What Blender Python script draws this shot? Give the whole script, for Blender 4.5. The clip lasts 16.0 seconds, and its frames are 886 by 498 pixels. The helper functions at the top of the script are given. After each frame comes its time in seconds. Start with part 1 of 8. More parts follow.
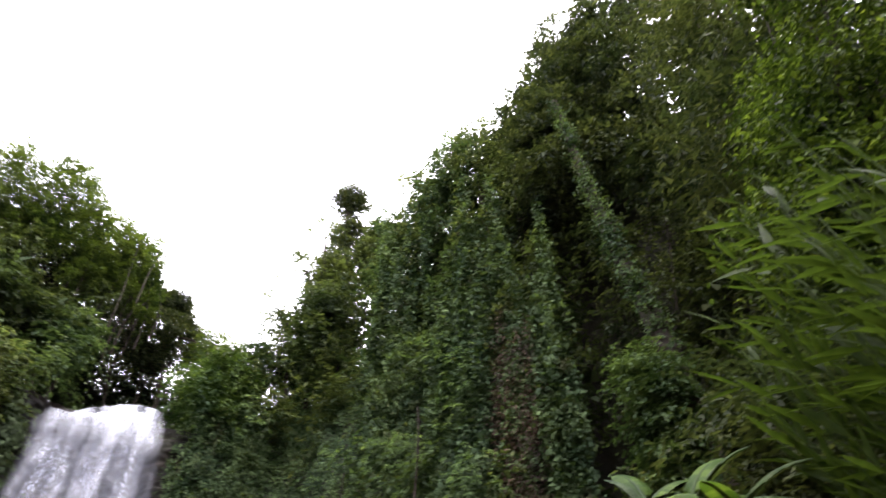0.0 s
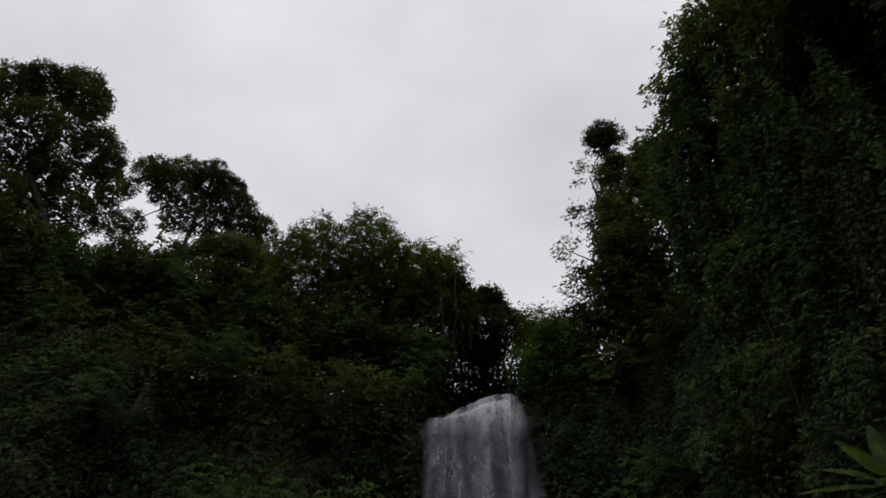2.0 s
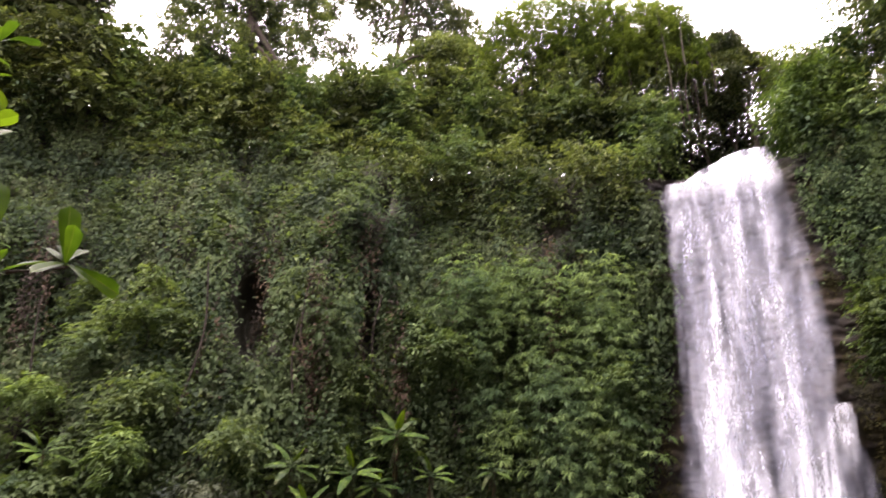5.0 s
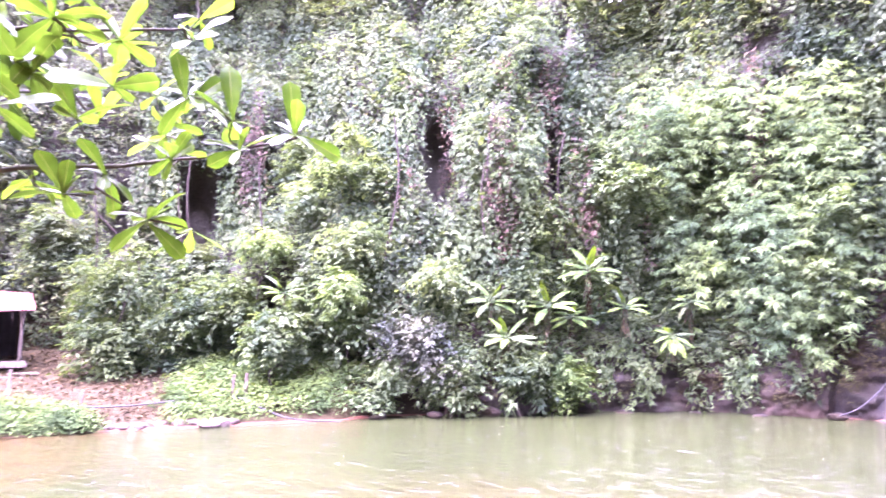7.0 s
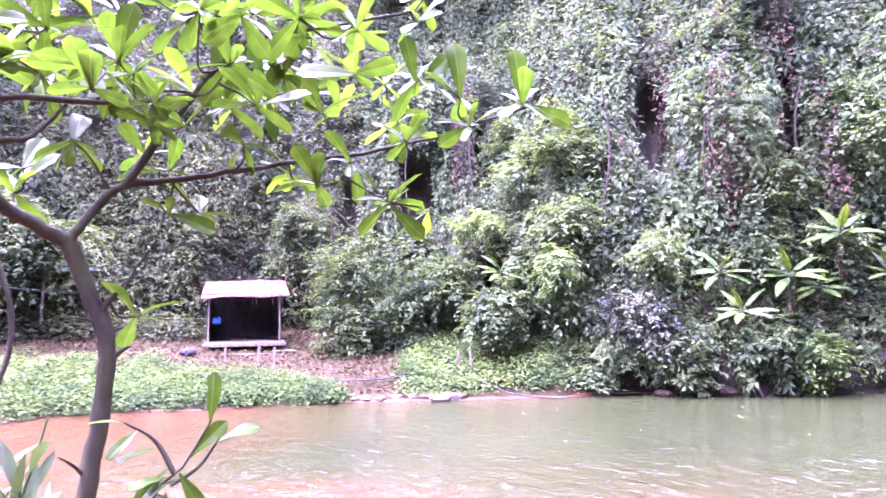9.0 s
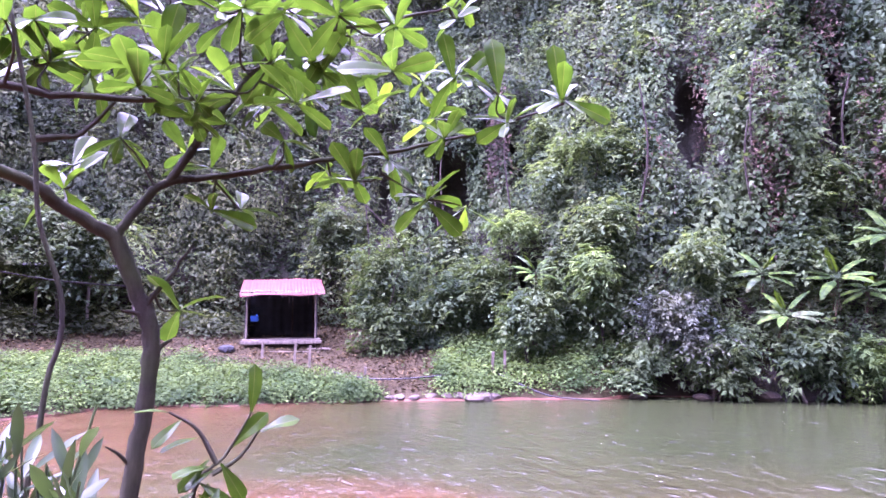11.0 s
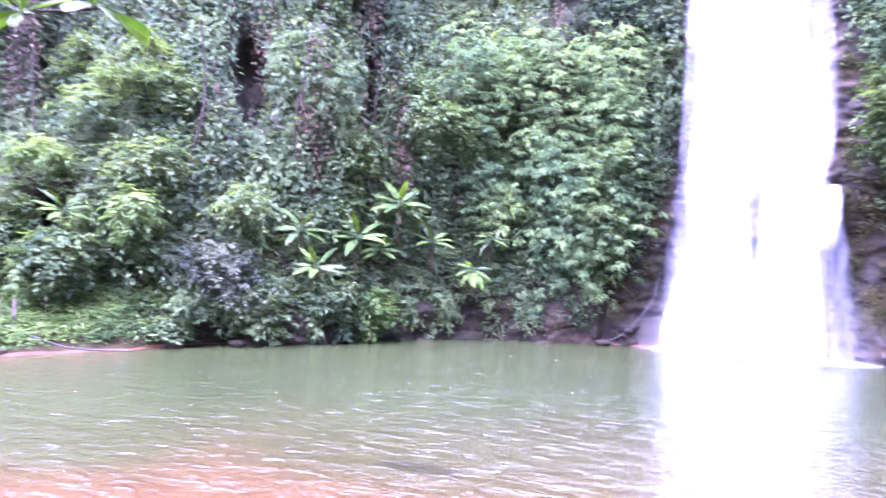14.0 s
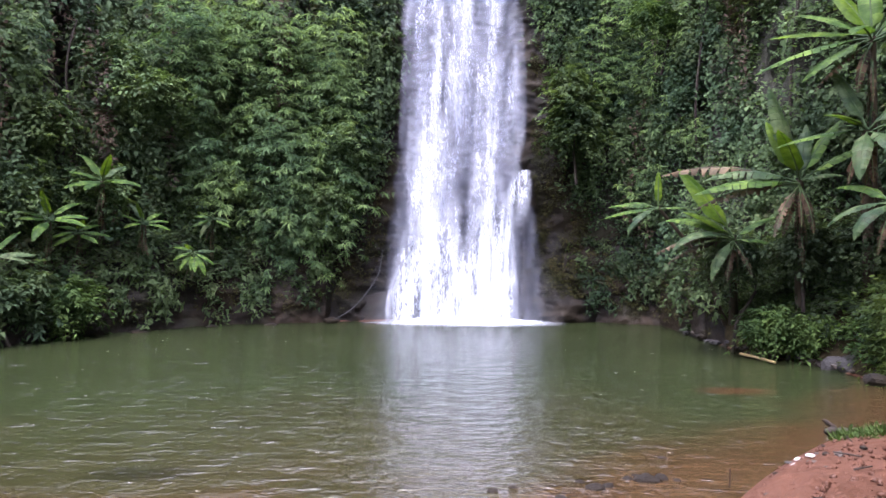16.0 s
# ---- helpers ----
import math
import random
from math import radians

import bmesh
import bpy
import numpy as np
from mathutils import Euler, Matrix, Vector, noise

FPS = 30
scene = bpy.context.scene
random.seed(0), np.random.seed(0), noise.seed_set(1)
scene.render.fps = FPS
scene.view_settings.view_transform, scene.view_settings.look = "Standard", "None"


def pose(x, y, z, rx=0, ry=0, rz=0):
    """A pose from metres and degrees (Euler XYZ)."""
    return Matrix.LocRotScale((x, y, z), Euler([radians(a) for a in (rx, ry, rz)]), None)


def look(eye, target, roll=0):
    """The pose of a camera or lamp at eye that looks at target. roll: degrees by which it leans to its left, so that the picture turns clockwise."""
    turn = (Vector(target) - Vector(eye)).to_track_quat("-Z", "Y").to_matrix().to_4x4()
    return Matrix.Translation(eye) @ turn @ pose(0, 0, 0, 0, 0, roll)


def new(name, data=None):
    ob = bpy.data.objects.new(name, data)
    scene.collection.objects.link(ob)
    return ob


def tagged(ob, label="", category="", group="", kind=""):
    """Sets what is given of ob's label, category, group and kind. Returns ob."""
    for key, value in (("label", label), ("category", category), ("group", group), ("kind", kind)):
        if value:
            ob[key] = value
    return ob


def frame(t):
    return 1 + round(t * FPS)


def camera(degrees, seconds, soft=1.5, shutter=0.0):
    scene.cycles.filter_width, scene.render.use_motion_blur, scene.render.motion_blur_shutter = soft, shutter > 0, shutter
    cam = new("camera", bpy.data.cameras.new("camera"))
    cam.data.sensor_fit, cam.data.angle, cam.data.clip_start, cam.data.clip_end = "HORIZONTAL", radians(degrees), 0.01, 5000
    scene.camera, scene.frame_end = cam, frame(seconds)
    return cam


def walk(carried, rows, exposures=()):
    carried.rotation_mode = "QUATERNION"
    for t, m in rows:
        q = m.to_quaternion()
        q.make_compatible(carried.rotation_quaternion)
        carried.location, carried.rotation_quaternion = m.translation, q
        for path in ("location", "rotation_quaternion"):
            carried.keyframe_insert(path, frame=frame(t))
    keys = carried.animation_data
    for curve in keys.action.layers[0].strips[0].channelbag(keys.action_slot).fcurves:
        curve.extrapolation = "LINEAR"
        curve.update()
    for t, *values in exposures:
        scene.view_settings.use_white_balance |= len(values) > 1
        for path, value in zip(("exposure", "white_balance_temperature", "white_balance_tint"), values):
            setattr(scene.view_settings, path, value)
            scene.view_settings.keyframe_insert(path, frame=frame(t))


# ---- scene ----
cam = camera(69.0, 16.0, soft=1.5, shutter=0.4)
walk(cam, [
    (0.0, pose(-0.138, -0.392, 1.978, 134.06, 0.36, -31.80)),
    (0.5, pose(-0.077, -0.335, 2.015, 133.12, 1.20, -22.86)),
    (1.0, pose(-0.016, -0.273, 2.056, 132.81, 2.09, -13.82)),
    (1.5, pose(0.011, -0.145, 2.100, 132.07, 2.22, -4.49)),
    (2.0, pose(0.097, -0.058, 2.137, 130.61, 1.27, 2.31)),
    (2.5, pose(0.126, -0.013, 2.166, 129.10, 0.92, 3.42)),
    (3.0, pose(0.134, 0.005, 2.172, 128.48, 0.68, 3.69)),
    (3.5, pose(0.118, 0.050, 2.155, 125.68, 1.63, 7.50)),
    (4.0, pose(0.117, 0.132, 2.207, 121.25, 1.63, 15.60)),
    (4.2, pose(0.109, 0.157, 2.227, 119.15, 0.95, 17.30)),
    (6.3, pose(0.184, 0.073, 2.189, 101.42, -0.95, 34.24)),
    (6.5, pose(0.128, 0.060, 2.225, 99.90, -0.98, 35.35)),
    (7.0, pose(0.086, 0.040, 2.224, 97.32, -0.60, 40.58)),
    (7.5, pose(0.021, 0.051, 2.208, 96.18, -0.40, 47.13)),
    (8.0, pose(-0.038, 0.065, 2.212, 96.11, 0.19, 52.66)),
    (8.5, pose(-0.083, 0.055, 2.212, 95.56, 0.59, 56.29)),
    (9.0, pose(-0.099, 0.037, 2.217, 95.32, 0.66, 59.25)),
    (9.5, pose(-0.108, 0.021, 2.215, 95.33, 0.42, 62.03)),
    (9.7, pose(-0.118, 0.015, 2.217, 95.30, 0.02, 62.81)),
    (11.8, pose(-0.092, 0.036, 2.195, 95.63, 0.30, 60.43)),
    (12.0, pose(-0.086, 0.035, 2.196, 95.60, -0.37, 57.49)),
    (12.5, pose(-0.110, 0.060, 2.154, 95.20, -0.72, 48.66)),
    (13.0, pose(-0.040, 0.015, 2.090, 94.19, -1.80, 40.84)),
    (13.5, pose(0.022, -0.022, 2.085, 93.17, -2.17, 32.37)),
    (14.0, pose(0.014, 0.026, 2.110, 91.93, -2.18, 23.60)),
    (14.5, pose(0.050, 0.024, 2.129, 90.87, -1.74, 14.62)),
    (15.0, pose(0.048, 0.001, 2.119, 90.07, -1.41, 7.35)),
    (15.5, pose(0.009, -0.007, 2.134, 90.05, -0.93, 1.77)),
    (16.0, pose(-0.000, 0.000, 2.150, 90.56, -0.35, -0.33)),
], exposures=(
    (0.0, 3.0, 6500, 20), (0.5, 2.3, 6600, 17), (1.0, 1.35, 6700, 15), (1.5, 0.6, 6700, 14), (2.0, -0.25, 6600, 13), (2.5, -0.3, 6500, 14), (3.0, -0.3, 6500, 14), (3.5, -0.28, 6700, 14), (4.0, 1.2, 7400, 16), (4.2, 1.65, 7400, 17), (6.3, 6.2, 6000, 68), (7.0, 6.5, 5600, 78), (8.0, 6.1, 5400, 83), (9.7, 6.0, 5300, 81), (11.8, 4.9, 5100, 76), (12.5, 5.3, 5000, 66), (13.5, 5.8, 5050, 66), (14.5, 5.55, 5000, 60), (15.0, 4.65, 5100, 50), (15.5, 3.85, 5250, 42), (16.0, 3.75, 5750, 28),

))

# ---------------------------------------------------------------- world and light
world = bpy.data.worlds.new("overcast_sky")
scene.world = world
world.use_nodes = True
wn, wl = world.node_tree.nodes, world.node_tree.links
wn.clear()
sky = wn.new("ShaderNodeTexSky")
sky.sky_type, sky.sun_disc = "NISHITA", False
sky.sun_elevation, sky.sun_rotation = radians(71), radians(209)
bg_sky = wn.new("ShaderNodeBackground")
bg_sky.inputs["Strength"].default_value = 0.10
wl.new(sky.outputs[0], bg_sky.inputs[0])
wco = wn.new("ShaderNodeTexCoord")
wmap = wn.new("ShaderNodeMapping")
wmap.inputs["Scale"].default_value = (1.0, 1.0, 1.9)
wnoise = wn.new("ShaderNodeTexNoise")
wnoise.inputs["Scale"].default_value, wnoise.inputs["Detail"].default_value = 1.9, 4.0
wnoise.inputs["Roughness"].default_value = 0.5
wramp = wn.new("ShaderNodeValToRGB")
wramp.color_ramp.elements[0].position, wramp.color_ramp.elements[0].color = 0.3, (0.74, 0.75, 0.79, 1)
wramp.color_ramp.elements[1].position, wramp.color_ramp.elements[1].color = 0.72, (1.12, 1.12, 1.14, 1)
wl.new(wco.outputs["Generated"], wmap.inputs[0])
wl.new(wmap.outputs[0], wnoise.inputs["Vector"])
wl.new(wnoise.outputs["Fac"], wramp.inputs[0])
bg_cloud = wn.new("ShaderNodeBackground")
bg_cloud.inputs["Strength"].default_value = 1.0
wl.new(wramp.outputs[0], bg_cloud.inputs[0])
wmix = wn.new("ShaderNodeMixShader")
wmix.inputs[0].default_value = 0.88
wl.new(bg_sky.outputs[0], wmix.inputs[1])
wl.new(bg_cloud.outputs[0], wmix.inputs[2])
wout = wn.new("ShaderNodeOutputWorld")
wl.new(wmix.outputs[0], wout.inputs[0])

sun = new("sun", bpy.data.lights.new("sun", "SUN"))
sun.data.energy, sun.data.angle, sun.data.color = 0.7, radians(25), (1.0, 0.97, 0.92)
sun.matrix_world = look((-5, -9, 30), (0, 0, 0))


# ---------------------------------------------------------------- materials
def material(name):
    m = bpy.data.materials.new(name)
    m.use_nodes = True
    nt = m.node_tree
    return m, nt, nt.nodes["Principled BSDF"]


def noise_node(nt, scale, detail=3.0, rough=0.6, coords="Object", stretch=None):
    co = nt.nodes.new("ShaderNodeTexCoord")
    no = nt.nodes.new("ShaderNodeTexNoise")
    no.inputs["Scale"].default_value, no.inputs["Detail"].default_value, no.inputs["Roughness"].default_value = scale, detail, rough
    if stretch:
        mp = nt.nodes.new("ShaderNodeMapping")
        mp.inputs["Scale"].default_value = stretch
        nt.links.new(co.outputs[coords], mp.inputs[0])
        nt.links.new(mp.outputs[0], no.inputs["Vector"])
    else:
        nt.links.new(co.outputs[coords], no.inputs["Vector"])
    return no.outputs["Fac"]


def ramp_node(nt, fac, stops):
    r = nt.nodes.new("ShaderNodeValToRGB")
    els = r.color_ramp.elements
    while len(els) < len(stops):
        els.new(0.5)
    for e, (p, c) in zip(els, stops):
        e.position, e.color = p, (*c, 1)
    nt.links.new(fac, r.inputs[0])
    return r.outputs[0]


def mix_colour(nt, fac, a, b, blend="MIX"):
    m = nt.nodes.new("ShaderNodeMix")
    m.data_type, m.blend_type = "RGBA", blend
    for sock, val in ((m.inputs[0], fac), (m.inputs[6], a), (m.inputs[7], b)):
        if isinstance(val, bpy.types.NodeSocket):
            nt.links.new(val, sock)
        elif isinstance(val, tuple):
            sock.default_value = (*val, 1)
        else:
            sock.default_value = val
    return m.outputs[2]


def bump_node(nt, height, strength, distance=0.02):
    b = nt.nodes.new("ShaderNodeBump")
    b.inputs["Strength"].default_value, b.inputs["Distance"].default_value = strength, distance
    nt.links.new(height, b.inputs["Height"])
    return b.outputs[0]


def maths(nt, op, a, b=0.0, clamp=False):
    m = nt.nodes.new("ShaderNodeMath")
    m.operation, m.use_clamp = op, clamp
    for sock, val in zip(m.inputs, (a, b)):
        if isinstance(val, bpy.types.NodeSocket):
            nt.links.new(val, sock)
        else:
            sock.default_value = val
    return m.outputs[0]


def foliage(name, dark, mid, light, patch=0.45, gloss=0.7, through_share=0.34, brown=0.0):
    """Leaves: a tone for each leaf, drifting in patches that also paint shaded gullies and lit bulges, with some light
    coming through the blade.
    """
    m, nt, bsdf = material(name)
    geo = nt.nodes.new("ShaderNodeNewGeometry")
    tone = ramp_node(nt, geo.outputs["Random Per Island"], [(0.0, dark), (0.6, mid), (1.0, light)])
    # patch contrast raised: shaded gullies and lit bulges put into the leaf colour
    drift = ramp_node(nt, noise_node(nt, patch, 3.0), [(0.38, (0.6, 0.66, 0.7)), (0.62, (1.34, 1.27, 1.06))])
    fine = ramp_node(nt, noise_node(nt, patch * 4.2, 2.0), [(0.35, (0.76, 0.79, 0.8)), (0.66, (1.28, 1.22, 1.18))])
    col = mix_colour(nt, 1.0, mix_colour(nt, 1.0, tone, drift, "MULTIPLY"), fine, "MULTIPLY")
    if brown > 0:
        spots = ramp_node(nt, noise_node(nt, 1.1, 4.0, 0.7), [(0.62 - brown * 0.2, (0, 0, 0)), (0.72, (1, 1, 1))])
        col = mix_colour(nt, maths(nt, "MULTIPLY", spots, 0.55), col, (0.055, 0.0358, 0.0193))
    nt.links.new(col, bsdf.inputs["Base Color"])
    bsdf.inputs["Roughness"].default_value = gloss
    bsdf.inputs["Specular IOR Level"].default_value = 0.06 if gloss > 0.45 else (0.42 if gloss < 0.3 else 0.16)
    tr = nt.nodes.new("ShaderNodeBsdfTranslucent")
    nt.links.new(mix_colour(nt, 1.0, col, (1.25, 1.3, 0.55), "MULTIPLY"), tr.inputs[0])
    mx = nt.nodes.new("ShaderNodeMixShader")
    mx.inputs[0].default_value = through_share
    out = nt.nodes["Material Output"]
    nt.links.new(bsdf.outputs[0], mx.inputs[1])
    nt.links.new(tr.outputs[0], mx.inputs[2])
    nt.links.new(mx.outputs[0], out.inputs[0])
    return m


LEAF_CLIFF = foliage("cliff_creeper_leaf", (0.03, 0.047, 0.0235), (0.0495, 0.077, 0.0395), (0.07, 0.1021, 0.0535), 0.35, brown=0.1, through_share=0.44)
LEAF_IVY = foliage("ivy_leaf", (0.025, 0.042, 0.0205), (0.043, 0.071, 0.0345), (0.074, 0.113, 0.055), 0.4, brown=0.14)
LEAF_BAMBOO = foliage("cane_leaf", (0.038, 0.062, 0.027), (0.066, 0.107, 0.045), (0.11, 0.168, 0.071), 0.5, gloss=0.7, through_share=0.42)
# for dark skyline trees, and for shaded growth with the shade in its colour
LEAF_DARK = foliage("dark_and_shaded_leaf", (0.02, 0.027, 0.0145), (0.033, 0.043, 0.0225), (0.057, 0.07, 0.036), 0.3, through_share=0.38)
LEAF_TREE = foliage("tree_leaf", (0.029, 0.041, 0.0195), (0.047, 0.064, 0.0305), (0.078, 0.101, 0.047), 0.3, through_share=0.42)
# cliff creeper and bank scrub in a darker tone, shade put into the colour
LEAF_SHADE = foliage("shade_toned_leaf", (0.0265, 0.039, 0.0215), (0.0432, 0.063, 0.0345), (0.072, 0.101, 0.054), 0.3, brown=0.2, through_share=0.44)
LEAF_FEATHER = foliage("bamboo_leaf", (0.0341, 0.0517, 0.0154), (0.0512, 0.077, 0.0231), (0.0743, 0.1045, 0.0341), 0.5, through_share=0.4)
LEAF_LIME = foliage("groundcover_leaf", (0.025, 0.046, 0.0145), (0.04, 0.068, 0.022), (0.07, 0.112, 0.037), 0.6, through_share=0.35)
LEAF_GREY = foliage("grey_shrub_leaf", (0.03, 0.0375, 0.027), (0.045, 0.056, 0.041), (0.062, 0.076, 0.056), 0.8, through_share=0.2)
LEAF_PALE = foliage("pale_shrub_leaf", (0.0225, 0.036, 0.0165), (0.038, 0.059, 0.027), (0.058, 0.086, 0.041), 0.8, through_share=0.44)
LEAF_NEAR = foliage("broad_tree_leaf", (0.013, 0.028, 0.004), (0.033, 0.068, 0.0065), (0.078, 0.135, 0.011), 2.0, gloss=0.31, through_share=0.55)
LEAF_RIB = foliage("leaf_midrib", (0.06, 0.085, 0.02), (0.075, 0.1, 0.026), (0.09, 0.12, 0.034), 2.0, gloss=0.4, through_share=0.3)
LEAF_LANCE = foliage("lance_leaf", (0.014, 0.025, 0.01), (0.028, 0.048, 0.02), (0.055, 0.08, 0.04), 2.0, gloss=0.28, through_share=0.3)
LEAF_REED = foliage("reed_leaf", (0.014, 0.025, 0.007), (0.033, 0.054, 0.013), (0.075, 0.108, 0.026), 1.5, gloss=0.5, through_share=0.45)
LEAF_BANANA = foliage("banana_leaf", (0.026, 0.055, 0.012), (0.043, 0.08, 0.0175), (0.062, 0.104, 0.024), 1.5, gloss=0.5, through_share=0.35, brown=0.12)
LEAF_BANANA_NEW = foliage("young_banana_leaf", (0.034, 0.066, 0.006), (0.048, 0.085, 0.0088), (0.06, 0.098, 0.012), 1.5, gloss=0.5, through_share=0.4)
LEAF_BANANA_PALE = foliage("pale_banana_leaf", (0.0257, 0.0467, 0.0193), (0.0386, 0.0628, 0.029), (0.0547, 0.0789, 0.0418), 1.5, gloss=0.5, through_share=0.3, brown=0.2)
LEAF_WITHERED = foliage("withered_vine_leaf", (0.027, 0.02, 0.0145), (0.046, 0.034, 0.025), (0.07, 0.053, 0.04), 0.8, through_share=0.1)
LEAF_DRY = foliage("dry_leaf", (0.0153, 0.0094, 0.0053), (0.0266, 0.0171, 0.01), (0.0443, 0.0301, 0.0183), 1.5, gloss=0.7, through_share=0.12)
LEAF_MOSS = foliage("rock_moss", (0.014, 0.014, 0.005), (0.026, 0.027, 0.009), (0.045, 0.045, 0.016), 1.2, through_share=0.1, brown=0.5)
LEAF_HUSK = foliage("pale_husk", (0.03, 0.022, 0.014), (0.055, 0.042, 0.028), (0.085, 0.068, 0.048), 1.5, gloss=0.7, through_share=0.15)
LEAF_LITTER = foliage("fallen_leaf", (0.014, 0.0095, 0.0048), (0.036, 0.0268, 0.0138), (0.075, 0.0585, 0.032), 1.5, gloss=0.7, through_share=0.1)


def make_earth():
    m, nt, bsdf = material("earth_and_litter")
    big = noise_node(nt, 0.35, 4.0)
    fine = noise_node(nt, 9.0, 5.0, 0.7)
    soil = ramp_node(nt, fine, [(0.3, (0.0125, 0.0088, 0.0038)), (0.5, (0.0215, 0.0162, 0.007)), (0.72, (0.036, 0.0283, 0.0125))])
    moss = ramp_node(nt, fine, [(0.3, (0.02, 0.019, 0.0145)), (0.7, (0.042, 0.041, 0.03))])
    co = nt.nodes.new("ShaderNodeTexCoord")
    sep = nt.nodes.new("ShaderNodeSeparateXYZ")
    nt.links.new(co.outputs["Object"], sep.inputs[0])
    up = maths(nt, "MULTIPLY", maths(nt, "SUBTRACT", maths(nt, "ADD", sep.outputs["Z"], maths(nt, "MULTIPLY", big, 2.0)), 3.2), 0.6, True)
    nt.links.new(mix_colour(nt, up, soil, moss), bsdf.inputs["Base Color"])
    bsdf.inputs["Roughness"].default_value, bsdf.inputs["Specular IOR Level"].default_value = 0.95, 0.1
    nt.links.new(bump_node(nt, fine, 0.8, 0.05), bsdf.inputs["Normal"])
    return m


def make_red_mud():
    m, nt, bsdf = material("wet_red_mud")
    fine = noise_node(nt, 14.0, 5.0, 0.7)
    big = noise_node(nt, 1.3, 3.0)
    a = ramp_node(nt, fine, [(0.3, (0.05, 0.0195, 0.0098)), (0.7, (0.088, 0.038, 0.021))])
    b = ramp_node(nt, big, [(0.35, (0.8, 0.8, 0.8)), (0.7, (1.12, 1.1, 1.08))])
    nt.links.new(mix_colour(nt, 1.0, a, b, "MULTIPLY"), bsdf.inputs["Base Color"])
    nt.links.new(ramp_node(nt, big, [(0.35, (0.4,) * 3), (0.65, (0.85,) * 3)]), bsdf.inputs["Roughness"])
    bsdf.inputs["Specular IOR Level"].default_value = 0.18
    clods = maths(nt, "ADD", maths(nt, "MULTIPLY", fine, 0.4), noise_node(nt, 4.5, 4.0, 0.6))
    nt.links.new(bump_node(nt, clods, 0.9, 0.07), bsdf.inputs["Normal"])
    return m


def make_rock(name, dark, light, wet=0.35, scale=2.2, soil=None, gleam=0.14):
    m, nt, bsdf = material(name)
    f = noise_node(nt, scale, 6.0, 0.65)
    g = noise_node(nt, scale * 7, 4.0, 0.7)
    moss = noise_node(nt, 0.9, 4.0, 0.6)
    c = ramp_node(nt, f, [(0.3, dark), (0.7, light)])
    c = mix_colour(nt, ramp_node(nt, moss, [(0.56, (0, 0, 0)), (0.72, (0.6,) * 3)]), c, (0.0275, 0.0303, 0.0121))
    if soil:
        c = mix_colour(nt, ramp_node(nt, noise_node(nt, 0.55, 5.0, 0.65), [(0.44, (0, 0, 0)), (0.58, (0.85,) * 3)]), c, soil)
    bsdf.inputs["Specular IOR Level"].default_value = gleam
    nt.links.new(c, bsdf.inputs["Base Color"])
    nt.links.new(ramp_node(nt, f, [(0.3, (wet,) * 3), (0.7, (min(1, wet + 0.4),) * 3)]), bsdf.inputs["Roughness"])
    nt.links.new(bump_node(nt, g, 0.7, 0.04), bsdf.inputs["Normal"])
    return m


def make_bark(name, dark, light, moss=0.5):
    m, nt, bsdf = material(name)
    f = noise_node(nt, 18.0, 5.0, 0.7, stretch=(1, 1, 0.35))
    c = ramp_node(nt, f, [(0.3, dark), (0.7, light)])
    c = mix_colour(nt, ramp_node(nt, noise_node(nt, 4.0, 3.0), [(0.75 - moss * 0.4, (0, 0, 0)), (0.85, (0.8,) * 3)]), c, (0.0413, 0.055, 0.0193))
    nt.links.new(c, bsdf.inputs["Base Color"])
    bsdf.inputs["Roughness"].default_value, bsdf.inputs["Specular IOR Level"].default_value = 0.9, 0.12
    nt.links.new(bump_node(nt, f, 0.8, 0.01), bsdf.inputs["Normal"])
    return m


def make_plain(name, dark, light, scale=6.0, rough=0.6, metal=0.0, stretch=None):
    m, nt, bsdf = material(name)
    f = noise_node(nt, scale, 5.0, 0.65, stretch=stretch)
    nt.links.new(ramp_node(nt, f, [(0.3, dark), (0.7, light)]), bsdf.inputs["Base Color"])
    bsdf.inputs["Roughness"].default_value, bsdf.inputs["Metallic"].default_value = rough, metal
    bsdf.inputs["Specular IOR Level"].default_value = 0.2
    nt.links.new(bump_node(nt, f, 0.3, 0.01), bsdf.inputs["Normal"])
    return m


EARTH, RED_MUD = make_earth(), make_red_mud()
ROCK_WET = make_rock("wet_dark_basalt", (0.0034, 0.0027, 0.0024), (0.0135, 0.0104, 0.0084), 0.45, 3.4, (0.017, 0.0115, 0.0052), gleam=0.16)
ROCK_SUNK = make_rock("silted_slab", (0.0072, 0.0054, 0.0036), (0.015, 0.0108, 0.0072), 0.6)
ROCK_BAND = make_rock("brown_bank_rock", (0.0062, 0.0052, 0.0044), (0.026, 0.021, 0.0165), 0.5, 2.6, (0.026, 0.0165, 0.0095))
ROCK_GREY = make_rock("grey_boulder", (0.0211, 0.0199, 0.0187), (0.0538, 0.0491, 0.0468), 0.6)
ROCK_MUDDY = make_rock("muddy_stone", (0.0374, 0.0288, 0.023), (0.0864, 0.0691, 0.0576), 0.6)
BARK = make_bark("mossy_bark", (0.012, 0.0095, 0.0075), (0.04, 0.032, 0.025))
BARK_PALE = make_bark("pale_bark", (0.078, 0.066, 0.054), (0.156, 0.138, 0.114), 0.2)
BARK_NEAR = make_bark("near_bark", (0.008, 0.007, 0.0055), (0.03, 0.026, 0.02), 1.0)
BANANA_STEM = make_plain("banana_stem", (0.0248, 0.0193, 0.011), (0.066, 0.0495, 0.0303), 5.0, 0.8, stretch=(1, 1, 0.25))
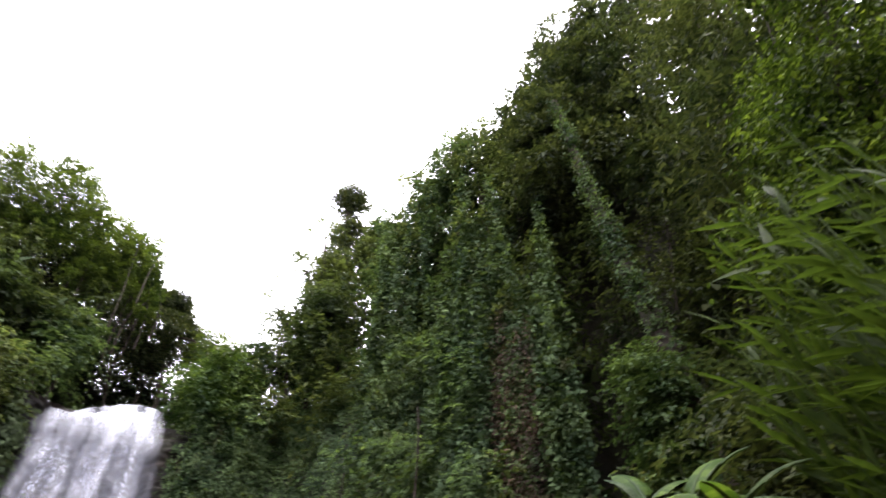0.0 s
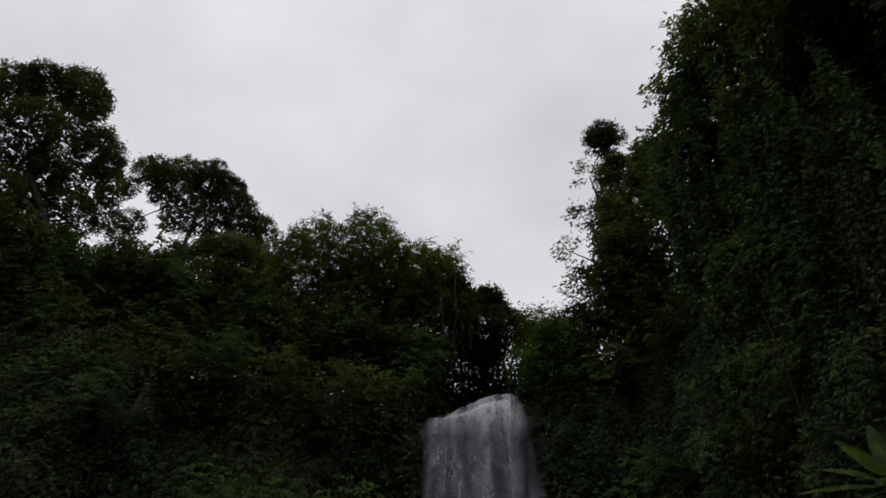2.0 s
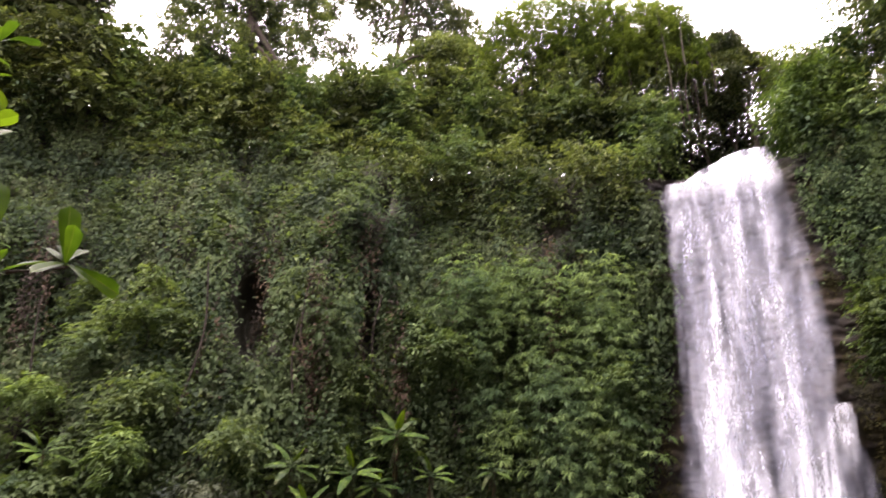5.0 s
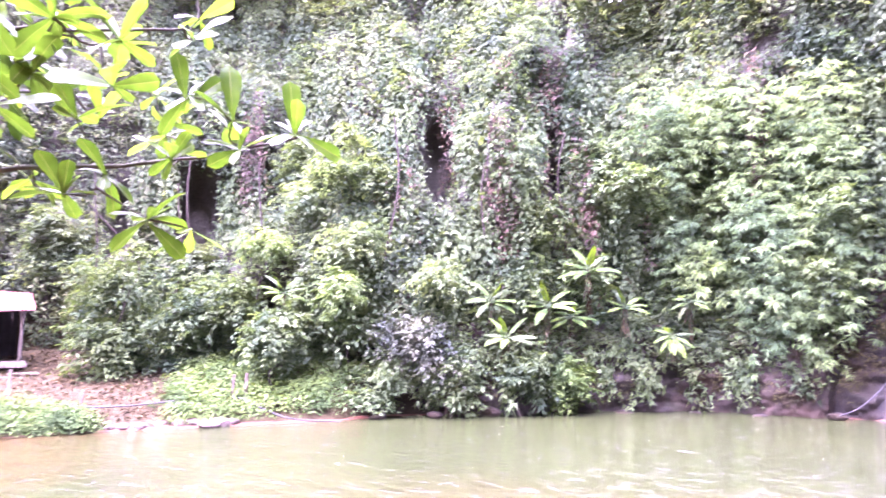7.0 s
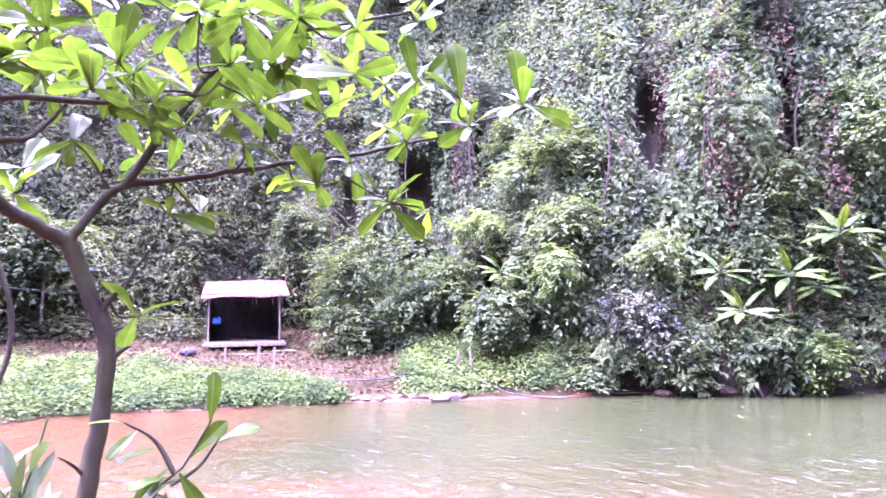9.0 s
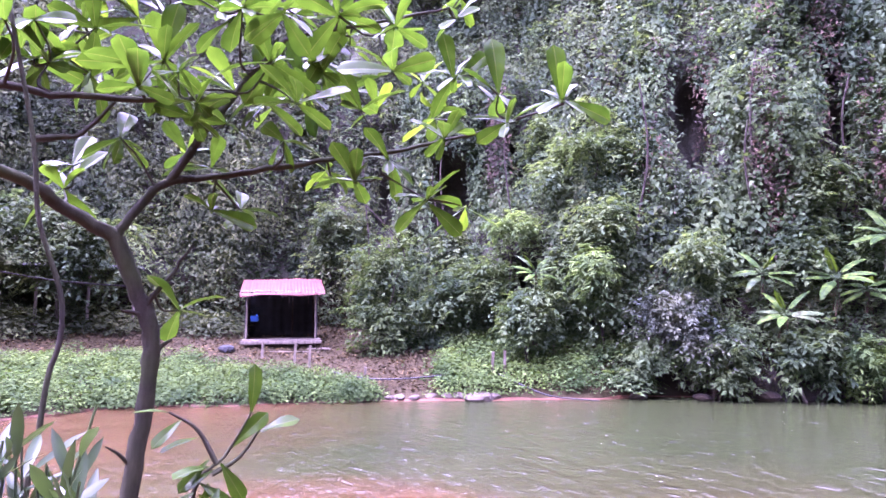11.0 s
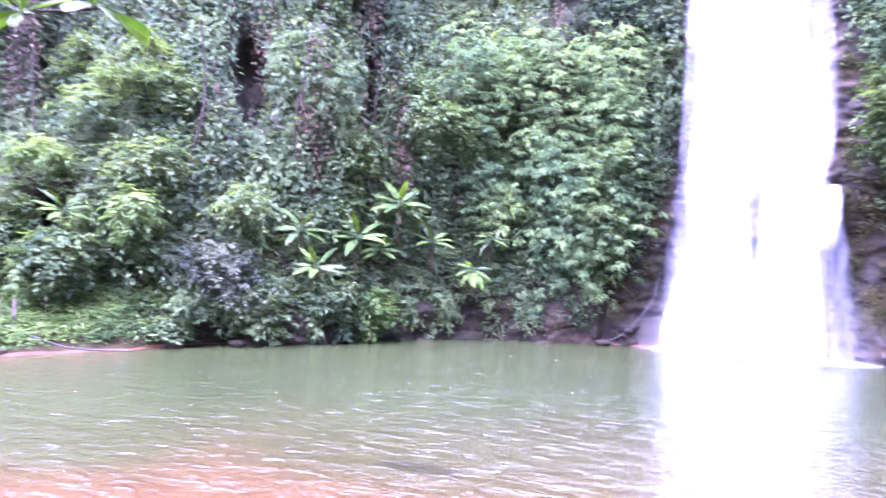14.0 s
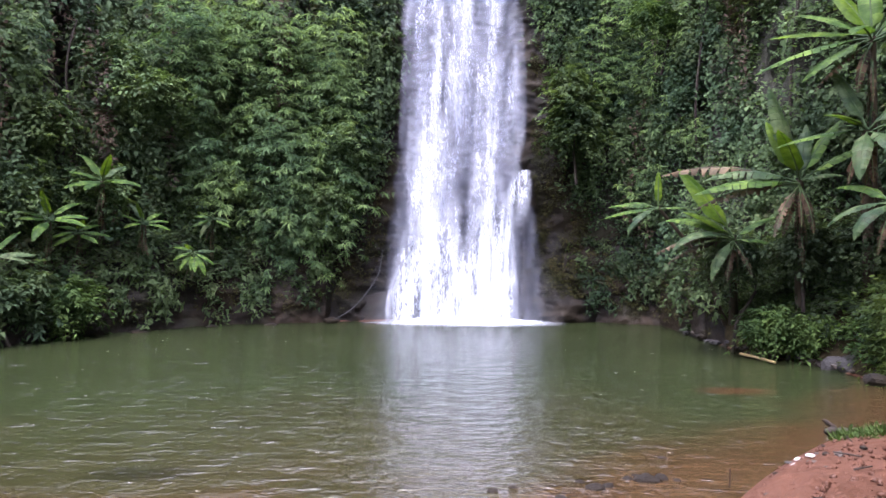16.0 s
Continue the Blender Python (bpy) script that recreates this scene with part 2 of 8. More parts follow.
WOOD_POLE = make_plain("weathered_pole", (0.05, 0.04, 0.03), (0.12, 0.1, 0.078), 12.0, 0.85, stretch=(1, 1, 0.2))
BAMBOO_DRY = make_plain("dry_bamboo", (0.1925, 0.1375, 0.055), (0.3025, 0.231, 0.11), 8.0, 0.5)
ROOF_RED = make_plain("faded_red_sheet", (0.044, 0.0098, 0.0082), (0.092, 0.028, 0.023), 5.0, 0.6)
# near-black for the sack, and for sheets standing in for shade
DARK_SHEET = make_plain("dark_shade_sheet_and_sack", (0.0066, 0.0072, 0.0083), (0.0165, 0.0176, 0.0193), 3.0, 0.8)
BLUE_PLASTIC = make_plain("blue_plastic", (0.005, 0.022, 0.08), (0.008, 0.034, 0.11), 4.0, 0.4)
BLACK_PIPE = make_plain("black_pipe", (0.0066, 0.0066, 0.0072), (0.0165, 0.0165, 0.0165), 6.0, 0.45)
PALE_SCRAP = make_plain("pale_scrap", (0.33, 0.319, 0.3025), (0.44, 0.44, 0.429), 6.0, 0.6)


def make_water():
    m, nt, bsdf = material("murky_pool_water")
    co = nt.nodes.new("ShaderNodeTexCoord")
    sep = nt.nodes.new("ShaderNodeSeparateXYZ")
    nt.links.new(co.outputs["Object"], sep.inputs[0])
    x, y = sep.outputs["X"], sep.outputs["Y"]
    wob = maths(nt, "MULTIPLY", maths(nt, "SUBTRACT", noise_node(nt, 0.35, 4.0, 0.6), 0.5), 7.0)
    # the red silt spreads from the near bank and from the shallow western end
    dist = maths(nt, "SQRT", maths(nt, "ADD", maths(nt, "MULTIPLY", x, x), maths(nt, "MULTIPLY", y, y)))
    reach = maths(nt, "ADD", maths(nt, "ADD", 5.9, maths(nt, "MULTIPLY", maths(nt, "MAXIMUM", x, 0.0), 1.0)), maths(nt, "MULTIPLY", maths(nt, "MAXIMUM", maths(nt, "MULTIPLY", x, -1.0), 0.0), 0.42))
    strong = maths(nt, "MULTIPLY", maths(nt, "SUBTRACT", reach, maths(nt, "ADD", dist, maths(nt, "MULTIPLY", wob, 0.4))), 0.75, True)
    weak = maths(nt, "MULTIPLY", maths(nt, "SUBTRACT", 11.0, maths(nt, "ADD", dist, maths(nt, "MULTIPLY", wob, 0.8))), 0.14, True)
    near_silt = maths(nt, "MAXIMUM", strong, maths(nt, "MULTIPLY", weak, 0.55))
    west = maths(nt, "MULTIPLY", maths(nt, "SUBTRACT", maths(nt, "SUBTRACT", -5.0, x), maths(nt, "ADD", maths(nt, "MULTIPLY", y, 1.3), wob)), 0.15, True)
    silt = maths(nt, "MULTIPLY", maths(nt, "MAXIMUM", near_silt, west), 0.78)
    bar_x, bar_y = maths(nt, "SUBTRACT", x, 4.75), maths(nt, "SUBTRACT", y, 10.35)
    bar = maths(nt, "ADD", maths(nt, "MULTIPLY", maths(nt, "MULTIPLY", bar_x, bar_x), 1.7), maths(nt, "MULTIPLY", maths(nt, "MULTIPLY", bar_y, bar_y), 9.0))
    bar = maths(nt, "SUBTRACT", 1.0, maths(nt, "ADD", bar, maths(nt, "MULTIPLY", wob, 0.08)), True)
    silt = maths(nt, "MAXIMUM", silt, bar)
    green = ramp_node(nt, noise_node(nt, 0.25, 3.0), [(0.3, (0.0122, 0.0166, 0.006)), (0.7, (0.0178, 0.023, 0.0085))])
    mud = ramp_node(nt, noise_node(nt, 1.2, 4.0), [(0.3, (0.031, 0.015, 0.0064)), (0.7, (0.049, 0.0242, 0.0105))])
    # a sunken slab shows dark through the shallows
    sx, sy = maths(nt, "ADD", x, 2.9), maths(nt, "SUBTRACT", y, 6.35)
    slab = maths(nt, "ADD", maths(nt, "MULTIPLY", maths(nt, "MULTIPLY", sx, sx), 1.3), maths(nt, "MULTIPLY", maths(nt, "MULTIPLY", sy, sy), 7.0))
    slab = maths(nt, "SUBTRACT", 1.0, maths(nt, "ADD", slab, maths(nt, "MULTIPLY", noise_node(nt, 2.2, 4.0), 0.9)), True)
    under = mix_colour(nt, silt, green, mud)
    nt.links.new(mix_colour(nt, maths(nt, "MULTIPLY", slab, 0.95), under, (0.003, 0.003, 0.0025)), bsdf.inputs["Base Color"])
    bsdf.inputs["Roughness"].default_value, bsdf.inputs["IOR"].default_value = 0.1, 1.333
    swell = noise_node(nt, 2.3, 3.0, 0.6, stretch=(0.6, 1.25, 1))
    ripple = noise_node(nt, 5.5, 4.0, 0.65, stretch=(0.6, 1.25, 1))
    crest = noise_node(nt, 4.4, 3.0, 0.55, stretch=(0.55, 1.2, 1))
    crest = maths(nt, "POWER", maths(nt, "MULTIPLY", maths(nt, "SUBTRACT", crest, 0.56), 4.0, True), 1.3)
    h = maths(nt, "ADD", maths(nt, "MULTIPLY", swell, 0.085), maths(nt, "MULTIPLY", ripple, 0.06))
    h = maths(nt, "ADD", h, maths(nt, "MULTIPLY", crest, 0.062))
    nt.links.new(bump_node(nt, h, 0.9, 1.0), bsdf.inputs["Normal"])
    return m


WATER = make_water()


def make_fall(name, cover, streak, soft, white=(0.46, 0.48, 0.53)):
    """Falling water: white strands with gaps between them, finer across than along the drop."""
    m, nt, bsdf = material(name)
    a = noise_node(nt, streak, 5.0, 0.62, "Object", stretch=(1.0, 1.0, 0.11))
    b = noise_node(nt, streak * 3.1, 4.0, 0.7, "Object", stretch=(1.0, 1.0, 0.25))
    cords = noise_node(nt, 1.5, 3.0, 0.5, "Object", stretch=(1.0, 1.0, 0.045))
    s = maths(nt, "ADD", maths(nt, "MULTIPLY", a, 0.6), maths(nt, "MULTIPLY", b, 0.4))
    s = maths(nt, "ADD", s, maths(nt, "MULTIPLY", maths(nt, "SUBTRACT", cords, 0.5), 0.7))
    grain = noise_node(nt, streak * 6.0, 3.0, 0.7, "Object", stretch=(1.0, 1.0, 0.3))
    s = maths(nt, "ADD", s, maths(nt, "MULTIPLY", maths(nt, "SUBTRACT", grain, 0.5), 0.55))
    alpha = maths(nt, "MULTIPLY", maths(nt, "SUBTRACT", s, cover), soft, True)
    edge = nt.nodes.new("ShaderNodeAttribute")
    edge.attribute_name = "cover"
    alpha = maths(nt, "MULTIPLY", alpha, edge.outputs["Fac"])
    bsdf.inputs["Base Color"].default_value = (*white, 1)
    bsdf.inputs["Roughness"].default_value = 0.55
    nt.links.new(alpha, bsdf.inputs["Alpha"])
    return m


# veil coloured darker and greyer than the strands before it
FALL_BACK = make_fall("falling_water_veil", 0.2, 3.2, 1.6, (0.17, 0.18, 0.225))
FALL_LIP = make_fall("smooth_lip_water", 0.24, 3.0, 3.0)
FALL_FRONT = make_fall("falling_water_strands", 0.51, 4.6, 2.4, (0.46, 0.48, 0.53))
FOAM_POOL = make_fall("pool_foam", 0.16, 3.6, 4.0)
MIST = make_fall("drifting_mist", 0.3, 0.8, 0.9)
FOAM = make_fall("churned_foam", 0.30, 3.6, 4.0)


# ---------------------------------------------------------------- mesh helpers
def mesh_of(name, verts, faces, mat, smooth=False):
    me = bpy.data.meshes.new(name)
    verts, faces = np.asarray(verts, np.float32), np.asarray(faces, np.int32)
    k = faces.shape[1]
    me.vertices.add(len(verts))
    me.vertices.foreach_set("co", verts.ravel())
    me.loops.add(faces.size)
    me.loops.foreach_set("vertex_index", faces.ravel())
    me.polygons.add(len(faces))
    me.polygons.foreach_set("loop_start", np.arange(0, faces.size, k, dtype=np.int32))
    if smooth:
        me.polygons.foreach_set("use_smooth", np.ones(len(faces), bool))
    me.update(calc_edges=True)
    me.validate()
    if mat:
        me.materials.append(mat)
    return me


def add_mesh(name, verts, faces, mat, parent=None, label="", smooth=False):
    ob = new(name, mesh_of(name, verts, faces, mat, smooth))
    ob.parent = parent
    return tagged(ob, label)


def part(name, bm, mat, parent, label=""):
    me = bpy.data.meshes.new(name)
    bm.to_mesh(me)
    bm.free()
    me.materials.append(mat)
    ob = new(name, me)
    ob.parent = parent
    return tagged(ob, label)


def thing(name, at, label, category, group=""):
    ob = new(name)
    ob.empty_display_size = 0.2
    ob.location = at
    return tagged(ob, label, category, group)


def polar(a, r, z=0.0):
    """A place by its bearing in degrees (clockwise from +y), its distance and its height."""
    return Vector((r * math.sin(radians(a)), r * math.cos(radians(a)), z))


EYE_Z = 2.15


def sight(a, el, r):
    """A place by bearing, angle above the eye's level and distance over the ground."""
    return polar(a, r, EYE_Z + r * math.tan(radians(el)))


def hashed(i, j, k):
    n = (i * 374761393 + j * 668265263 + k * 2147483647 + 1013904223) & 0xFFFFFFFF
    n = ((n ^ (n >> 13)) * 1274126177) & 0xFFFFFFFF
    return ((n ^ (n >> 16)) & 0xFFFF) / 65535.0


def value_noise(p):
    p = np.asarray(p, float)
    i = np.floor(p).astype(np.int64)
    f = p - i
    f = f * f * (3 - 2 * f)
    out = 0.0
    for dx in (0, 1):
        for dy in (0, 1):
            for dz in (0, 1):
                w = (f[..., 0] if dx else 1 - f[..., 0]) * (f[..., 1] if dy else 1 - f[..., 1]) * (f[..., 2] if dz else 1 - f[..., 2])
                out = out + w * hashed(i[..., 0] + dx, i[..., 1] + dy, i[..., 2] + dz)
    return out


def fbm(p, octaves=4):
    p, total, amp, norm = np.asarray(p, float), 0.0, 1.0, 0.0
    for _ in range(octaves):
        total = total + amp * value_noise(p)
        norm += amp
        p, amp = p * 2.03 + 17.3, amp * 0.5
    return total / norm - 0.5


def unit(v):
    return v / np.maximum(np.linalg.norm(v, axis=-1, keepdims=True), 1e-9)


def leaf_arrays(pos, normal, along, length, width, fold=0.12, droop=0.15, simple=False):
    """Folded four-cornered leaf blades, one for each row; simple ones, far off, have three corners."""
    along = unit(along - normal * np.sum(along * normal, -1, keepdims=True))
    side = np.cross(normal, along)
    length, width = np.reshape(length, (-1, 1)), np.reshape(width, (-1, 1))
    if simple:
        v = np.stack([pos + side * width * 0.45, pos + along * length, pos - side * width * 0.45], 1)
        return v.reshape(-1, 3), np.arange(len(pos) * 3).reshape(-1, 3)
    mid = pos + along * length * 0.45 - normal * width * fold
    v = np.stack([pos, mid + side * width / 2 + normal * width * fold * 2, pos + along * length - normal * length * droop, mid - side * width / 2 + normal * width * fold * 2], 1)
    n = len(pos)
    base = np.arange(n)[:, None] * 4
    f = np.concatenate([base + [0, 1, 2], base + [0, 2, 3]], 1).reshape(-1, 3)
    return v.reshape(-1, 3), f


def scatter_leaves(rng, centres, outward, per, spread, size, slim=0.5, up=0.7, hang=0.3, flat=0.7, simple=False):
    """Leaves in tufts round the centres: per leaves in each."""
    n = len(centres) * per
    c = np.repeat(centres, per, 0)
    o = np.repeat(outward, per, 0)
    pos = c + rng.normal(size=(n, 3)) * np.array([1, 1, flat]) * spread
    nrm = unit(o * 0.55 + np.array([0, 0, up]) + rng.normal(size=(n, 3)) * 0.42)
    alo = unit(o * 0.5 + rng.normal(size=(n, 3)) * 0.7 + np.array([0, 0, -hang]))
    ln = size * rng.uniform(0.6, 1.35, n)
    return leaf_arrays(pos, nrm, alo, ln, ln * slim * rng.uniform(0.8, 1.2, n), simple=simple)


def tube_arrays(points, radii, sides=8, wobble=0.0, rng=None):
    pts = np.asarray(points, float)
    tan = np.gradient(pts, axis=0)
    tan = unit(tan)
    ref = np.array([0.0, 0.0, 1.0]) if abs(tan[:, 2]).mean() < 0.8 else np.array([1.0, 0.0, 0.0])
    s = unit(np.cross(tan, ref))
    t = np.cross(tan, s)
    ang = np.linspace(0, 2 * np.pi, sides, endpoint=False)
    rad = np.asarray(radii, float)[:, None] * np.ones((1, sides))
    if rng is not None and wobble:
        rad = rad * (1 + rng.normal(size=rad.shape) * wobble)
    v = pts[:, None] + rad[..., None] * (np.cos(ang)[None, :, None] * s[:, None] + np.sin(ang)[None, :, None] * t[:, None])
    n = len(pts)
    f = [(i * sides + j, i * sides + (j + 1) % sides, (i + 1) * sides + (j + 1) % sides, (i + 1) * sides + j) for i in range(n - 1) for j in range(sides)]
    return v.reshape(-1, 3), np.array(f)


def smooth_line(points, n):
    """A soft curve through the points (Catmull-Rom), in n steps."""
    p = np.asarray(points, float)
    p = np.vstack([2 * p[0] - p[1], p, 2 * p[-1] - p[-2]])
    u = np.linspace(0, len(p) - 3 - 1e-6, n)
    i = np.floor(u).astype(int)
    f = (u - i)[:, None]
    a, b, c, d = p[i], p[i + 1], p[i + 2], p[i + 3]
    return 0.5 * (2 * b + (c - a) * f + (2 * a - 5 * b + 4 * c - d) * f ** 2 + (3 * b - a - 3 * c + d) * f ** 3)


def joined(pieces):
    vs, fs, n = [], [], 0
    for v, f in pieces:
        vs.append(v)
        fs.append(f + n)
        n += len(v)
    return np.concatenate(vs), np.concatenate(fs)


# ---------------------------------------------------------------- the lie of the land, by bearing
def table(a, rows):
    rows = np.array(rows, float)
    return np.interp(a, rows[:, 0], rows[:, 1])


def near_shore(a):
    return table(a, [(-180, 12), (-125, 12), (-110, 6), (-90, 4.6), (-50, 4.2), (0, 4.0), (14, 4.9), (25, 6.3), (29.5, 8.1), (34.5, 10.2), (45, 11.9), (60, 12), (180, 12)])


def far_shore(a):
    return table(a, [(-180, 12), (-125, 12), (-112, 15), (-94, 16.2), (-89, 16.8), (-80, 16), (-69, 16.1), (-59, 16.1), (-46, 16.9), (-35, 17.7), (-28, 19.2), (-20, 20.3), (0, 20.6), (13.5, 21.5), (19, 21.2), (22, 17.8), (26, 15.9), (30, 15), (34.5, 13.4), (45, 12.1), (60, 12), (180, 12)])


def foot_r(a):
    return table(a, [(-180, 16), (-125, 22), (-95, 26), (-75, 25.5), (-60, 22.5), (-50, 19.8), (-43, 18.3), (-38, 18.9), (-33, 19.7), (-28, 20.9), (-20, 21.9), (-14, 21.6), (-8, 21.6), (10, 22), (18, 22.1), (22, 18.9), (26, 17.4), (30, 16.6), (36, 15.4), (45, 15.5), (60, 15), (90, 15), (180, 16)])


def foot_z(a):
    return table(a, [(-180, 3), (-125, 2), (-95, 2.0), (-75, 1.62), (-60, 1.6), (-50, 1.3), (-42, 1.1), (-37, 1.8), (-30, 2.0), (-20, 1.8), (-15, 0.9), (18, 0.7), (24, 1.6), (32, 2.0), (45, 2.2), (60, 2.2), (90, 2.5), (180, 3)])


def top_r(a):
    return table(a, [(-180, 24), (-125, 28), (-95, 31), (-75, 30), (-60, 27), (-45, 24.8), (-30, 24.2), (-15, 23.6), (-4, 23.0), (7, 23.0), (13, 24.5), (20, 25), (26, 24.0), (32, 22), (40, 20), (50, 19), (60, 18.5), (90, 19), (180, 24)])


def top_z(a):
    # raised east as an opaque backing, and unseen behind the camera to cut skylight
    return table(a, [(-180, 24), (-125, 19), (-95, 17.5), (-75, 17), (-60, 17), (-45, 16.2), (-30, 15.2), (-15, 14.6), (-4, 13.6), (7, 13.6), (12, 14.6), (20, 17), (26, 19), (30, 22.5), (36, 24.5), (45, 25), (56, 25), (66, 24), (90, 23), (180, 24)])


# the narrow slots are made up, cut at random for dark gaps in the foliage
CAVES = ((-40.8, 15.4, 1.9, 4.0, 2.3), (-30.2, 12.6, 1.6, 3.4, 1.9), (-61.6, 9.2, 2.2, 4.4, 2.3), (-31.0, 18.2, 1.1, 1.9, 2.6), (-54.8, 2.4, 1.5, 1.8, 2.4), (-35.8, 8.4, 0.7, 2.4, 1.8), (-45.5, 12.0, 0.7, 2.6, 1.3), (-34.0, 20.0, 0.6, 2.6, 1.2), (-26.5, 14.5, 0.6, 2.8, 1.2), (-17.5, 13.0, 0.6, 2.0, 1.1), (-56.0, 13.0, 0.7, 3.0, 1.4), (-67.0, 9.0, 1.2, 3.0, 1.6), (14.5, 8.0, 0.7, 2.0, 1.1), (22.5, 12.0, 0.7, 2.4, 1.2), (28.0, 15.0, 0.7, 2.4, 1.2), (-12.0, 19.0, 0.7, 1.6, 1.1), (-30.0, 25.0, 0.9, 1.4, 1.2), (51.5, 33.0, 6.5, 14.0, 3.6), (38.5, 25.0, 1.0, 2.2, 1.6), (-50.0, 16.5, 1.2, 1.6, 1.3), (-22.0, 20.0, 1.0, 1.4, 1.2))


def hollow(a, z, r, grow=1.0):
    """How far the caves and the added slots cut into the face at this bearing and height."""
    cut = np.zeros(np.broadcast(a, z).shape)
    el = np.degrees(np.arctan2(z - EYE_Z, r))
    for ca, ce, wa, we, depth in CAVES:
        d = ((a - ca) / (wa * grow)) ** 2 + ((el - ce) / (we * (1 + (grow - 1) * 0.5))) ** 2
        cut = np.maximum(cut, depth * np.clip(1.25 - d, 0, 1))
    return cut


def face(a, v):
    """The cliff face: v goes from 0 at its foot to 1 at its brow."""
    rf, zf, rt, zt = foot_r(a), foot_z(a), top_r(a), top_z(a)
    bulge = np.sin(np.clip(v, 0, 1) * np.pi)
    r = rf + (rt - rf) * v ** 1.15 - 0.35 * bulge
    z = zf + (zt - zf) * v
    x, y = r * np.sin(np.radians(a)), r * np.cos(np.radians(a))
    rough = fbm(np.stack([x * 0.33, y * 0.33, z * 0.28], -1), 4)
    ribs = fbm(np.stack([x * 0.8, y * 0.8, z * 0.16 + 9], -1), 3)
    r = r - 3.2 * rough * np.clip(v * 6, 0, 1) - 1.7 * ribs * np.clip(v * 6, 0, 1) + hollow(a, z, r)
    chute = np.clip(1 - np.abs(a - 1.5) / 11.5, 0, 1)
    r = r + 1.3 * np.clip(chute * 2.2, 0, 1)
    return np.stack([r * np.sin(np.radians(a)), r * np.cos(np.radians(a)), z], -1)


def build_ground():
    az = np.concatenate([np.arange(-180, -100, 1.5), np.arange(-100, 85, 0.5), np.arange(85, 180, 1.5)])
    cols = []
    rn, rf = near_shore(az), far_shore(az)
    zn = table(az, [(-180, 1.2), (-125, 0.5), (-60, 0.32), (0, 0.3), (60, 0.6), (180, 1.2)])
    for s in np.linspace(0.02, 1, 12):
        r = rn * s
        z = zn * (1 - s ** 2.5) + 0.05 * (1 - s)
        cols.append((r, z))
    for s in np.linspace(0.06, 0.97, 14):
        cols.append((rn + (rf - rn) * s, -1.0 * np.minimum(1, np.sin(np.pi * s) * 1.4) * np.clip((rf - rn) / 3, 0, 1)))
    for s in np.linspace(0, 1, 12)[:-1]:
        steep = np.where((az > -45) & (az < 24), 0.4, 1.0)
        ledge = 0.75 * np.clip((az + 49) / 4, 0, 1) * np.clip((24 - az) / 3, 0, 1)
        cols.append((rf + ledge * (1 - s) + (foot_r(az) - rf) * s, foot_z(az) * s ** steep + 0.03))
    pts = []
    for r, z in cols:
        x, y = r * np.sin(np.radians(az)), r * np.cos(np.radians(az))
        z = z + np.where((az > 20) & (az < 60), 0.22, 0.12) * fbm(np.stack([x * 1.1, y * 1.1, x * 0], -1), 4) * np.where(z > 0.02, 1, 0)
        cliffy = np.clip((az + 48) / 6, 0, 1) * np.clip((24 - az) / 4, 0, 1) * (z > 0.1)
        crag = 1 - 0.02 * fbm(np.stack([x * 0.8, y * 0.8, z * 1.2], -1), 4) * cliffy
        z = z * (1 + 0.4 * cliffy * fbm(np.stack([x * 1.3, y * 1.3, x * 0 + 5], -1), 3))
        pts.append(np.stack([x * crag, y * crag, z], -1))
    for v in np.linspace(0, 1, 44):
        pts.append(face(az, np.full(len(az), v)))
    brow = pts[-1]
    for s in (1, 2.5, 5, 9, 15, 25, 45, 90, 200, 500, 1200, 2500):
        d = unit(np.stack([brow[:, 0], brow[:, 1], 0 * az], -1))
        bump = 2.0 * fbm(brow * 0.05 + s * 0.1, 2) * min(1, s / 10)
        z = brow[:, 2] + np.minimum(s * 0.12, 6) + bump
        q = brow + d * s
        q[:, 2] = z
        pts.append(q)
    g = np.array(pts)
    nr, na = g.shape[:2]
    i, j = np.meshgrid(np.arange(nr - 1), np.arange(na), indexing="ij")
    k = (j + 1) % na
    f = np.stack([i * na + j, i * na + k, (i + 1) * na + k, (i + 1) * na + j], -1).reshape(-1, 4)
    verts = g.reshape(-1, 3)
    centre = np.array([[0, 0, g[0, :, 2].mean()]])
    hub = np.stack([0 * az + len(verts), (np.arange(na) + 1) % na, np.arange(na), np.arange(na)], -1).astype(int)
    hub[:, 3] = hub[:, 2]
    me = bpy.data.meshes.new("ground")
    me.from_pydata(np.vstack([verts, centre]).tolist(), [], f.tolist() + hub[:, :3].tolist())
    for mat in (EARTH, RED_MUD, ROCK_WET):
        me.materials.append(mat)
    ring = np.concatenate([np.arange(len(f)) // na, np.zeros(na, int)])
    bearing = np.concatenate([np.tile(az, nr - 1), az])
    rocky = (ring >= 26) & (ring < 43) & (bearing > -47) & (bearing < 24)
    me.polygons.foreach_set("material_index", np.where(ring < 26, 1, np.where(rocky, 2, 0)).astype(np.int32))
    me.polygons.foreach_set("use_smooth", np.ones(len(f) + na, bool))
    me.update()
    return tagged(new("ground", me), "earthen gorge floor, banks and cliff round the pool, with an unseen rise added behind", "ground", kind="structure")


build_ground()


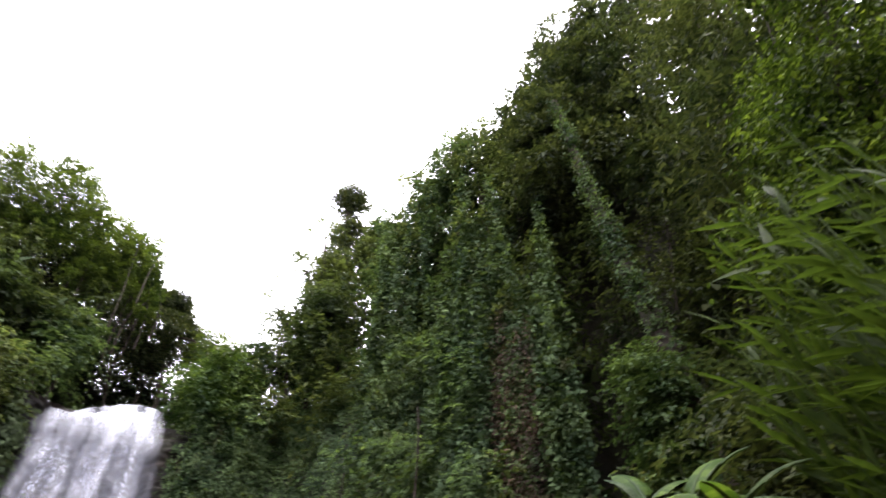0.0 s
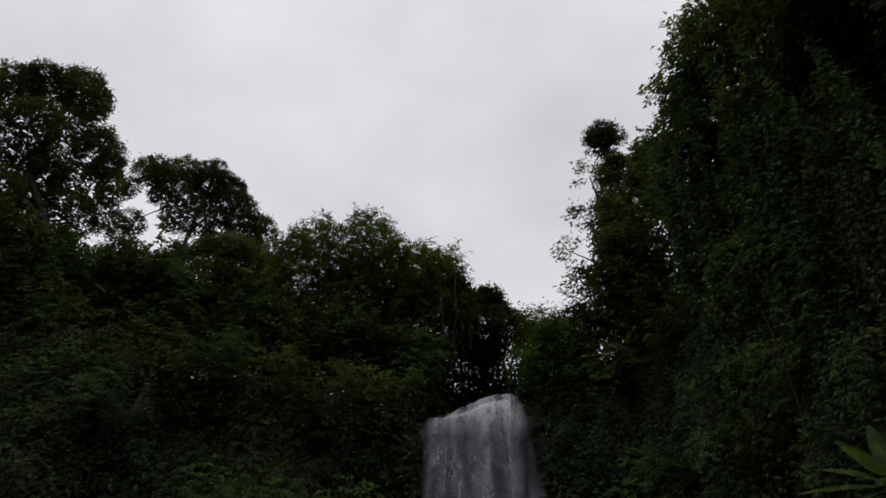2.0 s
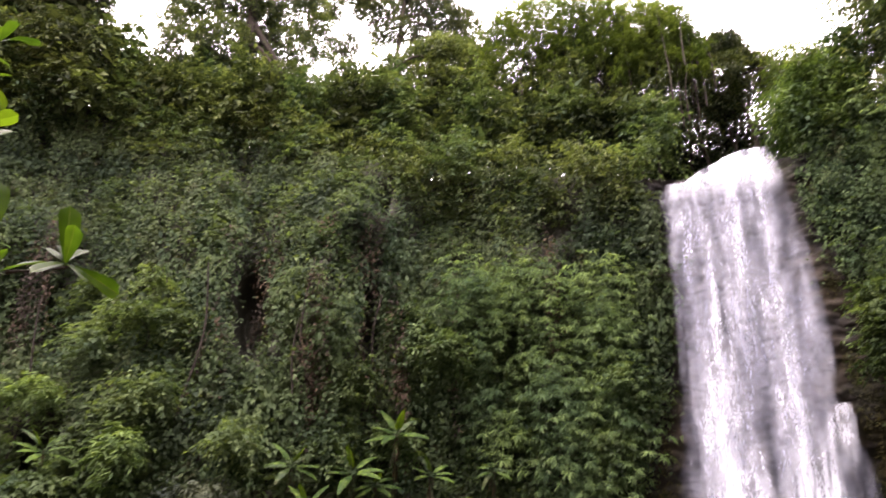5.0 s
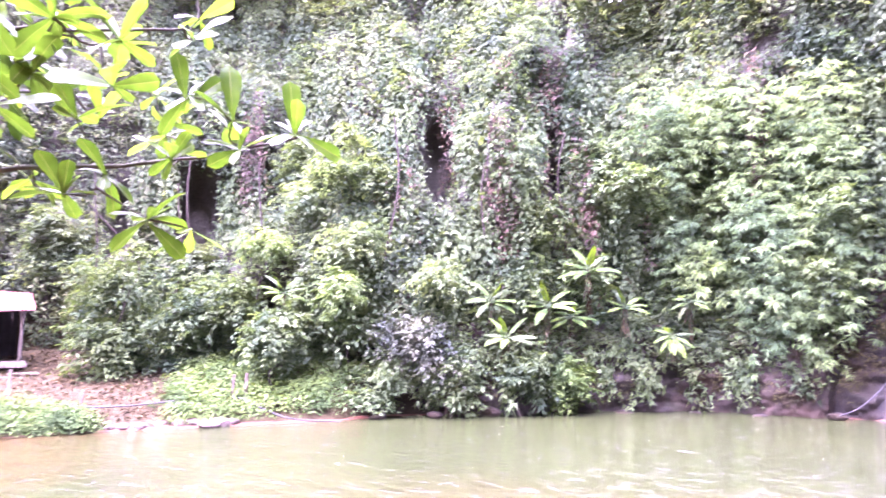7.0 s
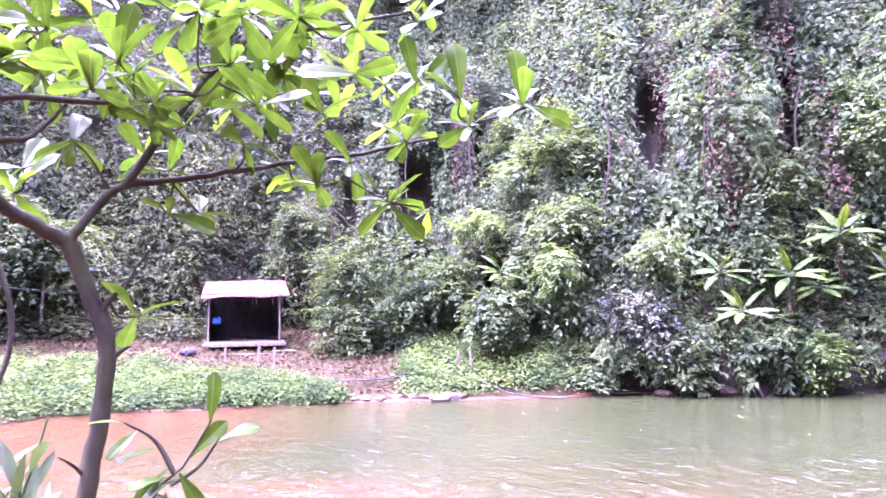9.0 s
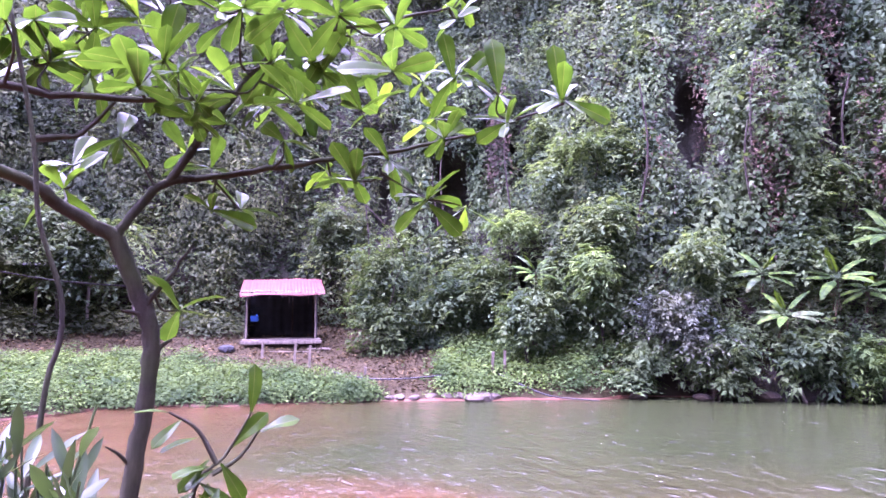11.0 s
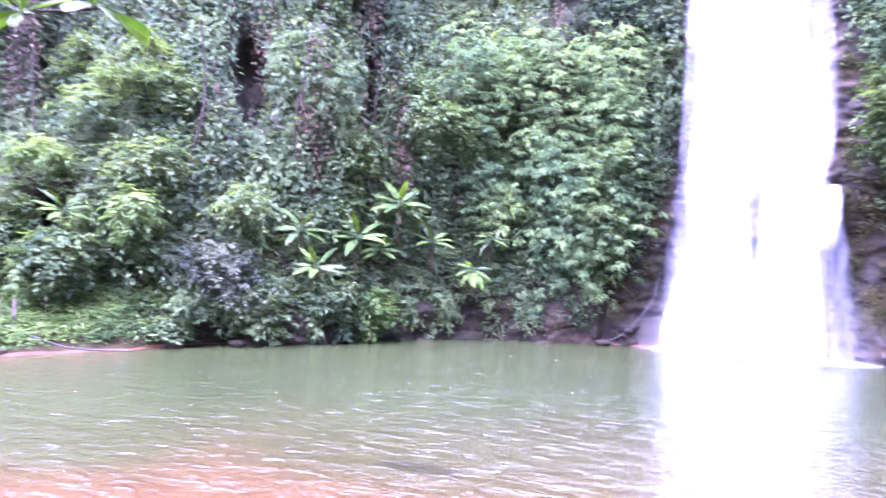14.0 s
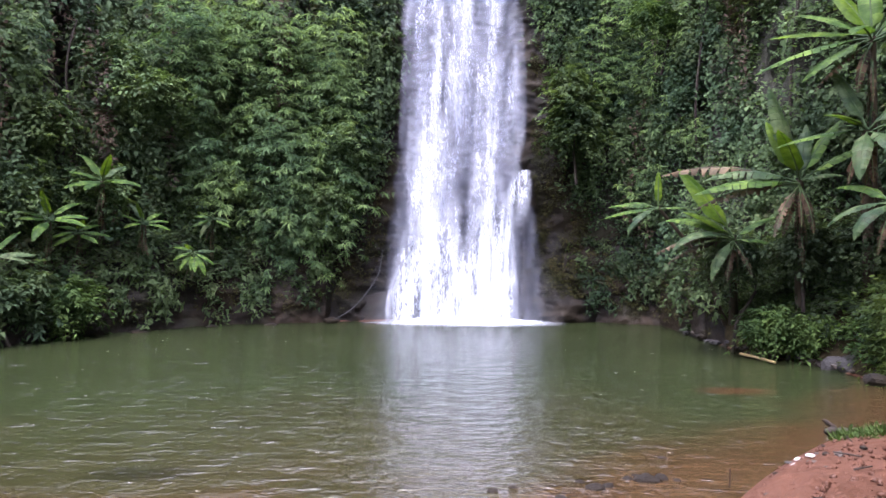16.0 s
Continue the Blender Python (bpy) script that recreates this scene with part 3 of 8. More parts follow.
def build_water():
    az = np.arange(-126, 62, 1.0)
    rows = []
    for s in np.linspace(0, 1, 40):
        r = (near_shore(az) - 0.6) + (far_shore(az) + 0.5 - near_shore(az) + 0.6) * s
        rows.append(np.stack([r * np.sin(np.radians(az)), r * np.cos(np.radians(az)), 0 * az], -1))
    g = np.array(rows)
    nr, na = g.shape[:2]
    i, j = np.meshgrid(np.arange(nr - 1), np.arange(na - 1), indexing="ij")
    f = np.stack([i * na + j, i * na + j + 1, (i + 1) * na + j + 1, (i + 1) * na + j], -1).reshape(-1, 4)[:, ::-1]
    return tagged(new("water", mesh_of("water", g.reshape(-1, 3), f, WATER, True)), "murky green pool water with red silt", "water", kind="structure")


build_water()


# ---------------------------------------------------------------- the waterfall and the rock behind it
def rock_r(a, z):
    """Distance of the wet rock face beside and behind the fall."""
    x0 = np.radians(a) * 21.5
    bed = z / 0.13 + 6.0 * fbm(np.stack([x0 * 0.7, z * 0.5, 0 * z], -1), 3)
    layer = np.floor(bed)
    cell = np.floor(x0 / 0.3 + layer * 0.37 + 2.5 * fbm(np.stack([x0, z * 2, 0 * z + 2], -1), 2))
    step = hashed(layer.astype(np.int64), cell.astype(np.int64), np.zeros(z.shape, np.int64))
    r = 21.55 + 1.25 * np.clip(z / 13.5, 0, 1) ** 1.2 - 0.06 * step - 0.9 * fbm(np.stack([x0 * 0.5, z * 0.45, 0 * z + 4], -1), 4)
    r = r - 0.45 * fbm(np.stack([x0 * 1.9, z * 3.4, 0 * z + 7], -1), 5)
    r = r - 0.5 * np.exp(-((z - 0.2) / 0.8) ** 2) * np.clip((np.abs(a - 1.8) - 7) / 2, 0, 1)
    edge = np.clip((np.abs(a - 1.5) - 8.5) / 5.5, 0, 1)
    ledge = np.exp(-((a - 7.4) / 0.8) ** 2) * np.clip((5.0 - z) / 0.3, 0, 1)
    behind = np.clip((5.5 - np.abs(a - 1.0)) / 1.5, 0, 1)
    return r + 1.6 * edge ** 2 - 0.75 * ledge + 0.45 * behind * np.clip(z / 3, 0, 1)


def build_rock_wall():
    az, zz = np.linspace(-12.5, 15.5, 180), np.linspace(-0.5, 13.55, 280)
    a, z = np.meshgrid(az, zz, indexing="xy")
    r = rock_r(a, z)
    g = np.stack([r * np.sin(np.radians(a)), r * np.cos(np.radians(a)), z], -1)
    nr, na = g.shape[:2]
    i, j = np.meshgrid(np.arange(nr - 1), np.arange(na - 1), indexing="ij")
    f = np.stack([i * na + j, i * na + j + 1, (i + 1) * na + j + 1, (i + 1) * na + j], -1).reshape(-1, 4)
    return tagged(new("rock_wall", mesh_of("rock_wall", g.reshape(-1, 3), f, ROCK_WET)), "dark wet layered rock face behind the waterfall", "rock", kind="structure")


build_rock_wall()


def band_r(a, z, seed):
    x0 = np.radians(a) * 18.5
    bed = z / 0.22 + 1.6 * fbm(np.stack([x0 * 0.45, z * 0.3, 0 * z + seed], -1), 2)
    layer = np.floor(bed)
    cell = np.floor(x0 / 0.5 + layer * 0.41 + 1.8 * fbm(np.stack([x0 * 0.8, z * 2, 0 * z + seed], -1), 3))
    step = hashed(layer.astype(np.int64), cell.astype(np.int64), np.full(z.shape, seed, np.int64))
    r = far_shore(a) + 0.2 + 0.12 * np.clip(z, 0, 1.3) + 0.5 * np.clip(z - 1.3, 0, 2) - 0.09 * step
    return r - 0.8 * fbm(np.stack([x0 * 0.5, z * 0.6, 0 * z + seed + 3], -1), 4) - 0.45 * fbm(np.stack([x0 * 1.7, z * 2.4, 0 * z], -1), 4) - 0.1 * fbm(np.stack([x0 * 7, z * 9, 0 * z], -1), 2)


def build_rock_band(a0, a1, seed):
    """The broken, mossy rock and soil at the cliff's foot, down into the water."""
    na_, nz = int((a1 - a0) / 0.11), 56
    a, z = np.meshgrid(np.linspace(a0, a1, na_), np.linspace(-0.35, 2.5, nz), indexing="xy")
    r = band_r(a, z, seed)
    ends = np.clip(np.minimum(a - a0, a1 - a) / 2.0, 0, 1)
    r = r + 2.2 * (1 - ends)
    g = np.stack([r * np.sin(np.radians(a)), r * np.cos(np.radians(a)), z], -1)
    i, j = np.meshgrid(np.arange(nz - 1), np.arange(na_ - 1), indexing="ij")
    f = np.stack([i * na_ + j, i * na_ + j + 1, (i + 1) * na_ + j + 1, (i + 1) * na_ + j], -1).reshape(-1, 4)
    return tagged(new("rock_band", mesh_of("rock_band", g.reshape(-1, 3), f, ROCK_BAND)), "dark mossy rock and brown soil at the foot of the cliff", "rock", kind="structure")


build_rock_band(-42, -8, 3)
build_rock_band(9, 24.5, 7)


def sheet(name, mat, parent, out, left, right, z0=0.0, z1=14.1, thick=0.12, dense=1.0, label="", soft_top=0.0):
    """A falling sheet with uneven thickness; left and right are rows of (height, x)."""
    nu, nw = 70, 130
    u, w = np.meshgrid(np.linspace(0, 1, nu), np.linspace(0, 1, nw), indexing="xy")
    z = z1 + (z0 - z1) * w
    lx = np.interp(z, [p[0] for p in left], [p[1] for p in left])
    rx = np.interp(z, [p[0] for p in right], [p[1] for p in right])
    x = lx + (rx - lx) * u
    drop = np.clip((13.75 - z) / 13.75, 0, 1)
    y = 22.75 - 1.15 * np.sqrt(drop) - 0.95 * drop ** 1.3 - out
    y = y - thick * 2.2 * fbm(np.stack([x * 2.4, z * 0.22, 0 * x + out * 9], -1), 3) - thick * 1.2 * fbm(np.stack([x * 7, z * 0.9, 0 * x], -1), 2)
    lip = np.clip((z - 13.0) / 0.75, 0, 1)
    z = z - lip * (0.9 * (np.clip(0.8 - u, 0, 1) / 0.8) ** 1.6 + 0.15 * (np.clip(u - 0.8, 0, 1) / 0.2) ** 2)
    if soft_top <= 0:
        # the water arrives over the lip from behind
        back = np.clip((0.035 - w) / 0.035, 0, 1)
        y = y + back * 1.2
        z = z + back * 0.04
    g = np.stack([x, y, z], -1).reshape(-1, 3)
    i, j = np.meshgrid(np.arange(nw - 1), np.arange(nu - 1), indexing="ij")
    f = np.stack([i * nu + j, i * nu + j + 1, (i + 1) * nu + j + 1, (i + 1) * nu + j], -1).reshape(-1, 4)
    ob = add_mesh(name, g, f, mat, parent, label, True)
    ragged = 0.25 * fbm(np.stack([z * 1.3, u * 0, u * 0 + out * 7], -1), 3)
    fade = np.clip((np.minimum(u, 1 - u) + ragged * 0.35) * 6, 0, 1) ** 0.8 * dense
    if soft_top < 0:
        fade = fade * np.clip((1 - w + 0.5 * fbm(np.stack([x * 3, z * 0.5, 0 * x], -1), 3)) * 1.6, 0, 1)
    if soft_top > 0:
        fade = fade * np.clip((w - 0.12 - 0.5 * (0.5 + fbm(np.stack([x * 1.6, 0 * x, 0 * x + 3], -1), 3))) / soft_top, 0, 1)
    at = ob.data.attributes.new("cover", "FLOAT", "POINT")
    at.data.foreach_set("value", fade.ravel().astype(np.float32))
    return ob


def build_fall():
    rng = np.random.default_rng(5)
    root = thing("waterfall", (0.5, 20.3, 0), "tall white waterfall plunging over a dark rock wall into the pool", "waterfall")
    lf = [(0, -1.8), (3, -1.7), (6, -1.4), (9, -1.3), (11, -1.4), (12.4, -1.45), (13.2, -1.05), (13.8, -0.6)]
    rt = [(0, 2.6), (3, 2.6), (5, 2.75), (7, 2.95), (9, 2.9), (12, 2.75), (13.2, 2.5), (13.8, 2.4)]
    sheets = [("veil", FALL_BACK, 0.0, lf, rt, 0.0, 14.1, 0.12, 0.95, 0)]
    sheets.append(("strand_sheet", FALL_FRONT, 0.12, lf, rt, 0.0, 14.06, 0.16, 1.0, 0))
    sheets.append(("strand_sheet", FALL_FRONT, 0.27, [(0, -1.5), (6, -0.9), (12.6, -0.7), (13.8, -0.3)], [(0, 2.2), (6, 2.1), (13.8, 2.2)], 0.0, 13.95, 0.22, 1.0, 0))
    sheets.append(("lip_water", FALL_LIP, 0.2, lf, rt, 12.0, 14.1, 0.1, 1.0, -0.5))
    sheets.append(("lower_spread", FOAM, 0.42, [(0, -1.75), (2.0, -1.5), (5.6, -1.2)], [(0, 2.4), (2.0, 2.0), (5.6, 1.8)], 0.0, 6.4, 0.3, 0.95, 0.35))
    sheets.append(("mist", MIST, 0.95, [(0, -2.5), (1.5, -2.1), (3.2, -1.7)], [(0, 3.9), (1.5, 3.6), (3.2, 3.2)], 0.0, 3.4, 0.1, 0.28, 0.6))
    sheets.append(("lower_spread", FOAM, 0.62, [(0, -0.3), (2.5, 0.5), (6, 1.0)], [(0, 2.5), (2.5, 2.45), (6, 2.3)], 0.0, 6.2, 0.3, 0.95, 0.3))
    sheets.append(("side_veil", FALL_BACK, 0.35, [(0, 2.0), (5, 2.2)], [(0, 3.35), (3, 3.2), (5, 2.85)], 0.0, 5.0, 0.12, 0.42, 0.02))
    sheets.append(("ledge_spout", FALL_LIP, 0.55, [(3.0, 1.7), (4.5, 2.25), (4.85, 2.5), (5.0, 2.75)], [(3.0, 2.9), (4.5, 2.97), (5.0, 2.9)], 3.0, 5.0, 0.14, 0.62, -0.5))
    for nm, mat, out, l, r, z0, z1, th, de, st in sheets:
        ob = sheet(nm, mat, root, out, l, r, z0, z1, th, de, "", st)
        ob.location = -root.location
    # foam where the fall strikes the pool
    az = np.linspace(0, 2 * np.pi, 90, endpoint=False)
    rows = []
    for s in np.linspace(0.05, 1, 16):
        wob = 1 + 0.22 * fbm(np.stack([np.cos(az) * 3, np.sin(az) * 3, 0 * az + s], -1), 3)
        h = 0.34 * (1 - s) ** 1.5 * (1 + 1.4 * fbm(np.stack([np.cos(az) * 6 * s, np.sin(az) * 6 * s, 0 * az], -1), 3)) + 0.012
        rows.append(np.stack([0.4 + 3.2 * s * wob * np.cos(az), 0.1 + 1.2 * s * wob * np.sin(az), h], -1))
    g = np.array(rows)
    nr, na = g.shape[:2]
    i, j = np.meshgrid(np.arange(nr - 1), np.arange(na), indexing="ij")
    k = (j + 1) % na
    f = np.stack([i * na + j, i * na + k, (i + 1) * na + k, (i + 1) * na + j], -1).reshape(-1, 4)
    foam = add_mesh("foam", g.reshape(-1, 3), f, FOAM_POOL, root, "white churned foam at the foot", True)
    at = foam.data.attributes.new("cover", "FLOAT", "POINT")
    at.data.foreach_set("value", np.repeat(np.clip(1.5 - np.linspace(0.05, 1, 16) * 1.5, 0, 1), na).astype(np.float32))
    # flying drops along the edges and round the foot
    n = 1300
    z = rng.exponential(0.35, n)
    lx, rx = np.interp(z, [p[0] for p in lf], [p[1] for p in lf]), np.interp(z, [p[0] for p in rt], [p[1] for p in rt])
    pick = rng.random(n)
    x = lx + (rx - lx) * (0.08 + 0.84 * pick)
    drop = np.clip((13.75 - z) / 13.75, 0, 1)
    y = 22.3 - 1.15 * np.sqrt(drop) - 0.95 * drop ** 1.3 - rng.random(n) * 0.7
    c = np.stack([x, y, z], -1) - np.array(root.location)
    s = rng.uniform(0.003, 0.008, n)[:, None]
    offs = np.array([(1, 0, 0), (-0.5, 0.87, 0), (-0.5, -0.87, 0), (0, 0, 3.5), (0, 0, -2.0)])
    v = (c[:, None] + offs[None] * s[:, None]).reshape(-1, 3)
    tri = np.array([(0, 1, 3), (1, 2, 3), (2, 0, 3), (1, 0, 4), (2, 1, 4), (0, 2, 4)])
    f = (np.arange(n)[:, None, None] * 5 + tri[None]).reshape(-1, 3)
    tagged(add_mesh("spray", v, f, make_plain("water_drop", (0.75, 0.78, 0.8), (0.85, 0.87, 0.9), 3.0, 0.3), root), kind="stuff")


build_fall()


# ---------------------------------------------------------------- creepers and shrubs over the cliff
def clothed(a, z, r, bare=0.3, grow=1.0, out=0.0):
    """Which places on the face carry leaves; out widens the bare wet rock beside the fall."""
    ok = hollow(a, z, r, grow) < bare
    fray = 0.9 * np.sin(z * 2.3 + 1.0) + 0.5 * np.sin(z * 5.1)
    east = np.interp(z, [0, 1.4, 2.4, 3.2, 4, 6, 7.5, 9.5, 11, 14], [19.5, 18.5, 16.0, 13.0, 11.2, 9.7, 9.9, 9.2, 7.8, 7.4]) + fray * 0.5
    west = np.interp(z, [0, 2.2, 3.2, 4.4, 6.2, 9, 14], [-9.5, -8.6, -7.0, -5.4, -4.0, -3.1, -3.2]) + fray * 0.3
    ok &= ~((a > west - out) & (a < east + out))
    ok &= ~((a > -37.5) & (a < -18.5) & (z < 3.4 + 0.8 * np.sin(a * 2.1)))
    ok &= ~((a > -34) & (a < 20) & (z < 1.7 + 0.45 * np.sin(a * 1.3)))
    return ok


def face_front(a, v):
    """The visible face: the cliff, or the wet rock where that stands before it."""
    p = face(a, v)
    r = np.hypot(p[:, 0], p[:, 1])
    rr = np.where(np.abs(a - 1.5) < 13.9, rock_r(a, p[:, 2]), 1e3)
    k = np.minimum(r, rr) / r
    return np.stack([p[:, 0] * k, p[:, 1] * k, p[:, 2]], -1)


def inward_of(a):
    return -np.stack([np.sin(np.radians(a)), np.cos(np.radians(a)), 0 * a], -1)


def build_cover(name, a0, a1, v0, v1, tufts, per, size, mat, seed, spread=0.24, slim=0.5, puff=0.35, gaps=0.0, label="", hang=0.35):
    """A thin coat of leaves close to the face."""
    rng = np.random.default_rng(seed)
    a, v = rng.uniform(a0, a1, tufts), rng.uniform(v0, v1, tufts)
    p = face_front(a, v)
    keep = clothed(a, p[:, 2], np.hypot(p[:, 0], p[:, 1]))
    keep &= fbm(p * np.array([0.75, 0.75, 0.55]) + seed, 3) > gaps - 0.16
    a, p = a[keep], p[keep]
    inward = inward_of(a)
    p = p + inward * (0.06 + puff * rng.random(len(p)))[:, None]
    v_, f_ = scatter_leaves(rng, p, unit(inward + np.array([0, 0, 0.25])), per, spread, size * 1.12, slim * 1.15, hang=hang, simple=True)
    return tagged(new(name, mesh_of(name, v_, f_, mat)), label, "foliage", kind="stuff")


def shoots(rng, start, aim, reach, per, size, slim=0.5, sag=0.5, hang=0.3):
    """Arching shoots, one for each row, with leaves set to both sides along them."""
    k = len(start)
    u = 0.18 + 0.82 * (np.arange(per)[None] + rng.random((k, per))) / per
    u = np.repeat(u[..., None], 3, -1)
    ln = reach[:, None, None]
    down = np.array([0, 0, 1.0])
    p = start[:, None] + aim[:, None] * ln * u - down * (ln * sag) * u * u + rng.normal(size=(k, per, 3)) * 0.03
    tan = unit(aim[:, None] - 2 * sag * down * u)
    side = unit(np.cross(tan, down) + 1e-3) * np.where(np.arange(per) % 2, 1.0, -1.0)[None, :, None]
    alo = unit(tan * 0.6 + side * 0.75 - down * hang + rng.normal(size=(k, per, 3)) * 0.3).reshape(-1, 3)
    nrm = unit(down * 0.75 + aim[:, None] * 0.45 + rng.normal(size=(k, per, 3)) * 0.3).reshape(-1, 3)
    le = size * rng.uniform(0.6, 1.3, k * per)
    return leaf_arrays(p.reshape(-1, 3), nrm, alo, le, le * slim * rng.uniform(0.8, 1.2, k * per))


def build_mounds(name, a0, a1, v0, v1, count, mat, seed, size=0.16, slim=0.5, rad=(0.35, 1.1), leaves=150, hang=0.4, gaps=-1.0, label="", droop=1.0):
    """Shrubby mounds that bulge from the face, leafy outside and dark beneath."""
    rng = np.random.default_rng(seed)
    a, v = rng.uniform(a0, a1, count), rng.uniform(v0, v1, count)
    p = face_front(a, v)
    keep = clothed(a, p[:, 2], np.hypot(p[:, 0], p[:, 1]), 0.05, 2.1, 0.7) & (fbm(p * 0.4 + seed * 1.7, 2) > gaps)
    a, p = a[keep], p[keep]
    n = len(a)
    R = rad[0] + (rad[1] - rad[0]) * rng.random(n) ** 1.8
    inward = inward_of(a)
    c = p + inward * (R * 0.4)[:, None]
    per = 9
    m = np.maximum(4, leaves / per * (R / rad[1]) ** 1.7).astype(int)
    which = np.repeat(np.arange(n), m)
    k = len(which)
    d = unit(rng.normal(size=(k, 3)) * 0.8 + inward[which] * 0.75 + np.array([0, 0, 0.5]))
    start = c[which] - inward[which] * (R * 0.3)[which][:, None] + rng.normal(size=(k, 3)) * (R * 0.3)[which][:, None] * np.array([1, 1, 0.9 * droop])
    v_, f_ = shoots(rng, start, d, R[which] * rng.uniform(0.75, 1.5, k), per, size, slim, 0.55, hang)
    return tagged(new(name, mesh_of(name, v_, f_, mat)), label, "foliage", kind="stuff")


def build_drapes(name, a0, a1, v0, v1, count, mat, seed, size=0.19, slim=0.52, length=(1.4, 4.6), half=(0.22, 0.62), out=(0.2, 0.75), dense=95, string=0.13, label="", low=0.02, gaps=-1.0):
    """Creepers that hang down the face in curtains: strings of overlapping leaves side by side, with dark folds between."""
    rng = np.random.default_rng(seed)
    a, v = rng.uniform(a0, a1, count), v0 + (v1 - v0) * rng.random(count) ** 0.85
    rise = top_z(a) - foot_z(a)
    L = rng.uniform(*length, count)
    L = np.minimum(L, np.maximum(0.4, (v - low) * rise))
    p0, p1 = face_front(a, v), face_front(a, v - L / rise)
    mid = (p0 + p1) / 2
    keep = fbm(p0 * 0.35 + seed, 2) > gaps
    for q in (p0, mid, p1):
        keep &= clothed(a, q[:, 2], np.hypot(q[:, 0], q[:, 1]), 0.55, 1.0)
    a, L, p0, p1 = a[keep], L[keep], p0[keep], p1[keep]
    n = len(a)
    w, b = rng.uniform(*half, n), rng.uniform(*out, n)
    inward = inward_of(a)
    side = np.cross(inward, np.array([0, 0, 1.0]))
    which = np.repeat(np.arange(n), np.maximum(12, dense * L * 2 * w).astype(int))
    k = len(which)
    lane = np.round(rng.uniform(-1, 1, k) * w[which] / string)
    share = hashed(which.astype(np.int64), lane.astype(np.int64) + 50, np.full(k, seed, np.int64))
    t = rng.random(k) * (0.5 + 0.5 * share)
    across = lane * string + 0.06 * np.sin(t * L[which] * 2.2 + share * 20) + rng.normal(size=k) * 0.035
    s = np.clip(across / w[which], -1.2, 1.2)
    fold = np.sqrt(np.clip(1 - 0.75 * s * s, 0.05, 1)) * (0.45 + 0.55 * np.sin(np.pi * np.clip(0.15 + 0.8 * t, 0, 1)))
    fold = fold * (0.75 + 0.5 * share)
    # the curtain hangs plumb where the face leans back below it
    pos = p0[which] + (p1 - p0)[which] * t[:, None]
    pos = pos + inward[which] * (0.08 + b[which] * fold)[:, None] + side[which] * across[:, None] + rng.normal(size=(k, 3)) * 0.04
    nrm = unit(inward[which] * 0.75 + np.array([0, 0, 0.6]) + side[which] * (s * 0.45)[:, None] + rng.normal(size=(k, 3)) * 0.34)
    alo = unit(np.array([0, 0, -0.85]) + inward[which] * 0.35 + rng.normal(size=(k, 3)) * 0.5)
    ln = size * (0.8 + 0.45 * rng.random(n))[which] * rng.uniform(0.6, 1.3, k)
    v_, f_ = leaf_arrays(pos, nrm, alo, ln, ln * slim * rng.uniform(0.8, 1.2, k))
    return tagged(new(name, mesh_of(name, v_, f_, mat)), label, "foliage", kind="stuff")


# the back layer takes a darker leaf tone in place of shade
build_cover("creeper_cover", -64, -4.5, 0.0, 1.02, 4700, 12, 0.165, LEAF_SHADE, 11, label="dense creepers clinging to the cliff, coloured dark for the shade behind the shrubs")
build_cover("creeper_cover", -105, -60, 0.0, 1.02, 4300, 11, 0.18, LEAF_SHADE, 12, label="green creepers on the cliff behind the hut, coloured dark for shade", gaps=-0.05)
build_cover("creeper_cover", 7.5, 40, 0.0, 1.02, 3600, 13, 0.12, LEAF_IVY, 13, label="ivy covering the cliff beside the waterfall")
# eastern bank: shade is put into the darker leaf colour
build_cover("creeper_cover", 38, 92, 0.0, 1.02, 1700, 12, 0.18, LEAF_DARK, 14, label="ivy on the eastern bank, coloured dark for shade", gaps=0.02)
build_cover("creeper_cover", -37.5, -18.5, -0.05, 0.14, 420, 10, 0.15, LEAF_CLIFF, 19, puff=0.2, label="sparse creepers behind the banana plants")
build_drapes("creeper_curtain", -66, -4.2, 0.12, 0.75, 220, LEAF_CLIFF, 31, 0.2, label="green creepers hanging down the cliff in curtains")
# reaches the upper cliff, where this darker leaf colour stands in for shade
build_drapes("creeper_curtain", -66, -4.2, 0.12, 1.03, 380, LEAF_SHADE, 32, 0.19, 0.53, (1.8, 5.0), (0.18, 0.5), (0.15, 0.6), label="creepers hanging down the cliff in curtains, coloured darker for shade")
build_drapes("creeper_curtain", -64, -4.2, 0.15, 0.8, 90, LEAF_PALE, 33, 0.22, 0.5, (0.8, 2.6), (0.2, 0.6), (0.35, 0.95), 80, 0.16, label="pale green leafy creepers hanging in patches", gaps=-0.02)
# behind the hut the leaf colour carries the shade
build_drapes("creeper_curtain", -105, -64, 0.05, 1.0, 190, LEAF_DARK, 34, 0.2, 0.5, (1.2, 4.0), (0.25, 0.7), (0.2, 0.8), 80, label="creepers hanging behind the hut, coloured dark for shade")
build_drapes("ivy_curtain", 8.5, 40, 0.1, 1.04, 300, LEAF_IVY, 35, 0.125, 0.68, (1.2, 4.2), (0.2, 0.55), (0.1, 0.5), 160, 0.1, label="small-leaved ivy hanging over the cliff beside the fall")
build_drapes("ivy_curtain", 9, 40, 0.12, 1.0, 90, LEAF_PALE, 36, 0.15, 0.6, (0.8, 2.4), (0.25, 0.6), (0.3, 0.7), 130, 0.12, label="pale ivy in patches beside the fall")
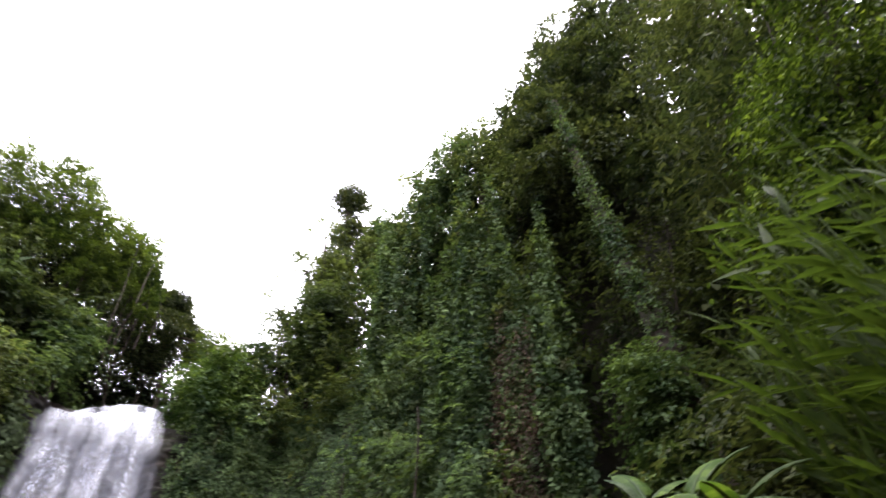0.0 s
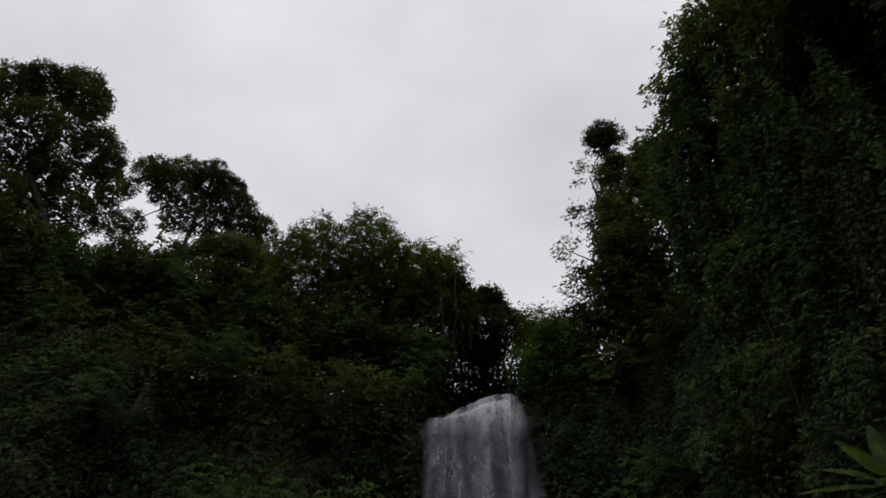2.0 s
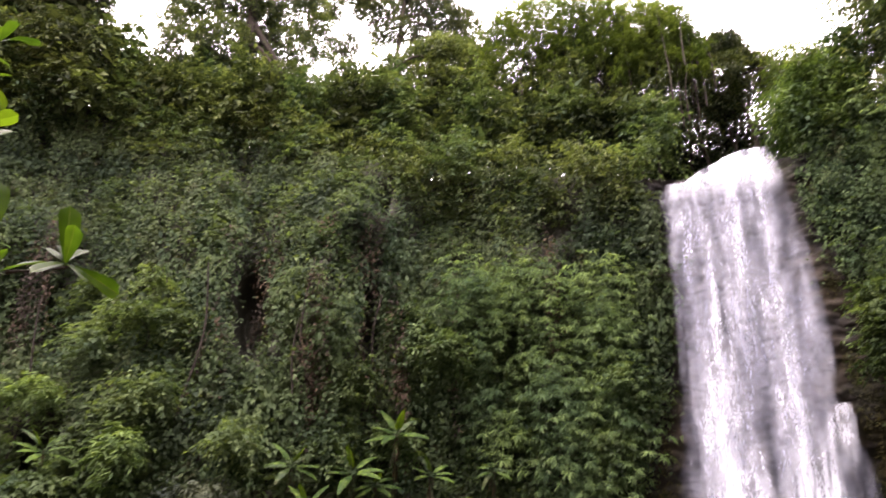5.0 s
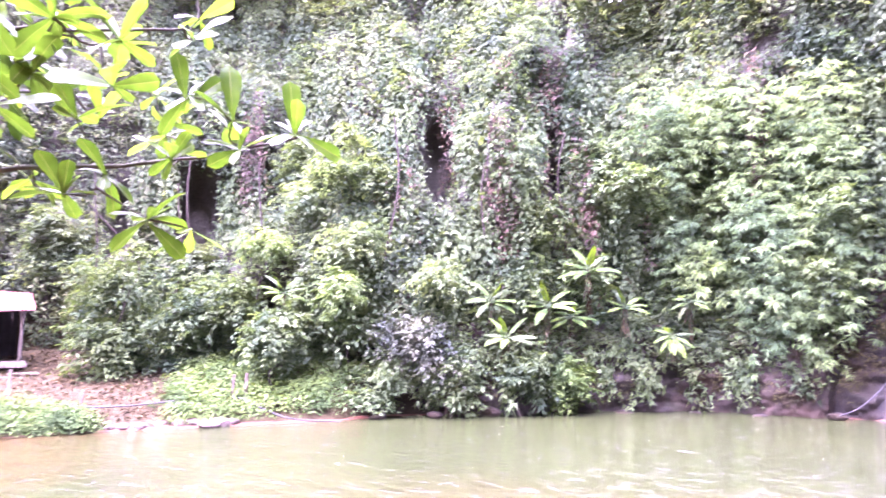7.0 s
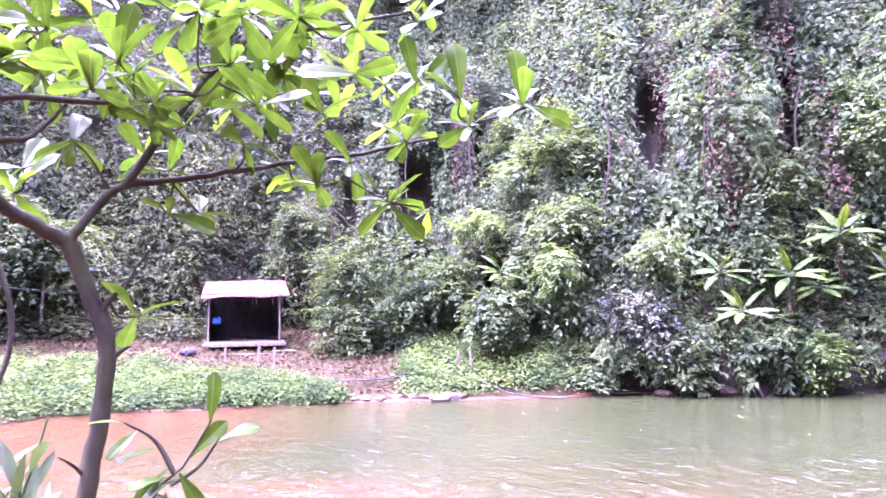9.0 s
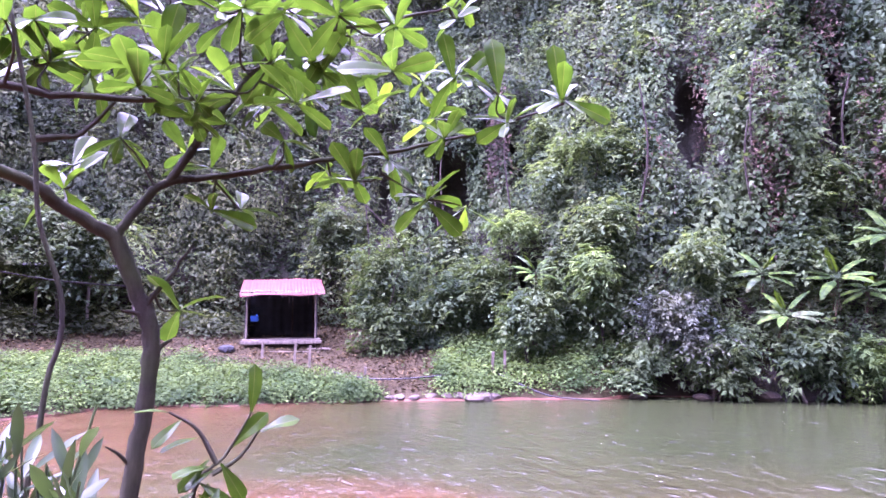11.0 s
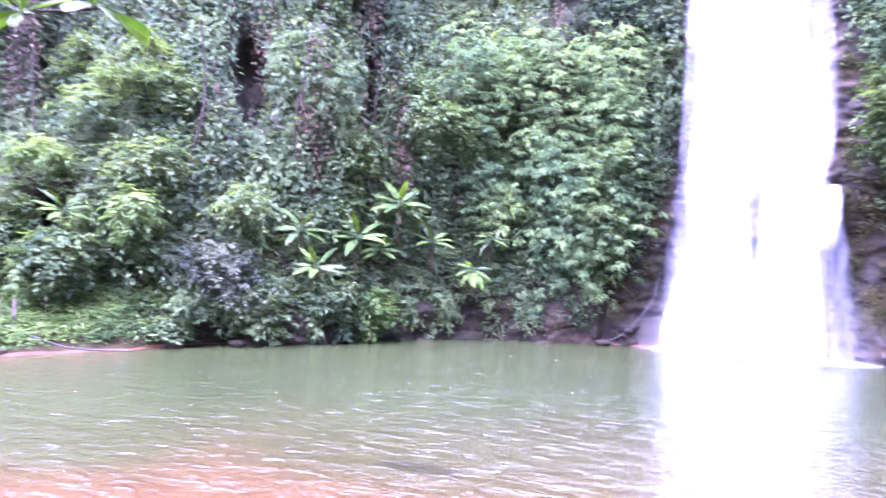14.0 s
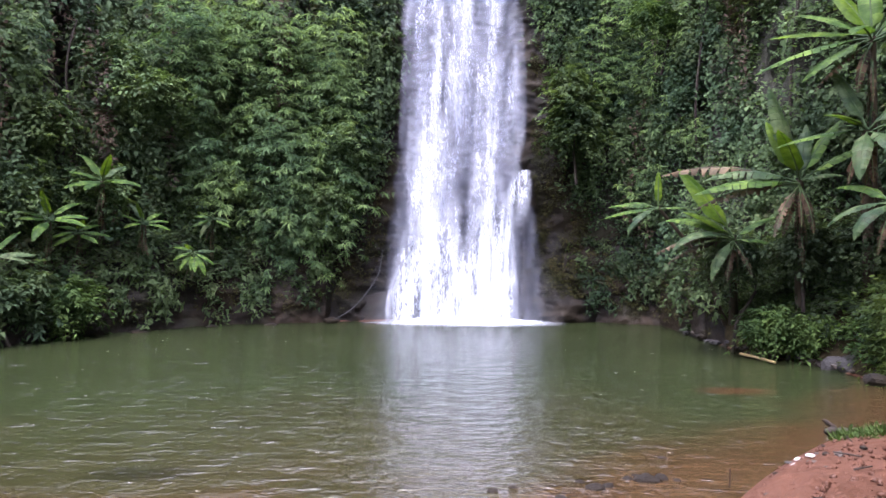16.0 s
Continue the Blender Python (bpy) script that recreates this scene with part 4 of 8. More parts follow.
build_drapes("ivy_curtain", 38, 90, 0.1, 1.0, 120, LEAF_DARK, 37, 0.17, 0.6, (1.5, 4.5), (0.25, 0.6), (0.2, 0.6), 90, label="ivy hanging on the eastern bank, coloured dark for shade")
build_mounds("shrub_cover", -66, -4.2, 0.0, 0.42, 105, LEAF_CLIFF, 21, 0.175, 0.48, (0.45, 1.2), 520, label="leafy green shrubs bulging from the foot of the cliff")
build_mounds("shrub_cover", -62, -4.2, 0.3, 0.95, 85, LEAF_CLIFF, 23, 0.18, 0.48, (0.4, 1.05), 400, label="leafy shrubs hanging on the cliff")
build_mounds("shrub_cover", -68, -3.5, 0.84, 1.07, 95, LEAF_TREE, 26, 0.2, 0.5, (0.5, 1.3), 430, label="yellow-green shrubs along the cliff's brow")
build_mounds("shrub_cover", -68, -3.5, 0.9, 1.1, 50, LEAF_CLIFF, 20, 0.2, 0.5, (0.6, 1.4), 430, label="green shrubs along the cliff's brow")
build_mounds("shrub_cover", -62, -4.2, 0.0, 0.5, 60, LEAF_PALE, 22, 0.175, 0.5, (0.35, 1.1), 480, gaps=0.0, label="pale green shrubs in patches low on the cliff")
build_mounds("shrub_cover", -105, -62, 0.0, 0.6, 110, LEAF_DARK, 24, 0.18, 0.45, (0.5, 1.5), 420, label="shrubs on the cliff behind the hut, coloured dark for shade")
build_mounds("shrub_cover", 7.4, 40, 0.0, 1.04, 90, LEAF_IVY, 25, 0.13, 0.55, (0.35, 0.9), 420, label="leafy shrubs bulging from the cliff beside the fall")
build_mounds("shrub_cover", 40, 92, 0.0, 1.04, 110, LEAF_DARK, 27, 0.19, 0.55, (0.5, 1.5), 260, label="shrubs on the eastern bank, coloured dark for shade")


def build_sprays(name, a0, a1, v0, v1, masses, mat, seed, per=95, ln=0.3, rad=(0.7, 1.5), label=""):
    """Canes whose leaves stand in drooping fans of six or seven, layer over layer."""
    rng = np.random.default_rng(seed)
    a, v = rng.uniform(a0, a1, masses), rng.uniform(v0, v1, masses)
    p = face_front(a, v)
    keep = clothed(a, p[:, 2], np.hypot(p[:, 0], p[:, 1]), 0.05, 1.6, 0.9)
    a, p = a[keep], p[keep]
    R = rng.uniform(*rad, len(a))
    inward = inward_of(a)
    which = np.repeat(np.arange(len(a)), (per * (R / rad[1]) ** 2).astype(int))
    k = len(which)
    d = unit(rng.normal(size=(k, 3)) + inward[which] * 0.9 + np.array([0, 0, 0.45]))
    c = p[which] + inward[which] * (R * 0.35)[which][:, None] + d * (R[which] * rng.uniform(0.6, 1.15, k))[:, None] * np.array([1, 1, 1.25])
    out = unit(d * np.array([1, 1, 0.2]) + inward[which] * 0.5)
    side = np.cross(out, np.array([0, 0, 1.0]))
    pos, nrm, alo, size = [], [], [], []
    turn0 = rng.normal(size=k) * 0.35
    s = rng.uniform(0.7, 1.25, k)
    for t in np.linspace(-1.35, 1.35, 7):
        ang = t + turn0 + rng.normal(size=k) * 0.12
        dirn = side * np.sin(ang)[:, None] + (out * 0.75 + np.array([0, 0, -0.62])) * np.cos(ang)[:, None]
        pos.append(c + rng.normal(size=(k, 3)) * 0.015)
        alo.append(unit(dirn))
        nrm.append(unit(out * 0.62 + np.array([0, 0, 0.75]) + rng.normal(size=(k, 3)) * 0.16))
        size.append(ln * s * (1 - 0.18 * abs(t)) * rng.uniform(0.85, 1.1, k))
    pos, nrm, alo, size = np.concatenate(pos), np.concatenate(nrm), np.concatenate(alo), np.concatenate(size)
    v_, f_ = leaf_arrays(pos, nrm, alo, size, size * 0.19, 0.1, 0.22)
    return tagged(new(name, mesh_of(name, v_, f_, mat)), label, "foliage", kind="stuff")


build_sprays("cane_cover", -22, -8.5, 0.08, 0.62, 60, LEAF_BAMBOO, 28, label="drooping canes with fans of narrow leaves on the cliff")
build_sprays("cane_cover", -38, -20, 0.1, 0.8, 34, LEAF_CLIFF, 29, 70, 0.27, (0.5, 1.1), label="scattered canes with narrow leaves on the cliff")
build_sprays("cane_cover", 11, 38, 0.1, 1.0, 46, LEAF_BAMBOO, 30, 70, 0.24, (0.5, 1.1), label="scattered canes with narrow leaves beside the fall")


# ---------------------------------------------------------------- trees
def tree(name, label, base, blobs, leaf_mat, seed, size=0.2, tufts=500, per=16, spread=0.3, slim=0.5, bark=BARK, girth=0.25, hang=0.3, limbs=True, category="tree", core=0.45, flat=0.7, group="", simple=True, most=99, inner=0, gappy=-0.14):
    """A tree: trunk and limbs that reach into the crown's masses, and a crown of many small leaves."""
    rng = np.random.default_rng(seed)
    base = Vector(base)
    root = thing(name, base, label, category, group)
    b = np.array([(*(Vector(c) - base), r) for c, r in blobs])
    top = b[np.argmax(b[:, 2])][:3]
    mean = b[:, :3].mean(0)
    spine = smooth_line([(0, 0, -0.4), mean * 0.35 + rng.normal(size=3) * 0.15, mean * 0.75 + rng.normal(size=3) * 0.2, top * 0.6 + mean * 0.4, top], 14)
    tv, tf = tube_arrays(spine, np.linspace(girth, girth * 0.15, 14), 9, 0.06, rng)
    add_mesh("trunk", tv, tf, bark, root, smooth=True)
    if limbs:
        for c in b[-most:]:
            k = rng.integers(4, 10)
            start, end = spine[k], c[:3]
            midp = (start + end) / 2 + rng.normal(size=3) * 0.25 + np.array([0, 0, 0.2])
            line = smooth_line([start, midp, end], 8)
            lv, lf_ = tube_arrays(line, np.linspace(girth * 0.42, girth * 0.08, 8), 6)
            add_mesh("limb", lv, lf_, bark, root, smooth=True)
    w = b[:, 3] ** 2
    pick = rng.choice(len(b), tufts, p=w / w.sum())
    d = unit(rng.normal(size=(tufts, 3)) + np.array([0, 0, 0.2]))
    rad = b[pick, 3] * (core + (1 - core) * rng.random(tufts) ** 0.6)
    c = b[pick, :3] + d * rad[:, None] * np.array([1, 1, 0.85])
    keep = fbm((c + np.array(base)) * 1.1 / max(0.6, b[:, 3].mean() * 0.6), 2) > gappy
    c, d = c[keep], d[keep]
    if category == "shrub":
        at = b[pick, :3][keep] + rng.normal(size=c.shape) * (b[pick, 3][keep] * 0.3)[:, None]
        v, f = shoots(rng, at, unit(d + np.array([0, 0, 0.3])), b[pick, 3][keep] * rng.uniform(0.7, 1.5, len(c)), per, size, slim, 0.5, hang)
    else:
        v, f = scatter_leaves(rng, c, d, per, spread, size, slim, hang=hang, flat=flat, simple=simple)
    if inner:
        # the shaded inside of the crown: broader sprays close to the wood
        pick = np.repeat(np.nonzero(b[:, 3] > 0.6 * b[:, 3].max())[0], inner)
        d = unit(rng.normal(size=(len(pick), 3)))
        c = b[pick, :3] + d * (b[pick, 3] * 0.78 * rng.random(len(pick)) ** 0.5)[:, None]
        v2, f2 = scatter_leaves(rng, c, d, 1, 0.05, float(b[:, 3].mean()) * 0.34, 0.7, hang=hang, simple=True)
        v, f = joined([(v, f), (v2, f2)])
    add_mesh("crown", v, f, leaf_mat, root)
    return root


def mass(a0, a1, e0, e1, r, n, rad, seed, squeeze=0.0, depth=1.5):
    """n crown masses between two bearings and two heights of sight; squeeze narrows the top."""
    rng = np.random.default_rng(seed)
    out = []
    da, de = math.degrees(rad * 0.9 / r), math.degrees(rad * 0.8 / r)
    for i in range(n):
        t = ((i * 0.618034) % 1.0)
        mid, half = (a0 + a1) / 2, max(0.1, (a1 - a0) / 2 * (1 - squeeze * t) - da)
        out.append((sight(mid + half * rng.uniform(-1, 1), e0 + de * 0.3 + (e1 - e0 - de * 1.1) * t, r + rng.uniform(-depth, depth)), rad * rng.uniform(0.75, 1.2)))
    return out


def crown_of(outline, low, r, rad, seed, edge=0.6, depth=1.2):
    """Crown masses under an outline of (bearing, height of sight): small lobes along its edge, larger ones within, down to low."""
    rng = np.random.default_rng(seed)
    pts = np.array(outline, float)
    fine = np.concatenate([np.linspace(p, q, max(2, int(math.hypot((q[0] - p[0]) * 0.8, q[1] - p[1]) / 1.0) + 1))[:-1] for p, q in zip(pts[:-1], pts[1:])] + [pts[-1:]])
    mid, deg = pts[:, 0].mean(), math.degrees(1 / r)
    out = []
    for a, el in fine:
        s = edge * rng.uniform(0.6, 1.25)
        out.append((sight(a + (mid - a) * min(0.5, 0.5 * s * deg / max(0.5, abs(mid - a))), el - s * deg * 0.62, r + rng.uniform(-depth, depth) * 0.6), s))
    for a in np.arange(pts[0, 0] + rad * deg, pts[-1, 0] - rad * deg * 0.6, rad * deg * 1.1):
        top, foot = float(np.interp(a, pts[:, 0], pts[:, 1])) - rad * deg * 0.72, float(np.interp(a, *zip(*low)))
        for el in np.arange(top, foot, -rad * deg * 1.0):
            out.append((sight(a + rng.normal() * 0.35, el + rng.normal() * 0.3, r + rng.uniform(-depth, depth)), rad * rng.uniform(0.7, 1.05)))
    return out


def plume_tree(label, base, tops, r, low, culms, leaf_mat, seed, size=0.2, per=26, spread=0.8):
    """A clump of slender leaning culms, each a plume of narrow leaves against the sky."""
    rng = np.random.default_rng(seed)
    base = Vector(base)
    root = thing("feathery_tree", base, label, "tree", "feathery trees on the brow")
    pts = np.array(tops, float)
    start, end = [], []
    for k in range(culms):
        a = rng.uniform(pts[0, 0], pts[-1, 0])
        el = float(np.interp(a, pts[:, 0], pts[:, 1])) - abs(rng.normal()) * 2.2 * (k % 3 > 0)
        rr = r + rng.uniform(-1.2, 1.2)
        end.append(sight(a, el, rr))
        start.append(sight(a + rng.normal() * spread, low + rng.uniform(-1.5, 1.5), rr + rng.uniform(-0.4, 0.4)))
    start, end = np.array(start) - np.array(base), np.array(end) - np.array(base)
    for p, q in list(zip(start, end))[:16]:
        v, f = tube_arrays(smooth_line([p - np.array([0, 0, 1.6]), p, (p + q) / 2 + rng.normal(size=3) * 0.08, q], 10), np.linspace(0.045, 0.008, 10), 6)
        add_mesh("culm", v, f, BARK, root, smooth=True)
    d = end - start
    ln = np.linalg.norm(d, axis=1)
    # twigs stand off each culm, fewer towards its foot
    which = np.repeat(np.arange(culms), 7)
    u = 0.25 + 0.75 * rng.random(len(which)) ** 0.7
    at = start[which] + d[which] * u[:, None]
    aim = unit(unit(d[which]) * 0.9 + rng.normal(size=(len(which), 3)) * 0.75)
    v, f = shoots(rng, at, aim, 0.35 + 0.5 * rng.random(len(which)), per // 3, size, 0.24, 0.35, 0.35)
    add_mesh("crown", v, f, leaf_mat, root)
    return root


def brow(a, r=None):
    return polar(a, r or top_r(a) + 1, float(top_z(a)))


def build_cliff_shrubs():
    """Separate bushes that stand well out from the face, each of its own kind of leaf."""
    rng = np.random.default_rng(70)
    kinds = ((LEAF_CLIFF, 0.16, 0.48, "green"), (LEAF_PALE, 0.16, 0.5, "pale green"), (LEAF_IVY, 0.2, 0.42, "broad-leaved green"), (LEAF_BAMBOO, 0.23, 0.24, "narrow-leaved light green"), (LEAF_IVY, 0.14, 0.7, "ivy-leaved green"))
    placed, k = [], 0
    while k < 58 and len(placed) < 4000:
        a = rng.uniform(-64, -6) if k < 40 else rng.uniform(9.5, 38)
        v = rng.uniform(0.04, 0.42) if k < 30 else rng.uniform(0.1, 1.0)
        p = face_front(np.array([a]), np.array([v]))[0]
        placed.append(p)
        if not clothed(np.array([a]), p[2:3], np.hypot(p[:1], p[1:2]), 0.05, 2.6, 2.4)[0] or any(np.linalg.norm(p - q) < 1.7 for q in SHRUBS):
            continue
        SHRUBS.append(p)
        mat, size, slim, word = kinds[rng.choice(5, p=(0.34, 0.22, 0.18, 0.12, 0.14))]
        inw = inward_of(np.array([a]))[0]
        R = rng.uniform(0.45, 0.95)
        bl = []
        for _ in range(rng.integers(3, 7)):
            c = p + inw * rng.uniform(0.05, 0.6) * R + rng.normal(size=3) * np.array([0.7, 0.7, 0.75]) * R
            bl.append((Vector(c), R * rng.uniform(0.55, 1.0)))
        tree("cliff_shrub", word + " bush growing out of the cliff face", Vector(p) - Vector(inw) * 0.3, bl, mat, 2000 + k, size, int(330 * R + 80), 10, 0.17, slim=slim, girth=0.05, limbs=False, category="shrub", core=0.55, hang=0.5, group="bushes on the cliff", simple=False)
        k += 1


SHRUBS = []
build_cliff_shrubs()


def build_thicket():
    """The unbroken scrub along the brow, below the tall trees."""
    k = 0
    for a in np.arange(-66, -1.5, 2.15):
        e1 = float(np.interp(a, [-66, -50, -40, -30, -22, -17, -8, -2], [36.5, 36.5, 38, 38.5, 39.5, 36.5, 36, 34]))
        rng = np.random.default_rng(900 + k)
        r = 26.0 + rng.uniform(-0.7, 1.2) + max(0, -a - 55) * 0.15
        mat = (LEAF_TREE, LEAF_CLIFF, LEAF_TREE, LEAF_DARK)[k % 4]
        tree("thicket_shrub", "leafy shrub in the scrub along the cliff's brow", brow(a, r), mass(a - 2.8, a + 2.8, 28.5, e1 + rng.uniform(-1.8, 0.8), r, 9, 1.15, 930 + k), mat, 960 + k, 0.24, 300, 13, 0.2, girth=0.1, limbs=False, category="shrub", core=0.6, group="scrub along the brow", inner=34)
        k += 1
    for a in (9.5, 11.5, 13.5, 16, 18.5, 21, 23.5, 26):
        e1 = float(np.interp(a, [9, 13, 16, 26], [33.5, 35, 39, 45]))
        rng = np.random.default_rng(900 + k)
        r = 24.6 + rng.uniform(-0.3, 0.8)
        tree("thicket_shrub", "leafy shrub in the scrub along the cliff's brow", brow(a, r), mass(a - 2.4, a + 2.4, 26, e1, r, 9, 1.1, 930 + k), (LEAF_IVY, LEAF_TREE)[k % 2], 960 + k, 0.22, 330, 13, 0.2, girth=0.1, limbs=False, category="shrub", core=0.6, group="scrub along the brow")
        k += 1


    for a in np.arange(-7, 10, 2.0):
        rng = np.random.default_rng(900 + k)
        tree("thicket_shrub", "dark shrub behind the waterfall's lip", brow(a, 31), mass(a - 1.6, a + 1.6, 25, 31.5 + rng.uniform(-1.5, 1), 31, 6, 1.0, 930 + k), LEAF_DARK, 960 + k, 0.2, 330, 13, 0.3, girth=0.1, limbs=False, category="shrub", core=0.6, group="scrub along the brow", inner=26)
        k += 1


build_thicket()


def build_skyline():
    tree("spreading_tree", "dark green tree with drooping leaves at the cliff's brow", brow(-63, 29), mass(-72, -55.5, 30, 44.5, 27, 22, 1.7, 41), LEAF_DARK, 141, 0.2, 1900, 16, 0.16, girth=0.3, hang=0.8, core=0.72, inner=110, gappy=-0.3)
    vine = [(-52.7, 38.3), (-51.8, 41.0), (-51.3, 43.2), (-50.4, 45.0), (-49.8, 46.2), (-48.8, 47.2), (-46.7, 47.6), (-45.1, 48.0), (-43.4, 48.3), (-41.7, 47.3), (-40.9, 45.7), (-39.7, 44.7), (-38.1, 43.0), (-37.0, 40.7), (-36.3, 38.0)]
    tree("vine_draped_tree", "tall tree smothered in vines on the cliff top", brow(-45, 27), crown_of(vine, ((-60, 31), (-30, 31)), 27, 1.35, 42), LEAF_TREE, 142, 0.165, 5200, 15, 0.12, girth=0.45, hang=0.6, core=0.82, most=4, inner=110, gappy=-0.34)
    limbed = [(-37.2, 42.0), (-36.2, 43.4), (-35.1, 44.4), (-34.2, 43.7), (-33.3, 44.6), (-32.2, 45.2), (-30.6, 44.7), (-29.4, 45.4), (-27.8, 45.7), (-26.6, 45.0), (-25.2, 44.6), (-23.6, 43.4), (-22.4, 42.4), (-21.6, 41.4), (-21.3, 39.9)]
    tree("limbed_tree", "dark rounded tree with bare forked limbs", brow(-30, 34), crown_of(limbed, ((-38, 40.8), (-32, 41.2), (-30.5, 38.5), (-21, 39.0)), 34, 1.15, 43, 0.75) + [(sight(-35.0, 38.6, 34), 0.9), (sight(-36.2, 38.2, 34), 0.7)], LEAF_DARK, 143, 0.16, 3000, 15, 0.11, girth=0.22, core=0.8, most=9, inner=85, gappy=-0.3)
    tree("bushy_tree", "bushy green tree below the limbed one", brow(-26, 28), crown_of([(-31.5, 36.5), (-29.8, 38.2), (-27.1, 39.4), (-24.8, 40.2), (-21.6, 39.7), (-19.5, 38.0), (-18.0, 36.0)], ((-32, 31), (-18, 31)), 28, 1.1, 44), LEAF_TREE, 144, 0.19, 1900, 14, 0.14, core=0.7, inner=40, gappy=-0.25)
    tree("bushy_tree", "green bush between the tall trees", brow(-36, 28), mass(-40, -30, 31, 37.6, 29, 11, 1.3, 45), LEAF_TREE, 145, 0.22, 850, 14, 0.15, core=0.7, inner=100)
    tree("bushy_tree", "low green bush on the cliff brow", brow(-55, 28), mass(-60, -50, 29, 34, 28, 9, 1.3, 46), LEAF_TREE, 146, 0.26, 600, 14, 0.22)
    plume_tree("light green feathery bamboo-like tree", brow(-13, 27), [(-20.4, 40.0), (-19.2, 40.8), (-18.0, 41.6), (-16.4, 42.3), (-15.0, 43.2), (-13.8, 42.4), (-12.6, 42.2), (-11.4, 43.7), (-9.7, 43.7), (-8.4, 43.4), (-7.0, 42.6), (-6.2, 41.6), (-5.5, 40.0)], 27, 34.5, 400, LEAF_FEATHER, 147, 0.22, 33)
    plume_tree("light green feathery tree with a thin leaning shoot", brow(-2, 27), [(-5.8, 40.5), (-4.4, 41.2), (-2.8, 41.0), (-1.5, 40.2), (-0.5, 40.6), (0.5, 39.8), (1.2, 38.2), (1.8, 36.8)], 27, 34.0, 250, LEAF_FEATHER, 148, 0.22, 33)
    plume_tree("single thin shoot leaning out over the gap", brow(0, 26.5), [(0.2, 40.6), (1.2, 41.7), (2.4, 42.0)], 26.5, 37.5, 5, LEAF_FEATHER, 157, 0.19, spread=0.3)
    tree("bushy_tree", "dense green bush at the feet of the feathery trees", brow(-11, 27.6), mass(-20, 1.5, 29, 38.4, 27.8, 30, 1.15, 47), LEAF_TREE, 158, 0.2, 1500, 13, 0.16, core=0.6, inner=50, limbs=False, girth=0.12)
    tree("bushy_tree", "dense dark crown behind the feathery trees", brow(-6, 28.6), crown_of([(-15.5, 37.6), (-13.5, 38.4), (-11, 39.4), (-9, 39.8), (-6.8, 37.8), (-5.2, 37.0), (-3.5, 38.2), (-1.6, 38.0), (0.4, 36.8), (1.6, 35.0)], ((-16, 32), (2, 31)), 28.6, 1.05, 56), LEAF_TREE, 159, 0.19, 1700, 13, 0.15, core=0.7, inner=60, gappy=-0.3, girth=0.2)
    tree("rounded_tree", "dark round-headed tree above the fall", brow(5, 29), crown_of([(-0.5, 35.5), (1.4, 36.9), (2.8, 36.9), (3.7, 36.7), (4.5, 36.2), (5.6, 35.4), (6.8, 34.6), (9, 33.0)], ((-1, 31.5), (9, 31)), 29, 0.95, 50), LEAF_DARK, 149, 0.17, 1500, 15, 0.12, girth=0.14, core=0.75, most=4, inner=70, gappy=-0.3)
    for k, (a, r) in enumerate(((-0.5, 30), (0.6, 29), (1.6, 31), (2.7, 29.5), (3.9, 30.5), (-1.8, 30))):
        tree("sapling", "slender dark sapling behind the fall's lip", brow(a, r), mass(a - 1.2, a + 1.2, 30, 34, r, 4, 0.8, 60 + k), LEAF_DARK, 160 + k, 0.18, 110, 14, 0.3, girth=0.11, group="saplings behind the lip")
    tree("twiggy_shrub", "twiggy light green shrub on the saddle", brow(9, 27), mass(6.0, 12.5, 30.5, 35.2, 27, 10, 0.75, 51), LEAF_FEATHER, 151, 0.16, 480, 12, 0.25, core=0.1, girth=0.1)
    tree("bushy_tree", "lime green shrub beside the fall's lip", brow(9.5, 24.6), mass(6.2, 14.5, 26.5, 33.2, 24.4, 13, 1.0, 52), LEAF_LIME, 152, 0.22, 950, 14, 0.2)
    tree("leaning_tree", "green tree with loose twigs hanging over the gap", brow(17, 25), mass(14.2, 24, 31, 44.5, 25, 24, 1.4, 53, 0.25) + [(sight(13.7, 36.9, 24.5), 0.6), (sight(13.2, 39.3, 24.5), 0.55), (sight(13.9, 35.0, 24.5), 0.6), (sight(17.5, 45.2, 25), 0.9), (sight(15.5, 42.0, 25), 0.8)], LEAF_TREE, 153, 0.2, 1900, 14, 0.17, girth=0.2, core=0.55, most=8, inner=50)
    tree("topknot_tree", "thin tree with a round dark vine-bound head", brow(20, 26), [(sight(20.3, 48.1, 26), 0.95), (sight(21.1, 47.7, 26), 0.85), (sight(19.6, 47.7, 26), 0.85), (sight(19.6, 44.8, 26), 0.6), (sight(20.6, 45.5, 26), 0.7), (sight(20.2, 43.5, 26), 0.9)], LEAF_DARK, 154, 0.17, 620, 15, 0.11, girth=0.13, core=0.7, inner=80)
    tree("rounded_tree", "round green tree beside the vine-bound one", brow(24, 26), mass(21.4, 28, 40, 47.0, 26, 13, 1.1, 55), LEAF_TREE, 155, 0.23, 900, 14, 0.16, core=0.65, inner=60)


build_skyline()


